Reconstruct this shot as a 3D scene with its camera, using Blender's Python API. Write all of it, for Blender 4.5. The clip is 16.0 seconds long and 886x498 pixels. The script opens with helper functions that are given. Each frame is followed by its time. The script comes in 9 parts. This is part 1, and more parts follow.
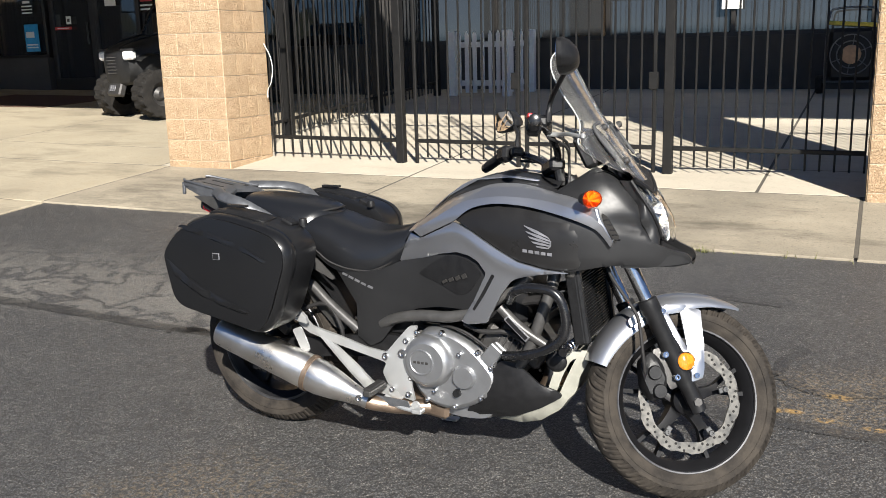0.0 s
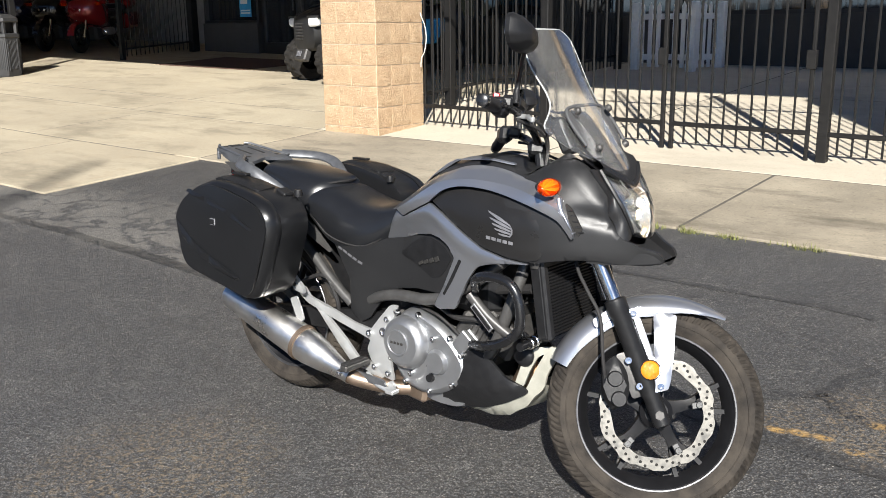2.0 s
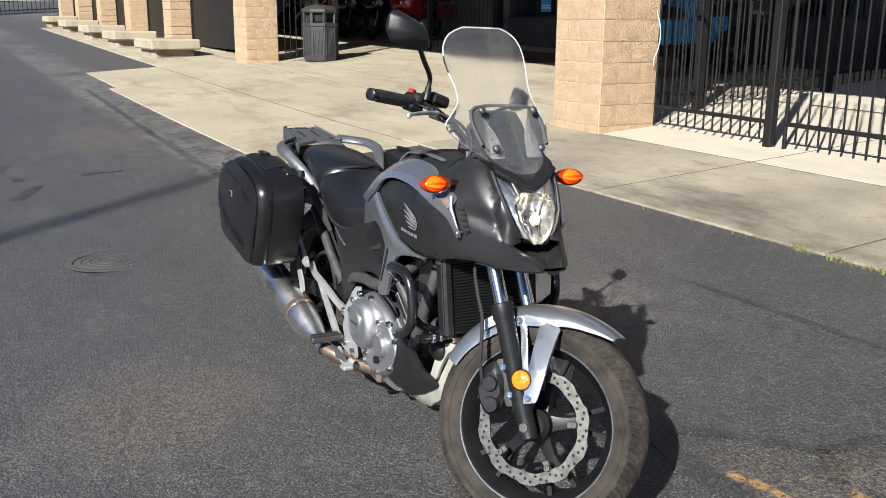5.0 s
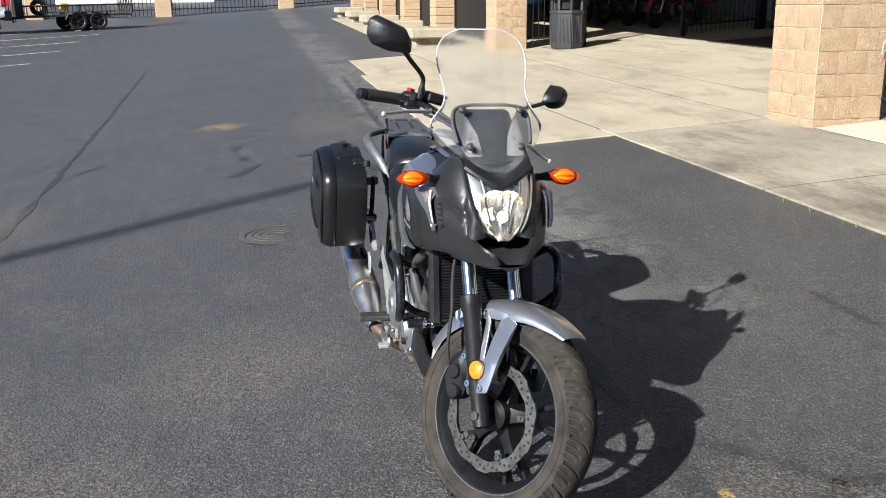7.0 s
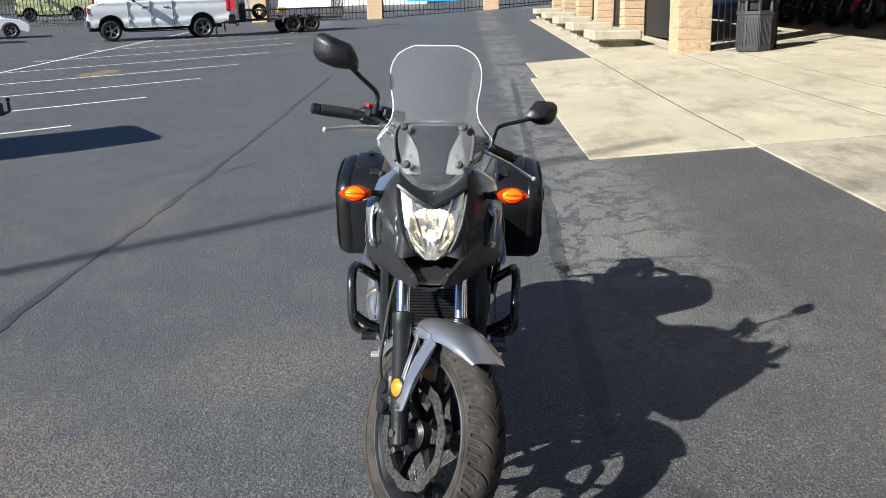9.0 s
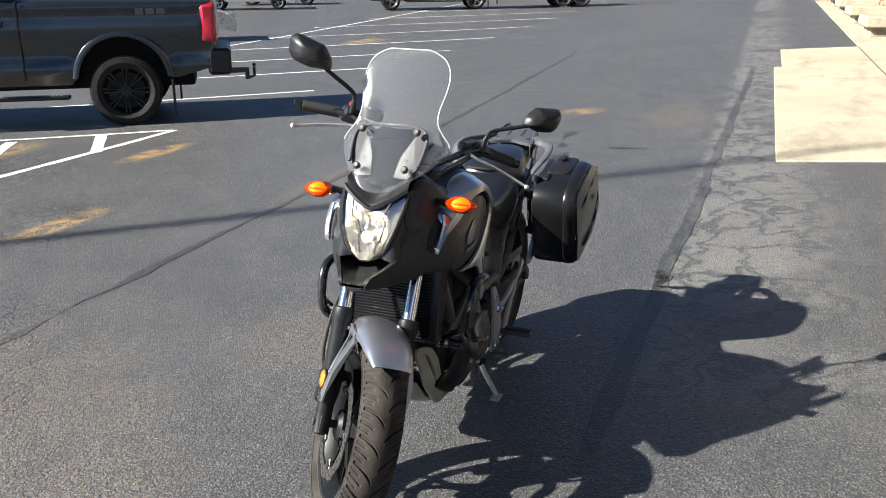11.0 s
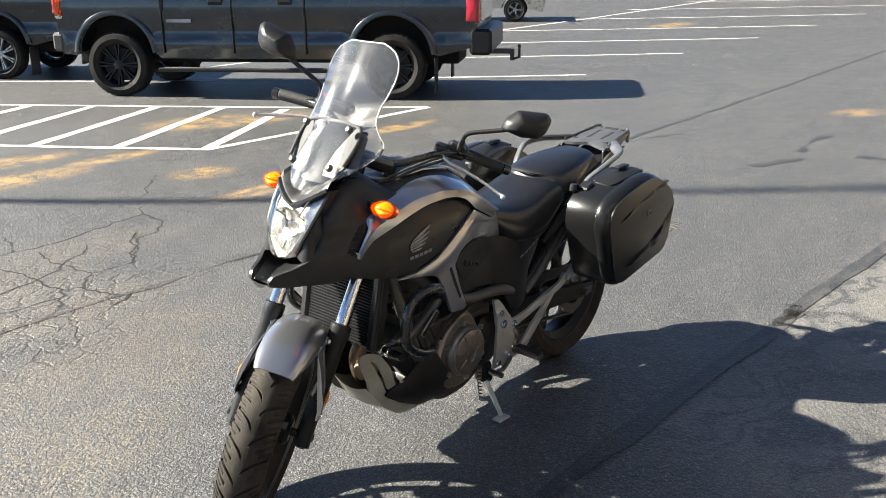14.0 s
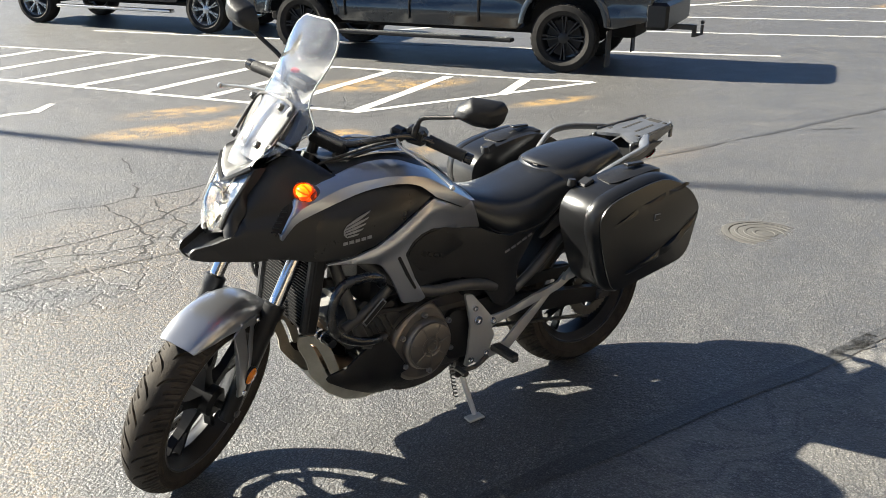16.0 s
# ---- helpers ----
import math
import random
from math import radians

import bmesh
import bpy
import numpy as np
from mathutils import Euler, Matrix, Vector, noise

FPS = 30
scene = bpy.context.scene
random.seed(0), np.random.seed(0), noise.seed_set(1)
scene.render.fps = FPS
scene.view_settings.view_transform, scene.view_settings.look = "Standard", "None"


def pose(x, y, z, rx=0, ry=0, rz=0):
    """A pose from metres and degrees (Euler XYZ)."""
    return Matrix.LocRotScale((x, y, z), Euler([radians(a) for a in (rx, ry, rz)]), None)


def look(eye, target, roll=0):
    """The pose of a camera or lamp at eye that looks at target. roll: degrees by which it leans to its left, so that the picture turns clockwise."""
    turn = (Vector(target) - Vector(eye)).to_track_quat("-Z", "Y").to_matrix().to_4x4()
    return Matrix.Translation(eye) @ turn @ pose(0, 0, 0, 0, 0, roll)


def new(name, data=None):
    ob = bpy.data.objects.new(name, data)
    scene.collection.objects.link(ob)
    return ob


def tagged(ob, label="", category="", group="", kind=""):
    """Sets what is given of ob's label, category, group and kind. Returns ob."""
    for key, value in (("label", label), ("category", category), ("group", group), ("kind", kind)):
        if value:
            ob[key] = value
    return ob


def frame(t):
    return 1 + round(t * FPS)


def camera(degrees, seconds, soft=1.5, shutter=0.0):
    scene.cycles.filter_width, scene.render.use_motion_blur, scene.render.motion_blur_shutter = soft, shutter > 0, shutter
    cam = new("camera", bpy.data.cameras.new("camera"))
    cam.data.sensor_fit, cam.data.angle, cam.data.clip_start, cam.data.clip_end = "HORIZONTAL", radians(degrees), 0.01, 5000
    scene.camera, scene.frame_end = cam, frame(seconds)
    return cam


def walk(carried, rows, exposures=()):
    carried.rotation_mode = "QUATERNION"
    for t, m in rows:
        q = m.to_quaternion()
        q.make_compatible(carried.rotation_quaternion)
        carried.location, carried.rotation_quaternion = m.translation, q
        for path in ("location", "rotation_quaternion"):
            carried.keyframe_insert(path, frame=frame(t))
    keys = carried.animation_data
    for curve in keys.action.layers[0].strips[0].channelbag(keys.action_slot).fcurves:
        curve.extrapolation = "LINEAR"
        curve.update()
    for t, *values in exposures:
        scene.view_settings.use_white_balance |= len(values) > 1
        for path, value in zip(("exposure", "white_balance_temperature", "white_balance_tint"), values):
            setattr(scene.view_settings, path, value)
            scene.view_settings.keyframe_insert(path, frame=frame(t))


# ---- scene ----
cam = camera(51.9, 16.0, soft=0.9)
PATH = [
    (0, (1.942, -2.660, 1.346), (1.103, -0.895, 0.918), -1.60),
    (0.5, (2.114, -2.556, 1.351), (1.139, -0.866, 0.913), -1.93),
    (1, (2.343, -2.461, 1.354), (1.237, -0.854, 0.911), -1.36),
    (1.5, (2.448, -2.355, 1.356), (1.272, -0.801, 0.905), -1.41),
    (2, (2.515, -2.201, 1.346), (1.287, -0.698, 0.865), -0.69),
    (2.5, (2.600, -2.083, 1.359), (1.319, -0.635, 0.847), -0.46),
    (3, (2.806, -1.961, 1.362), (1.439, -0.592, 0.857), -0.58),
    (3.5, (2.973, -1.854, 1.371), (1.533, -0.562, 0.865), -1.12),
    (4, (3.063, -1.709, 1.355), (1.545, -0.506, 0.858), -1.06),
    (4.2, (3.113, -1.639, 1.343), (1.559, -0.480, 0.851), -0.59),
    (6.3, (3.586, -0.899, 1.378), (1.752, -0.292, 0.861), -0.32),
    (6.5, (3.610, -0.831, 1.384), (1.761, -0.275, 0.863), -0.58),
    (7, (3.738, -0.620, 1.398), (1.846, -0.232, 0.879), -0.67),
    (7.5, (3.782, -0.470, 1.406), (1.866, -0.230, 0.882), -0.69),
    (8, (3.768, -0.289, 1.405), (1.840, -0.138, 0.894), -0.67),
    (8.5, (3.757, -0.116, 1.427), (1.824, -0.034, 0.919), -0.95),
    (9, (3.790, 0.133, 1.432), (1.857, 0.075, 0.920), -1.22),
    (9.2, (3.813, 0.221, 1.443), (1.886, 0.097, 0.923), -1.31),
    (11.3, (3.596, 1.101, 1.514), (1.797, 0.429, 0.957), -0.21),
    (11.5, (3.571, 1.137, 1.506), (1.780, 0.439, 0.954), -0.52),
    (12, (3.432, 1.285, 1.491), (1.676, 0.495, 0.953), -0.29),
    (12.5, (3.310, 1.405, 1.512), (1.607, 0.522, 0.949), 0.75),
    (13, (3.224, 1.637, 1.529), (1.606, 0.615, 0.946), 0.64),
    (13.5, (3.120, 1.784, 1.545), (1.583, 0.650, 0.952), -0.19),
    (14, (2.934, 1.877, 1.539), (1.470, 0.654, 0.938), 0.30),
    (14.5, (2.766, 1.937, 1.554), (1.388, 0.636, 0.916), 1.08),
    (15, (2.599, 2.113, 1.568), (1.328, 0.709, 0.928), 1.30),
    (15.5, (2.459, 2.249, 1.583), (1.266, 0.786, 0.919), 1.37),
    (16, (2.290, 2.287, 1.569), (1.171, 0.772, 0.897), 1.35),
]
walk(cam, [(t, look(eye, target, roll)) for t, eye, target, roll in PATH], [(0, 1.12, 6500, 9), (2.5, 1.21, 6350, 9), (4.2, 1.08, 6250, 8), (6.5, 1.19, 6150, 8), (8.0, 1.29, 6100, 7), (9.2, 1.37, 6100, 6), (11.5, 1.86, 6550, 7), (12.5, 2.18, 6700, 6), (13.0, 2.40, 6800, 6), (13.6, 2.36, 6850, 6), (14.0, 2.22, 6900, 5), (15.0, 2.29, 6950, 5), (16, 2.25, 6950, 5)])

# ---- sky and sun ----
SUN_DIR = Vector((0.575 * 1.525, -0.818 * 1.525, 1.0)).normalized()
world = bpy.data.worlds.new("sky")
scene.world = world
world.use_nodes = True
wn = world.node_tree
sky = wn.nodes.new("ShaderNodeTexSky")
sky.sky_type = "NISHITA"
sky.sun_disc = False
sky.sun_elevation = math.asin(SUN_DIR.z)
sky.sun_rotation = math.atan2(SUN_DIR.x, SUN_DIR.y)
sky.dust_density = 0.02
sky.air_density = 0.5
sky.altitude = 1500
sky.ozone_density = 3.5
wn.links.new(sky.outputs[0], wn.nodes["Background"].inputs[0])
wn.nodes["Background"].inputs[1].default_value = 0.050
sun = new("sun", bpy.data.lights.new("sun", "SUN"))
sun.data.energy = 5.0
sun.data.angle = radians(0.75)
sun.data.color = (1.0, 0.955, 0.89)
sun.matrix_world = look(SUN_DIR * 60, (0, 0, 0))

from mathutils import geometry


# ---- materials ----
def material(name, colour, rough=0.5, metal=0.0, colour2=None, scale=20.0, bump=0.0, bump_scale=80.0, spread=0.25, coat=0.0, rough_var=0.08, spec=0.5):
    """A painted, cast or grained surface: two tones mixed by noise at two scales, uneven gloss and fine relief."""
    m = bpy.data.materials.new(name)
    m.use_nodes = True
    nt = m.node_tree
    b = nt.nodes["Principled BSDF"]
    b.inputs["Metallic"].default_value = metal
    b.inputs["Specular IOR Level"].default_value = spec
    b.inputs["Coat Weight"].default_value = coat
    b.inputs["Coat Roughness"].default_value = 0.08
    co = nt.nodes.new("ShaderNodeTexCoord")
    n1 = nt.nodes.new("ShaderNodeTexNoise")
    n1.inputs["Scale"].default_value = scale
    n1.inputs["Detail"].default_value = 6
    n1.inputs["Roughness"].default_value = 0.65
    nt.links.new(co.outputs["Object"], n1.inputs["Vector"])
    ramp = nt.nodes.new("ShaderNodeValToRGB")
    c2 = colour2 or tuple(c * (1 - spread) for c in colour)
    ramp.color_ramp.elements[0].position, ramp.color_ramp.elements[0].color = 0.36, (*c2, 1)
    ramp.color_ramp.elements[1].position, ramp.color_ramp.elements[1].color = 0.62, (*colour, 1)
    nt.links.new(n1.outputs["Fac"], ramp.inputs[0])
    nt.links.new(ramp.outputs[0], b.inputs["Base Color"])
    rr = nt.nodes.new("ShaderNodeMapRange")
    rr.inputs[1].default_value, rr.inputs[2].default_value = 0.3, 0.7
    rr.inputs[3].default_value, rr.inputs[4].default_value = max(0.02, rough - rough_var), min(1, rough + rough_var)
    nt.links.new(n1.outputs["Fac"], rr.inputs[0])
    nt.links.new(rr.outputs[0], b.inputs["Roughness"])
    if bump:
        n2 = nt.nodes.new("ShaderNodeTexNoise")
        n2.inputs["Scale"].default_value = bump_scale
        n2.inputs["Detail"].default_value = 4
        nt.links.new(co.outputs["Object"], n2.inputs["Vector"])
        bp = nt.nodes.new("ShaderNodeBump")
        bp.inputs["Strength"].default_value = bump
        bp.inputs["Distance"].default_value = 0.004
        nt.links.new(n2.outputs["Fac"], bp.inputs["Height"])
        nt.links.new(bp.outputs[0], b.inputs["Normal"])
    return m


def clear_plastic(name, tint=(1, 1, 1), rough=0.02, ior=1.45):
    m = bpy.data.materials.new(name)
    m.use_nodes = True
    b = m.node_tree.nodes["Principled BSDF"]
    b.inputs["Base Color"].default_value = (*tint, 1)
    b.inputs["Roughness"].default_value = rough
    b.inputs["IOR"].default_value = ior
    b.inputs["Transmission Weight"].default_value = 1.0
    return m


# ---- mesh tools ----
class Shell:
    """Points and faces of one mesh in the making."""

    def __init__(self):
        self.v, self.f = [], []

    def add(self, verts, faces):
        k = len(self.v)
        self.v += [tuple(p) for p in verts]
        self.f += [tuple(i + k for i in q) for q in faces]
        return self

    def box(self, c, s, turn=None, bevel=0.004):
        """A box with centre c and sizes s, its edges chamfered."""
        h = [a / 2 for a in s]
        b = min(bevel, *(0.45 * a for a in h))
        pts, idx = [], {}
        for sx in (-1, 1):
            for sy in (-1, 1):
                for sz in (-1, 1):
                    for ax in range(3):
                        p = [sx * (h[0] - b), sy * (h[1] - b), sz * (h[2] - b)]
                        p[ax] = (sx, sy, sz)[ax] * h[ax]
                        idx[sx, sy, sz, ax] = len(pts)
                        pts.append(Vector(p))
        faces = []
        for ax in range(3):
            u, w = (ax + 1) % 3, (ax + 2) % 3
            for s0 in (-1, 1):
                ring = []
                for a, d in ((-1, -1), (1, -1), (1, 1), (-1, 1)):
                    k = [0, 0, 0]
                    k[ax], k[u], k[w] = s0, a, d
                    ring.append(idx[(*k, ax)])
                faces.append(ring if s0 > 0 else ring[::-1])
            for a in (-1, 1):
                for d in (-1, 1):
                    k0, k1 = [0, 0, 0], [0, 0, 0]
                    k0[ax], k1[ax] = -1, 1
                    k0[u] = k1[u] = a
                    k0[w] = k1[w] = d
                    q = [idx[(*k0, u)], idx[(*k1, u)], idx[(*k1, w)], idx[(*k0, w)]]
                    faces.append(q if a * d > 0 else q[::-1])
        for sx in (-1, 1):
            for sy in (-1, 1):
                for sz in (-1, 1):
                    q = [idx[sx, sy, sz, 0], idx[sx, sy, sz, 1], idx[sx, sy, sz, 2]]
                    faces.append(q if sx * sy * sz > 0 else q[::-1])
        m = Matrix.Translation(c) @ (turn.to_4x4() if turn is not None else Matrix())
        return self.add([m @ p for p in pts], faces)

    def grid(self, rows, close_u=False, close_v=False, cap=False):
        """Rows of points joined by quads; close_u joins the last row to the first, close_v each row's ends."""
        n, m = len(rows), len(rows[0])
        faces = []
        for i in range(n - (0 if close_u else 1)):
            for j in range(m - (0 if close_v else 1)):
                a, b = i, (i + 1) % n
                c, d = j, (j + 1) % m
                faces.append((a * m + c, b * m + c, b * m + d, a * m + d))
        if cap:
            faces.append(tuple(range(m))[::-1] if False else tuple(reversed(range(m))))
            faces.append(tuple((n - 1) * m + j for j in range(m)))
        return self.add([p for r in rows for p in r], faces)

    def tube(self, path, r, n=10, close=False, cap=True, flat=1.0):
        """A round bar along a path of points; r is one radius or one for each point."""
        path = [Vector(p) for p in path]
        rs = r if hasattr(r, "__len__") else [r] * len(path)
        rows, up = [], None
        for i, p in enumerate(path):
            a = path[(i - 1) % len(path)] if (i or close) else p
            b = path[(i + 1) % len(path)] if (i < len(path) - 1 or close) else p
            t = (b - a).normalized()
            if up is None:
                up = t.orthogonal().normalized()
            up = (up - t * up.dot(t))
            up = up.normalized() if up.length > 1e-6 else t.orthogonal().normalized()
            side = t.cross(up)
            rows.append([p + rs[i] * (math.cos(2 * math.pi * k / n) * up + flat * math.sin(2 * math.pi * k / n) * side) for k in range(n)])
        return self.grid(rows, close_u=close, close_v=True, cap=cap and not close)

    def lathe(self, profile, n=32, m=None, arc=None, close=False):
        """Turns (radius, along) pairs round the z axis, then moves by m."""
        m = m or Matrix()
        a0, a1 = arc or (0, 2 * math.pi)
        full = arc is None
        k = n if full else n + 1
        rows = []
        for i in range(k):
            a = a0 + (a1 - a0) * i / n
            rows.append([m @ Vector((r * math.cos(a), r * math.sin(a), z)) for r, z in profile])
        return self.grid(rows, close_u=full, close_v=close)

    def plate(self, outline, place, thick, step=0.03, round_edge=0.0, edge=0.3):
        """A plate with a closed outline in (u, v); place(u, v, d) gives the point at depth d below its face."""
        pts = [Vector(p) for p in outline]
        n = len(pts)
        us, vs = [p.x for p in pts], [p.y for p in pts]
        inner = []
        u = min(us) + step / 2
        while u < max(us):
            w = min(vs) + step / 2
            while w < max(vs):
                q = Vector((u, w))
                if inside(q, pts) and min((q - p).length for p in pts) > step * 0.45:
                    inner.append(q)
                w += step
            u += step
        from_cdt = geometry.delaunay_2d_cdt(pts + inner, [], [list(range(n))], 1, 1e-6)
        co, fs, orig = from_cdt[0], from_cdt[2], from_cdt[3]
        rim = {i for i, o in enumerate(orig) if any(k < n for k in o)}
        top = [place(p.x, p.y, (edge * thick if i in rim else 0.0)) for i, p in enumerate(co)]
        low = [place(p.x, p.y, thick) for p in co]
        k = len(co)
        count = {}
        for q in fs:
            for i in range(len(q)):
                e = (q[i], q[(i + 1) % len(q)])
                count[e] = count.get(e, 0) + 1
        sides = [(a + 0, a + k, b + k, b + 0) for a, b in count if (b, a) not in count]
        return self.add(top + low, [tuple(q) for q in fs] + [tuple(i + k for i in reversed(q)) for q in fs] + [tuple(s) for s in sides])

    def moved(self, m):
        self.v = [tuple(m @ Vector(p)) for p in self.v]
        return self

    def mirrored(self):
        s = Shell()
        s.v = [(x, -y, z) for x, y, z in self.v]
        s.f = [tuple(reversed(q)) for q in self.f]
        return s


def inside(q, pts):
    hit = False
    j = len(pts) - 1
    for i in range(len(pts)):
        a, b = pts[i], pts[j]
        if (a.y > q.y) != (b.y > q.y) and q.x < (b.x - a.x) * (q.y - a.y) / (b.y - a.y) + a.x:
            hit = not hit
        j = i
    return hit


def curve(points, n=6, close=True):
    """A smooth line through points (Catmull-Rom), n steps from one to the next."""
    pts = [Vector(p) for p in points]
    k = len(pts)
    out = []
    for i in range(k if close else k - 1):
        p0 = pts[(i - 1) % k] if close or i > 0 else pts[0]
        p1, p2 = pts[i], pts[(i + 1) % k]
        p3 = pts[(i + 2) % k] if close or i + 2 < k else pts[-1]
        for s in range(n):
            t = s / n
            out.append(0.5 * ((2 * p1) + (p2 - p0) * t + (2 * p0 - 5 * p1 + 4 * p2 - p3) * t * t + (3 * p1 - p0 - 3 * p2 + p3) * t ** 3))
    if not close:
        out.append(pts[-1])
    return out


def rounded(points, r=0.012, n=4):
    """A closed outline with its corners rounded by about r."""
    pts = [Vector(p) for p in points]
    out = []
    for i, p in enumerate(pts):
        a, b = pts[i - 1] - p, pts[(i + 1) % len(pts)] - p
        ra, rb = min(r, a.length * 0.45), min(r, b.length * 0.45)
        p0, p2 = p + a.normalized() * ra, p + b.normalized() * rb
        for s in range(n + 1):
            t = s / n
            out.append((1 - t) ** 2 * p0 + 2 * t * (1 - t) * p + t * t * p2)
    return out


def mesh_of(name, shell, mats, smooth=35):
    me = bpy.data.meshes.new(name)
    me.from_pydata(shell.v, [], shell.f)
    bm = bmesh.new()
    bm.from_mesh(me)
    bmesh.ops.recalc_face_normals(bm, faces=bm.faces)
    bm.to_mesh(me)
    bm.free()
    for m in mats if hasattr(mats, "__len__") else (mats,):
        me.materials.append(m)
    if smooth:
        me.polygons.foreach_set("use_smooth", [True] * len(me.polygons))
        me.set_sharp_from_angle(angle=radians(smooth))
    me.update()
    return me


def part(name, shell, mat, parent=None, label="", smooth=35, m=None):
    """One mesh object, under a thing or a part of one."""
    ob = new(name, mesh_of(name, shell, mat, smooth))
    if parent is not None:
        ob.parent = parent
    if m is not None:
        ob.matrix_basis = m
    if label:
        ob["label"] = label
    return ob


def pieces_of(name, shell, mat, parent=None, label="", smooth=35):
    """Links every loose piece of a shell as a part of its own."""
    root = list(range(len(shell.v)))

    def find(i):
        while root[i] != i:
            root[i] = root[root[i]]
            i = root[i]
        return i
    for q in shell.f:
        for i in q[1:]:
            root[find(i)] = find(q[0])
    groups = {}
    for q in shell.f:
        groups.setdefault(find(q[0]), []).append(q)
    for faces in groups.values():
        ids = sorted({i for q in faces for i in q})
        at = {i: k for k, i in enumerate(ids)}
        part(name, Shell().add([shell.v[i] for i in ids], [tuple(at[i] for i in q) for q in faces]), mat, parent, label, smooth)


def piece(name, me, parent, m):
    ob = new(name, me)
    ob.parent = parent
    ob.matrix_basis = m
    return ob


def thing(name, m, label, category, group=""):
    ob = new(name)
    ob.empty_display_size = 0.1
    ob.matrix_basis = m
    return tagged(ob, label, category, group)


def align(a, b):
    """The pose whose z axis runs from a towards b."""
    a, b = Vector(a), Vector(b)
    return Matrix.Translation(a) @ (b - a).to_track_quat("Z", "Y").to_matrix().to_4x4()


def lerp(x, table):
    """Looks x up in a table of (x, value), straight between its rows."""
    if x <= table[0][0]:
        return table[0][1]
    for (a, p), (b, q) in zip(table, table[1:]):
        if x <= b:
            return p + (q - p) * (x - a) / (b - a)
    return table[-1][1]


def glide(x, table):
    """Looks x up in a table of (x, value) along a smooth line through its rows."""
    n = len(table)
    if x <= table[0][0]:
        return table[0][1]
    if x >= table[-1][0]:
        return table[-1][1]
    k = next(i for i in range(n - 1) if x <= table[i + 1][0])
    (x0, y0), (x1, y1) = table[k], table[k + 1]
    s0 = (y1 - table[k - 1][1]) / (x1 - table[k - 1][0]) if k else (y1 - y0) / (x1 - x0)
    s1 = (table[k + 2][1] - y0) / (table[k + 2][0] - x0) if k + 2 < n else (y1 - y0) / (x1 - x0)
    h, t = x1 - x0, (x - x0) / (x1 - x0)
    return (1 + 2 * t) * (1 - t) ** 2 * y0 + t * (1 - t) ** 2 * h * s0 + t * t * (3 - 2 * t) * y1 + t * t * (t - 1) * h * s1


def lay(x, y):
    """The height of the ground: it rises towards the shop front and, far off, up the car park."""
    d = max(0.0, -5 - x)
    rise = 0.02 * d * d / (d + 6)
    if y > -4:
        fall = 0.062 * y
    else:
        q = -4 - y
        fall = -0.248 - 0.062 * q / (1 + q / 2)
    return -0.0072 * x + rise + fall


# ---- surface materials of the place ----
def nodes_of(name):
    m = bpy.data.materials.new(name)
    m.use_nodes = True
    return m, m.node_tree, m.node_tree.nodes["Principled BSDF"]


def noise_node(nt, co, scale, detail=5, rough=0.6):
    n = nt.nodes.new("ShaderNodeTexNoise")
    n.inputs["Scale"].default_value, n.inputs["Detail"].default_value, n.inputs["Roughness"].default_value = scale, detail, rough
    nt.links.new(co, n.inputs["Vector"])
    return n.outputs["Fac"]


def range_node(nt, val, a, b, c=0.0, d=1.0):
    n = nt.nodes.new("ShaderNodeMapRange")
    for i, v in enumerate((a, b, c, d)):
        n.inputs[i + 1].default_value = v
    nt.links.new(val, n.inputs[0])
    return n.outputs[0]


def maths(nt, op, a, b):
    n = nt.nodes.new("ShaderNodeMath")
    n.operation = op
    for i, v in enumerate((a, b)):
        if isinstance(v, (int, float)):
            n.inputs[i].default_value = v
        else:
            nt.links.new(v, n.inputs[i])
    return n.outputs[0]


def mix_node(nt, fac, a, b):
    n = nt.nodes.new("ShaderNodeMix")
    n.data_type = "RGBA"
    for slot, v in ((0, fac), (6, a), (7, b)):
        if isinstance(v, (int, float)):
            n.inputs[slot].default_value = v
        elif isinstance(v, tuple):
            n.inputs[slot].default_value = (*v, 1)
        else:
            nt.links.new(v, n.inputs[slot])
    return n.outputs[2]


def blot(nt, co, x, y, rx, ry, wob):
    """A soft-edged stain about (x, y), its edge broken by noise."""
    mp = nt.nodes.new("ShaderNodeMapping")
    mp.inputs["Location"].default_value = (-x / rx, -y / ry, 0)
    mp.inputs["Scale"].default_value = (1 / rx, 1 / ry, 0)
    nt.links.new(co, mp.inputs["Vector"])
    ln = nt.nodes.new("ShaderNodeVectorMath")
    ln.operation = "LENGTH"
    nt.links.new(mp.outputs[0], ln.inputs[0])
    return range_node(nt, maths(nt, "ADD", ln.outputs["Value"], wob), 1.55, 1.05)


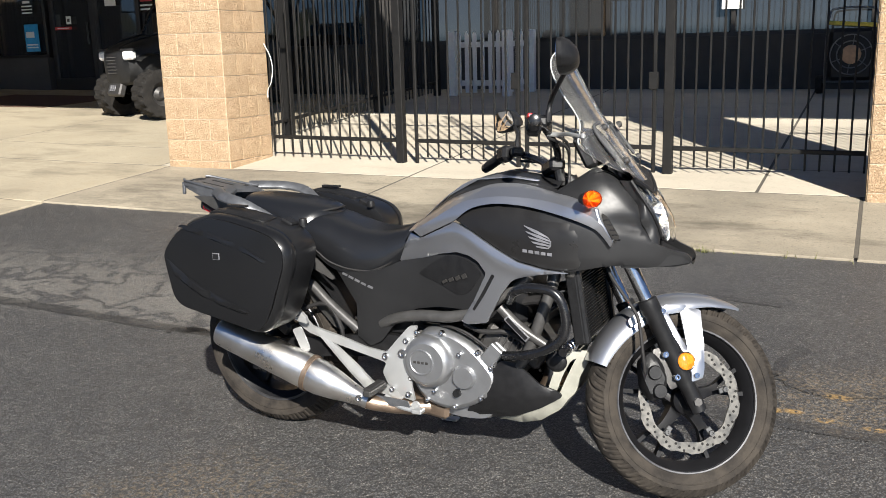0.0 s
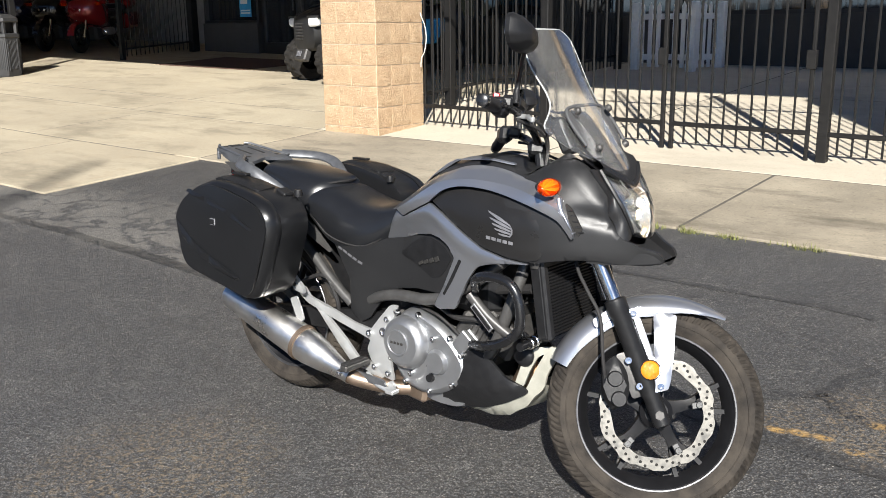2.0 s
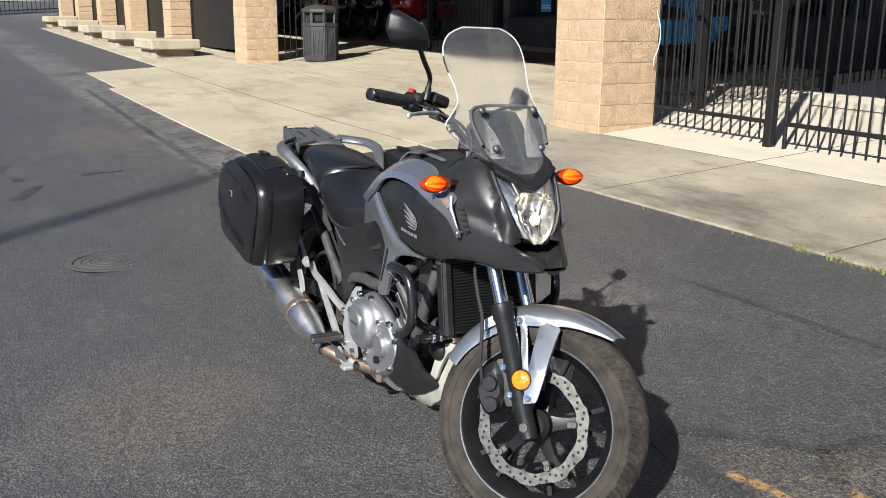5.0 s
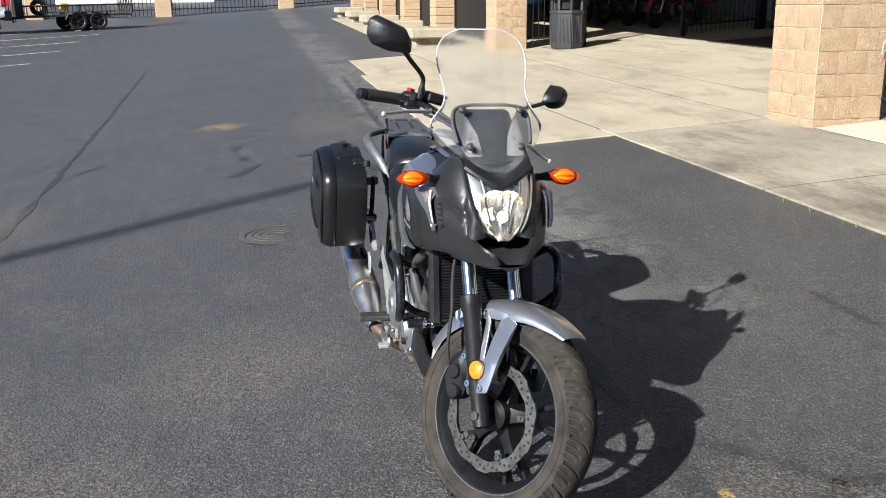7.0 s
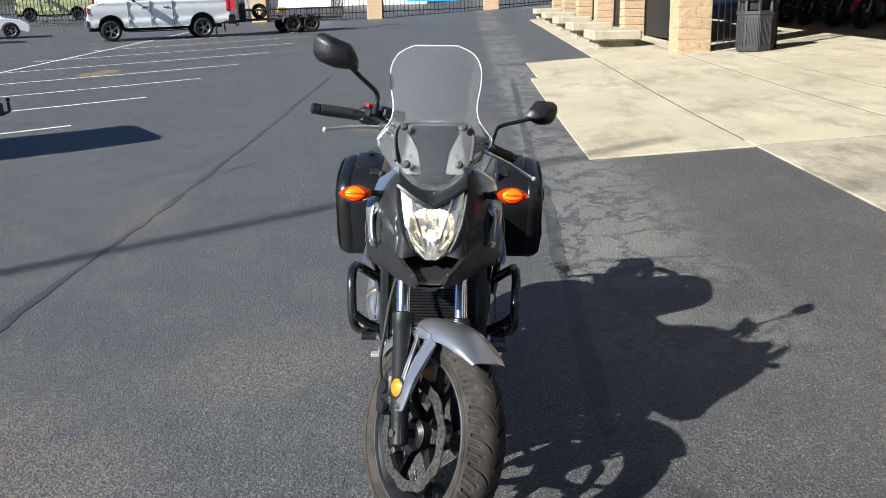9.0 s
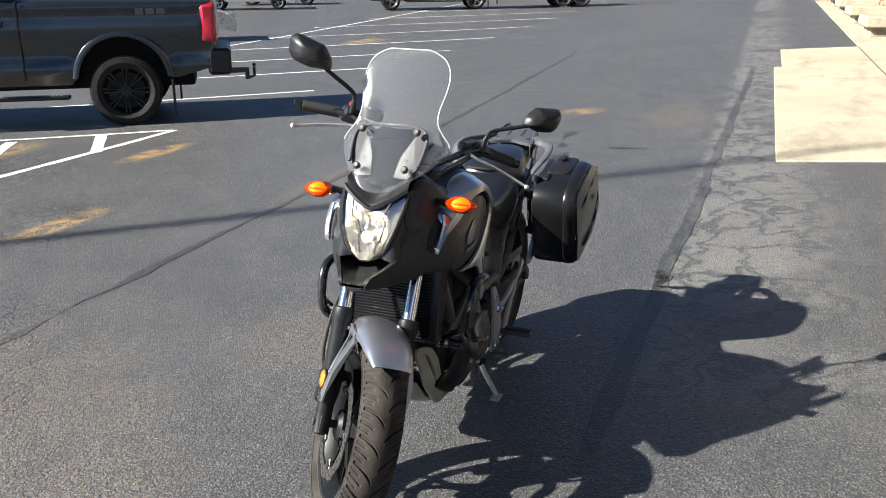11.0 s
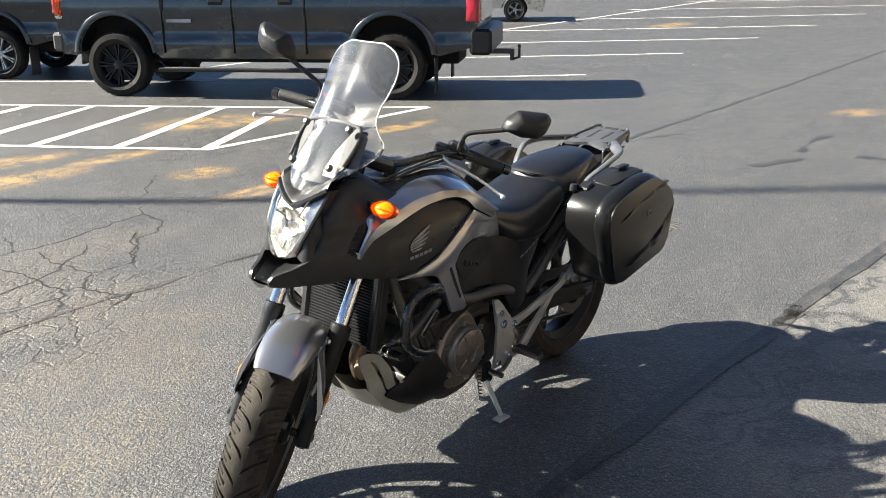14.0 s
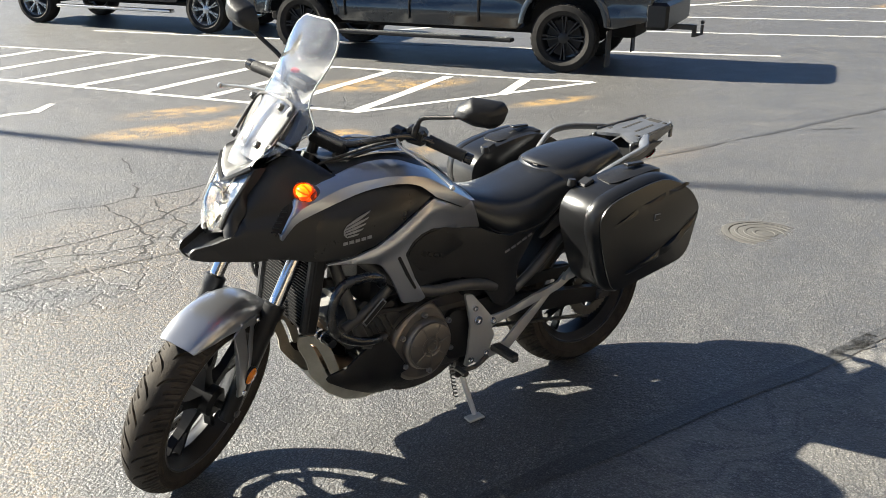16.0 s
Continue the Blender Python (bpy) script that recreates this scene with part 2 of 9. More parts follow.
def asphalt(name="asphalt", tone=1.0, relief=1.0):
    m, nt, b = nodes_of(name)
    co = nt.nodes.new("ShaderNodeTexCoord").outputs["Object"]
    def stones(scale):
        n = nt.nodes.new("ShaderNodeTexVoronoi")
        n.inputs["Scale"].default_value = scale
        nt.links.new(co, n.inputs["Vector"])
        c = nt.nodes.new("ShaderNodeSeparateColor")
        nt.links.new(n.outputs["Color"], c.inputs[0])
        return n.outputs["Distance"], c.outputs
    near, stone = stones(150)
    near2, chip = stones(340)
    near3, lump = stones(62)
    big = noise_node(nt, co, 0.45, 6, 0.6)
    mid = noise_node(nt, co, 3.2, 7, 0.65)
    grit = noise_node(nt, co, 60, 4, 0.7)
    wob = noise_node(nt, co, 5.0, 6, 0.7)
    k = lambda *c: tuple(v * tone for v in c)
    base = mix_node(nt, range_node(nt, big, 0.35, 0.65), k(0.050, 0.051, 0.053), k(0.076, 0.076, 0.077))
    base = mix_node(nt, range_node(nt, mid, 0.45, 0.75), base, k(0.096, 0.094, 0.090))
    base = mix_node(nt, range_node(nt, chip[0], 0.70, 0.94, 0, 0.52), base, k(0.155, 0.145, 0.128))
    base = mix_node(nt, range_node(nt, stone[0], 0.86, 0.97, 0, 0.60), base, k(0.23, 0.215, 0.19))
    base = mix_node(nt, range_node(nt, stone[1], 0.32, 0.06, 0, 0.66), base, k(0.014, 0.014, 0.015))
    base = mix_node(nt, range_node(nt, near, 0.37, 0.54, 0, 0.85), base, k(0.014, 0.013, 0.012))
    pit = maths(nt, "MULTIPLY", range_node(nt, near3, 0.52, 0.66), range_node(nt, lump[1], 0.35, 0.60))
    base = mix_node(nt, maths(nt, "MULTIPLY", pit, 0.7), base, k(0.016, 0.015, 0.014))
    mott = noise_node(nt, co, 22, 5, 0.72)
    base = mix_node(nt, range_node(nt, mott, 0.42, 0.60, 0.34, 0.0), base, k(0.030, 0.030, 0.031))
    base = mix_node(nt, range_node(nt, mott, 0.56, 0.72, 0.0, 0.30), base, k(0.135, 0.130, 0.120))
    # the worn strip beside the pavement, where the stones lie bare in ragged islands
    sep = nt.nodes.new("ShaderNodeSeparateXYZ")
    nt.links.new(co, sep.inputs[0])
    worn = maths(nt, "MULTIPLY", range_node(nt, maths(nt, "ADD", sep.outputs[1], maths(nt, "MULTIPLY", mid, 0.3)), 0.72, 0.86), range_node(nt, sep.outputs[0], 0.7, 0.2))
    worn = maths(nt, "MULTIPLY", worn, range_node(nt, maths(nt, "ADD", sep.outputs[1], maths(nt, "MULTIPLY", wob, 0.8)), 2.1, 1.6))
    isle = nt.nodes.new("ShaderNodeTexVoronoi")
    isle.feature = "DISTANCE_TO_EDGE"
    mp = nt.nodes.new("ShaderNodeMapping")
    mp.inputs["Scale"].default_value = (1.6, 3.6, 1)
    warp = nt.nodes.new("ShaderNodeVectorMath")
    wn2 = nt.nodes.new("ShaderNodeTexNoise")
    wn2.inputs["Scale"].default_value, wn2.inputs["Detail"].default_value = 3.0, 6
    nt.links.new(co, wn2.inputs["Vector"])
    nt.links.new(co, warp.inputs[0])
    nt.links.new(wn2.outputs["Color"], warp.inputs[1])
    nt.links.new(warp.outputs[0], mp.inputs["Vector"])
    nt.links.new(mp.outputs[0], isle.inputs["Vector"])
    isle.inputs["Scale"].default_value = 1.0
    bare = maths(nt, "MULTIPLY", range_node(nt, isle.outputs["Distance"], 0.045, 0.085), range_node(nt, big, 0.40, 0.52, 0.25, 1.0))
    patchy = maths(nt, "MULTIPLY", worn, maths(nt, "MULTIPLY", bare, 0.40))
    base = mix_node(nt, patchy, base, mix_node(nt, range_node(nt, stone[2], 0.2, 0.8), k(0.090, 0.086, 0.078), k(0.19, 0.178, 0.156)))
    # a net of hair cracks where the surface is old
    net = nt.nodes.new("ShaderNodeTexVoronoi")
    net.feature = "DISTANCE_TO_EDGE"
    net.inputs["Scale"].default_value = 6.5
    nw = nt.nodes.new("ShaderNodeTexNoise")
    nw.inputs["Scale"].default_value, nw.inputs["Detail"].default_value = 9.0, 6
    nt.links.new(co, nw.inputs["Vector"])
    ns = nt.nodes.new("ShaderNodeVectorMath")
    ns.operation = "SCALE"
    ns.inputs["Scale"].default_value = 0.16
    nt.links.new(nw.outputs["Color"], ns.inputs[0])
    na = nt.nodes.new("ShaderNodeVectorMath")
    nt.links.new(co, na.inputs[0])
    nt.links.new(ns.outputs[0], na.inputs[1])
    nt.links.new(na.outputs[0], net.inputs["Vector"])
    old = None
    for x, y, rx, ry in ((0.3, -3.0, 1.3, 0.8), (-1.2, -4.2, 1.6, 1.0), (1.4, -2.0, 0.9, 0.5), (0.9, -2.5, 0.9, 0.7), (-3.5, -6.0, 1.8, 1.0)):
        q = blot(nt, co, x, y, rx, ry, wob)
        old = q if old is None else maths(nt, "MAXIMUM", old, q)
    hair = maths(nt, "MULTIPLY", maths(nt, "MULTIPLY", range_node(nt, net.outputs["Distance"], 0.085, 0.030), old), range_node(nt, big, 0.36, 0.48))
    base = mix_node(nt, maths(nt, "MULTIPLY", hair, 0.85), base, (0.020, 0.019, 0.018))
    # old ochre paint and rust-brown stains
    ochre = None
    for x, y, rx, ry in ((-3.5, -7.3, 0.8, 0.5), (-4.1, -6.9, 0.9, 0.35), (-0.6, -6.0, 0.9, 0.34), (-1.0, -6.8, 0.7, 0.3), (-4.65, -5.12, 0.7, 0.2), (-1.7, -3.85, 0.6, 0.2), (-1.8, -4.9, 0.35, 0.3), (-1.7, -6.2, 0.6, 0.2), (1.61, 0.642, 0.045, 0.026), (1.675, 0.662, 0.05, 0.030), (1.745, 0.672, 0.045, 0.026), (1.89, 0.84, 0.06, 0.03), (1.86, 0.632, 0.045, 0.026), (2.02, 0.615, 0.05, 0.022), (-7.5, -1.0, 0.35, 0.3), (-19.5, -9.2, 1.2, 0.5)):
        q = blot(nt, co, x, y, rx, ry, wob)
        ochre = q if ochre is None else maths(nt, "MAXIMUM", ochre, q)
    ochre = maths(nt, "MULTIPLY", ochre, range_node(nt, maths(nt, "ADD", maths(nt, "MULTIPLY", grit, 0.5), maths(nt, "MULTIPLY", wob, 0.5)), 0.47, 0.545, 0.0, 0.85))
    base = mix_node(nt, ochre, base, (0.36, 0.22, 0.07))
    brown = None
    for x, y, rx, ry in ((0.1, -0.75, 0.5, 0.5), (2.05, 0.95, 0.45, 0.25), (1.75, 0.7, 0.3, 0.08), (1.0, -1.4, 0.35, 0.5), (2.1, -0.4, 0.5, 0.4), (1.6, -0.9, 0.5, 0.4), (0.8, -1.7, 0.6, 0.4), (1.95, 0.75, 0.5, 0.2), (-3.2, -2.4, 0.8, 0.3), (1.0, -3.0, 0.8, 0.5), (1.45, -1.5, 0.7, 0.45), (0.8, -2.3, 0.7, 0.4), (0.2, -3.4, 0.8, 0.4), (-7.0, 0.2, 1.2, 0.5)):
        q = blot(nt, co, x, y, rx, ry, wob)
        brown = q if brown is None else maths(nt, "MAXIMUM", brown, q)
    base = mix_node(nt, maths(nt, "MULTIPLY", brown, range_node(nt, grit, 0.50, 0.60, 0.0, 0.55)), base, (0.21, 0.158, 0.098))
    nt.links.new(base, b.inputs["Base Color"])
    nt.links.new(range_node(nt, mid, 0.3, 0.7, 0.46, 0.60), b.inputs["Roughness"])
    b.inputs["Specular IOR Level"].default_value = 0.68
    bump = nt.nodes.new("ShaderNodeBump")
    bump.inputs["Strength"].default_value, bump.inputs["Distance"].default_value = 1.0, 0.0030 * relief
    h = maths(nt, "SUBTRACT", maths(nt, "MULTIPLY", stone[0], 0.35), maths(nt, "MULTIPLY", near, 0.75))
    h = maths(nt, "SUBTRACT", h, maths(nt, "MULTIPLY", near2, 0.18))
    h = maths(nt, "SUBTRACT", h, maths(nt, "MULTIPLY", range_node(nt, near3, 0.30, 0.75), 0.55))
    h = maths(nt, "ADD", h, maths(nt, "MULTIPLY", grit, 0.35))
    nt.links.new(maths(nt, "SUBTRACT", maths(nt, "ADD", h, maths(nt, "MULTIPLY", mid, 0.9)), maths(nt, "MULTIPLY", hair, 1.2)), bump.inputs["Height"])
    nt.links.new(bump.outputs[0], b.inputs["Normal"])
    return m


def concrete(name, light, dark, stain, grime=0.35):
    m, nt, b = nodes_of(name)
    co = nt.nodes.new("ShaderNodeTexCoord").outputs["Object"]
    rnd = nt.nodes.new("ShaderNodeObjectInfo").outputs["Random"]
    big = noise_node(nt, co, 0.7, 7, 0.62)
    mid = noise_node(nt, co, 4.0, 7, 0.7)
    fine = noise_node(nt, co, 90, 4, 0.7)
    base = mix_node(nt, range_node(nt, big, 0.35, 0.66), dark, light)
    base = mix_node(nt, range_node(nt, mid, 0.52, 0.72, 0, 0.6), base, stain)
    base = mix_node(nt, range_node(nt, fine, 0.55, 0.72, 0, 0.3 + 0.5 * grime), base, tuple(c * 0.45 for c in dark))
    base = mix_node(nt, range_node(nt, rnd, 0, 1, 0.0, 0.28), base, dark)
    # broad dark weather stains drawn out along the strip, and pale speckles of bare sand
    mp = nt.nodes.new("ShaderNodeMapping")
    mp.inputs["Scale"].default_value = (0.5, 1.3, 1)
    nt.links.new(co, mp.inputs["Vector"])
    wash = noise_node(nt, mp.outputs[0], 1.7, 9, 0.68)
    base = mix_node(nt, range_node(nt, wash, 0.50, 0.66, 0, grime), base, tuple(c * 0.42 for c in dark))
    pit = noise_node(nt, co, 34, 5, 0.75)
    base = mix_node(nt, range_node(nt, pit, 0.56, 0.68, 0, 0.3 + 0.35 * grime), base, tuple(c * 0.5 for c in dark))
    base = mix_node(nt, range_node(nt, pit, 0.40, 0.30, 0, 0.4), base, tuple(min(1, c * 1.25) for c in light))
    nt.links.new(base, b.inputs["Base Color"])
    b.inputs["Roughness"].default_value = 0.85
    b.inputs["Specular IOR Level"].default_value = 0.25
    bump = nt.nodes.new("ShaderNodeBump")
    bump.inputs["Strength"].default_value, bump.inputs["Distance"].default_value = 0.5, 0.005
    nt.links.new(maths(nt, "ADD", fine, mid), bump.inputs["Height"])
    nt.links.new(bump.outputs[0], b.inputs["Normal"])
    return m


def split_block():
    """Split-faced concrete block: buff with dark and pale grit and a broken face."""
    m, nt, b = nodes_of("split_face_block")
    co = nt.nodes.new("ShaderNodeTexCoord").outputs["Object"]
    rnd = nt.nodes.new("ShaderNodeObjectInfo").outputs["Random"]
    add = nt.nodes.new("ShaderNodeVectorMath")
    nt.links.new(co, add.inputs[0])
    nt.links.new(rnd, add.inputs[1])
    co = add.outputs[0]
    mid = noise_node(nt, co, 9, 8, 0.72)
    fine = noise_node(nt, co, 70, 4, 0.75)
    base = mix_node(nt, range_node(nt, mid, 0.35, 0.68), (0.385, 0.265, 0.16), (0.485, 0.355, 0.225))
    base = mix_node(nt, range_node(nt, fine, 0.43, 0.30, 0, 0.8), base, (0.19, 0.115, 0.06))
    base = mix_node(nt, range_node(nt, fine, 0.56, 0.70, 0, 0.85), base, (0.72, 0.60, 0.44))
    base = mix_node(nt, range_node(nt, rnd, 0, 1, 0, 0.22), base, (0.44, 0.285, 0.165))
    nt.links.new(base, b.inputs["Base Color"])
    b.inputs["Roughness"].default_value = 0.9
    b.inputs["Specular IOR Level"].default_value = 0.2
    bump = nt.nodes.new("ShaderNodeBump")
    bump.inputs["Strength"].default_value, bump.inputs["Distance"].default_value = 1.0, 0.022
    nt.links.new(maths(nt, "ADD", mid, maths(nt, "MULTIPLY", fine, 0.6)), bump.inputs["Height"])
    nt.links.new(bump.outputs[0], b.inputs["Normal"])
    return m


def worn_paint(name, colour):
    m, nt, b = nodes_of(name)
    co = nt.nodes.new("ShaderNodeTexCoord").outputs["Object"]
    mid = noise_node(nt, co, 7, 8, 0.75)
    fine = noise_node(nt, co, 70, 4, 0.7)
    gone = range_node(nt, maths(nt, "ADD", mid, maths(nt, "MULTIPLY", fine, 0.5)), 0.80, 0.92, 0, 0.75)
    nt.links.new(mix_node(nt, gone, colour, (0.09, 0.088, 0.082)), b.inputs["Base Color"])
    b.inputs["Roughness"].default_value = 0.75
    return m


M_ASPHALT = asphalt("asphalt", 1.54)
M_CONC = concrete("pale_concrete", (0.43, 0.375, 0.275), (0.33, 0.285, 0.21), (0.36, 0.295, 0.20), 0.5)
# paler concrete for the yard, lightened to make up for missing light there
M_CONC_YARD = concrete("lightened_yard_concrete", (0.56, 0.50, 0.40), (0.46, 0.41, 0.325), (0.48, 0.41, 0.315), 0.2)
M_CONC_WORN = concrete("weathered_concrete", (0.40, 0.35, 0.265), (0.20, 0.175, 0.135), (0.31, 0.265, 0.195), 0.75)
M_BLOCK = split_block()
M_MORTAR = material("mortar", (0.60, 0.49, 0.355), 0.9, bump=0.4, bump_scale=120)
M_LINE = worn_paint("line_paint", (0.50, 0.49, 0.46))
M_TAR = asphalt("crack_sealer", 0.82, 0.6)
M_SEAL = asphalt("smooth_crack_sealer", 1.08, 0.3)
# near-black for cracks, and for shade painted into openings and hollows
M_CRACK_AND_SHADE = material("crack", (0.012, 0.011, 0.010), 0.9)
M_FENCE = material("black_fence_paint", (0.010, 0.0095, 0.009), 0.55, spec=0.3, bump=0.15)
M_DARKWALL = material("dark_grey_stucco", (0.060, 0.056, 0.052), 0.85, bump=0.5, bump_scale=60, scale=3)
M_GREYWALL = material("grey_stucco", (0.30, 0.29, 0.27), 0.85, bump=0.5, bump_scale=50, scale=2)
M_WINGLASS = material("dark_window_glass", (0.026, 0.028, 0.030), 0.03, spread=0.1, rough_var=0.01, spec=1.0)
M_BRONZE = material("dark_bronze_frame", (0.020, 0.018, 0.016), 0.4)
M_CEIL = material("canopy_soffit", (0.50, 0.45, 0.38), 0.9, scale=2)
M_FASCIA = material("dark_grey_fascia", (0.105, 0.102, 0.10), 0.7, bump=0.2, scale=4)
M_WHITE = material("white_vinyl", (0.78, 0.78, 0.76), 0.45, spread=0.1)

# ---- ground ----
def steps(a, b, near, lo, hi):
    """Grid lines from a to b, close together between lo and hi."""
    out, x = [], lo
    while x <= hi:
        out.append(x)
        x += near
    s, x = near, lo
    while x > a:
        s *= 1.25
        x -= s
        out.insert(0, max(x, a))
    s, x = near, hi
    while x < b:
        s *= 1.25
        x += s
        out.append(min(x, b))
    return out


s = Shell()
s.grid([[(x, y, lay(x, y)) for y in steps(-600, 500, 0.8, -24, 14)] for x in steps(-900, 400, 0.8, -44, 12)])
ground = part("ground", s, M_ASPHALT, smooth=60)
tagged(ground, "dark grey worn asphalt car park with stains and cracks", "ground", kind="structure")


def ribbon(pts, width, lift, ragged=0.0, seed=1):
    """A strip laid on the ground along a line of points."""
    rng = random.Random(seed)
    fine = []
    for (ax, ay), (bx, by) in zip(pts, pts[1:]):
        k = max(1, int(math.hypot(bx - ax, by - ay) / 0.25))
        fine += [(ax + (bx - ax) * i / k, ay + (by - ay) * i / k) for i in range(k)]
    fine.append(pts[-1])
    rows = []
    for i, (x, y) in enumerate(fine):
        a, b = fine[max(0, i - 1)], fine[min(len(fine) - 1, i + 1)]
        d = Vector((b[0] - a[0], b[1] - a[1])).normalized()
        w = width / 2
        r1, r2 = (rng.uniform(-ragged, ragged) for _ in range(2))
        p, q = (x - d.y * (w + r1), y + d.x * (w + r1)), (x + d.y * (w + r2), y - d.x * (w + r2))
        rows.append([(p[0], p[1], lay(*p) + lift), (q[0], q[1], lay(*q) + lift)])
    return Shell().grid(rows)


# painted bay lines
K = (0.66, -0.751)
bays = [(-10.0, -5.93), (-13.7, -6.02), (-17.3, -6.0), (-21.1, -6.02), (-25.4, -6.1), (-29.9, -6.2), (-34.4, -6.3), (-39.0, -6.4)]
for i, (x, y) in enumerate(bays):
    n = 11.5 if i < 1 else 9.0
    ob = part("bay_line", ribbon([(x, y), (x + K[0] * n, y + K[1] * n)], 0.11, 0.004, 0.006, i), M_LINE, smooth=0)
    tagged(ob, "worn white painted parking bay line on asphalt", "road marking", "parking bay lines", "structure")
ob = part("bay_line", ribbon([(-6.0, -12.0), (-20.2, -12.15), (-33.6, -12.8), (-46, -13.4)], 0.11, 0.005, 0.006, 40), M_LINE, smooth=0)
tagged(ob, "long white painted line across the parking bays", "road marking", "parking bay lines", "structure")
hatch = thing("hatched_area", Matrix(), "worn white hatched no-parking area painted on asphalt", "road marking")
hatch["kind"] = "structure"
part("border", ribbon([(-6.02, -5.86), (-2.53, -5.80), (-1.31, -7.73), (1.4, -12.0)], 0.10, 0.004, 0.006, 51), M_LINE, hatch, smooth=0)
part("border", ribbon([(-6.02, -5.88), (-4.95, -7.30), (-3.75, -9.0), (-2.64, -10.57), (-0.5, -13.2), (0.6, -14.5)], 0.10, 0.0045, 0.006, 52), M_LINE, hatch, smooth=0)
for i, (a, b) in enumerate((((-4.46, -5.79), (-5.46, -6.51)), ((-2.56, -5.86), (-4.78, -7.25)), ((-2.0, -6.65), (-4.37, -8.02)), ((-1.52, -7.45), (-3.87, -8.75)), ((-1.05, -8.15), (-3.37, -9.47)), ((-0.58, -8.95), (-2.86, -10.18)), ((-0.1, -9.75), (-2.25, -10.95)), ((0.38, -10.5), (-1.65, -11.7)), ((0.85, -11.2), (-1.0, -12.4)))):
    part("stripe", ribbon([a, b], 0.13, 0.0035, 0.008, 60 + i), M_LINE, hatch, smooth=0)
ob = part("painted_symbol", ribbon([(0.75, -7.45), (0.45, -7.6), (0.22, -7.58), (-0.05, -7.95)], 0.09, 0.004, 0.02, 71), M_LINE, smooth=0)
tagged(ob, "worn white painted symbol on the asphalt", "road marking", kind="structure")

# seams, sealed cracks and open cracks
def wander(a, b, n, amp, seed):
    rng = random.Random(seed)
    d = Vector((b[0] - a[0], b[1] - a[1]))
    side = Vector((-d.y, d.x)).normalized()
    out, w = [], 0.0
    for i in range(n + 1):
        t = i / n
        w = w * 0.8 + rng.uniform(-amp, amp)
        p = Vector(a) + d * t + side * w * min(1, 4 * t, 4 * (1 - t))
        out.append(tuple(p))
    return out


for i, (a, b, w, m, r) in enumerate((((3.4, -2.22), (-16, -2.75), 0.045, M_TAR, 0.03), ((0.95, 0.60), (-12, 0.9), 0.075, M_TAR, 0.014), ((-4.7, -0.6), (-4.2, -0.85), 0.07, M_TAR, 0.04), ((-5.9, -0.85), (-5.0, -0.75), 0.10, M_TAR, 0.06), ((-5.55, -2.1), (-5.2, -2.26), 0.06, M_TAR, 0.03), ((-4.95, -0.25), (-4.9, 0.1), 0.08, M_TAR, 0.03), ((-1.1, 0.62), (-0.8, 0.66), 0.07, M_TAR, 0.03), ((1.25, 0.70), (1.64, 0.98), 0.055, M_SEAL, 0.012), ((1.64, 0.98), (1.74, 1.30), 0.06, M_SEAL, 0.014), ((1.64, 0.98), (1.80, 0.86), 0.055, M_SEAL, 0.012), ((1.80, 0.86), (2.5, 1.05), 0.055, M_SEAL, 0.012), ((1.30, 0.60), (2.6, 0.53), 0.07, M_SEAL, 0.014), ((0.2, 1.83), (1.6, 1.82), 0.04, M_SEAL, 0.014))):
    n = max(6, int(math.hypot(a[0] - b[0], a[1] - b[1]) * 4))
    ob = part("tar_seam", ribbon(wander(a, b, n, 0.009 if n > 20 else 0.02, 80 + i), w, 0.003, r, 90 + i), m, smooth=0)
    tagged(ob, "dark sealed seam running along the asphalt", "road seam", kind="structure")
# a web of open cracks: its knots and the runs between them
KNOTS = [(1.2, -3.67), (0.85, -3.71), (0.69, -3.66), (0.46, -3.76), (0.06, -3.76), (-0.62, -3.98), (1.42, -2.8), (1.02, -2.88), (0.68, -3.0), (0.43, -3.18), (0.1, -3.48), (1.45, -2.67), (1.04, -2.57), (0.78, -2.56), (0.69, -2.7), (0.86, -2.42), (0.61, -2.61), (0.43, -2.85), (0.17, -2.84), (-0.25, -3.48), (0.11, -5.1), (0.31, -4.32), (0.36, -3.62), (0.56, -2.34), (1.51, -2.43), (1.33, -2.48), (-0.92, -4.43), (-1.19, -4.81), (-1.52, -5.18), (-0.52, -3.58), (-0.32, -3.37), (-0.12, -3.26), (0.68, -2.19), (0.42, -2.32), (0.21, -2.31)]
RUNS = [(0, 1), (1, 2), (2, 3), (3, 4), (4, 5), (6, 7), (7, 8), (8, 9), (9, 10), (11, 12), (12, 13), (8, 14), (14, 13), (13, 15), (14, 16), (16, 17), (17, 9), (17, 18), (18, 19), (20, 21), (22, 9), (16, 23), (24, 25), (2, 8), (5, 26), (26, 27), (27, 28), (5, 29), (29, 30), (30, 31), (31, 18), (21, 3), (32, 33), (33, 34), (31, 19)]
for i, (a, b) in enumerate(RUNS):
    n = max(4, int(math.hypot(KNOTS[a][0] - KNOTS[b][0], KNOTS[a][1] - KNOTS[b][1]) * 22))
    ob = part("crack", ribbon(wander(KNOTS[a], KNOTS[b], n, 0.022, 120 + i), 0.011, 0.0025, 0.004, 140 + i), M_CRACK_AND_SHADE, smooth=0)
    tagged(ob, "thin dark crack wandering over the asphalt", "crack", "asphalt cracks", "structure")

# ---- pavement of cast slabs ----
pavement = new("pavement")
tagged(pavement, "pale cast concrete forecourt of large jointed slabs", "pavement", kind="structure")


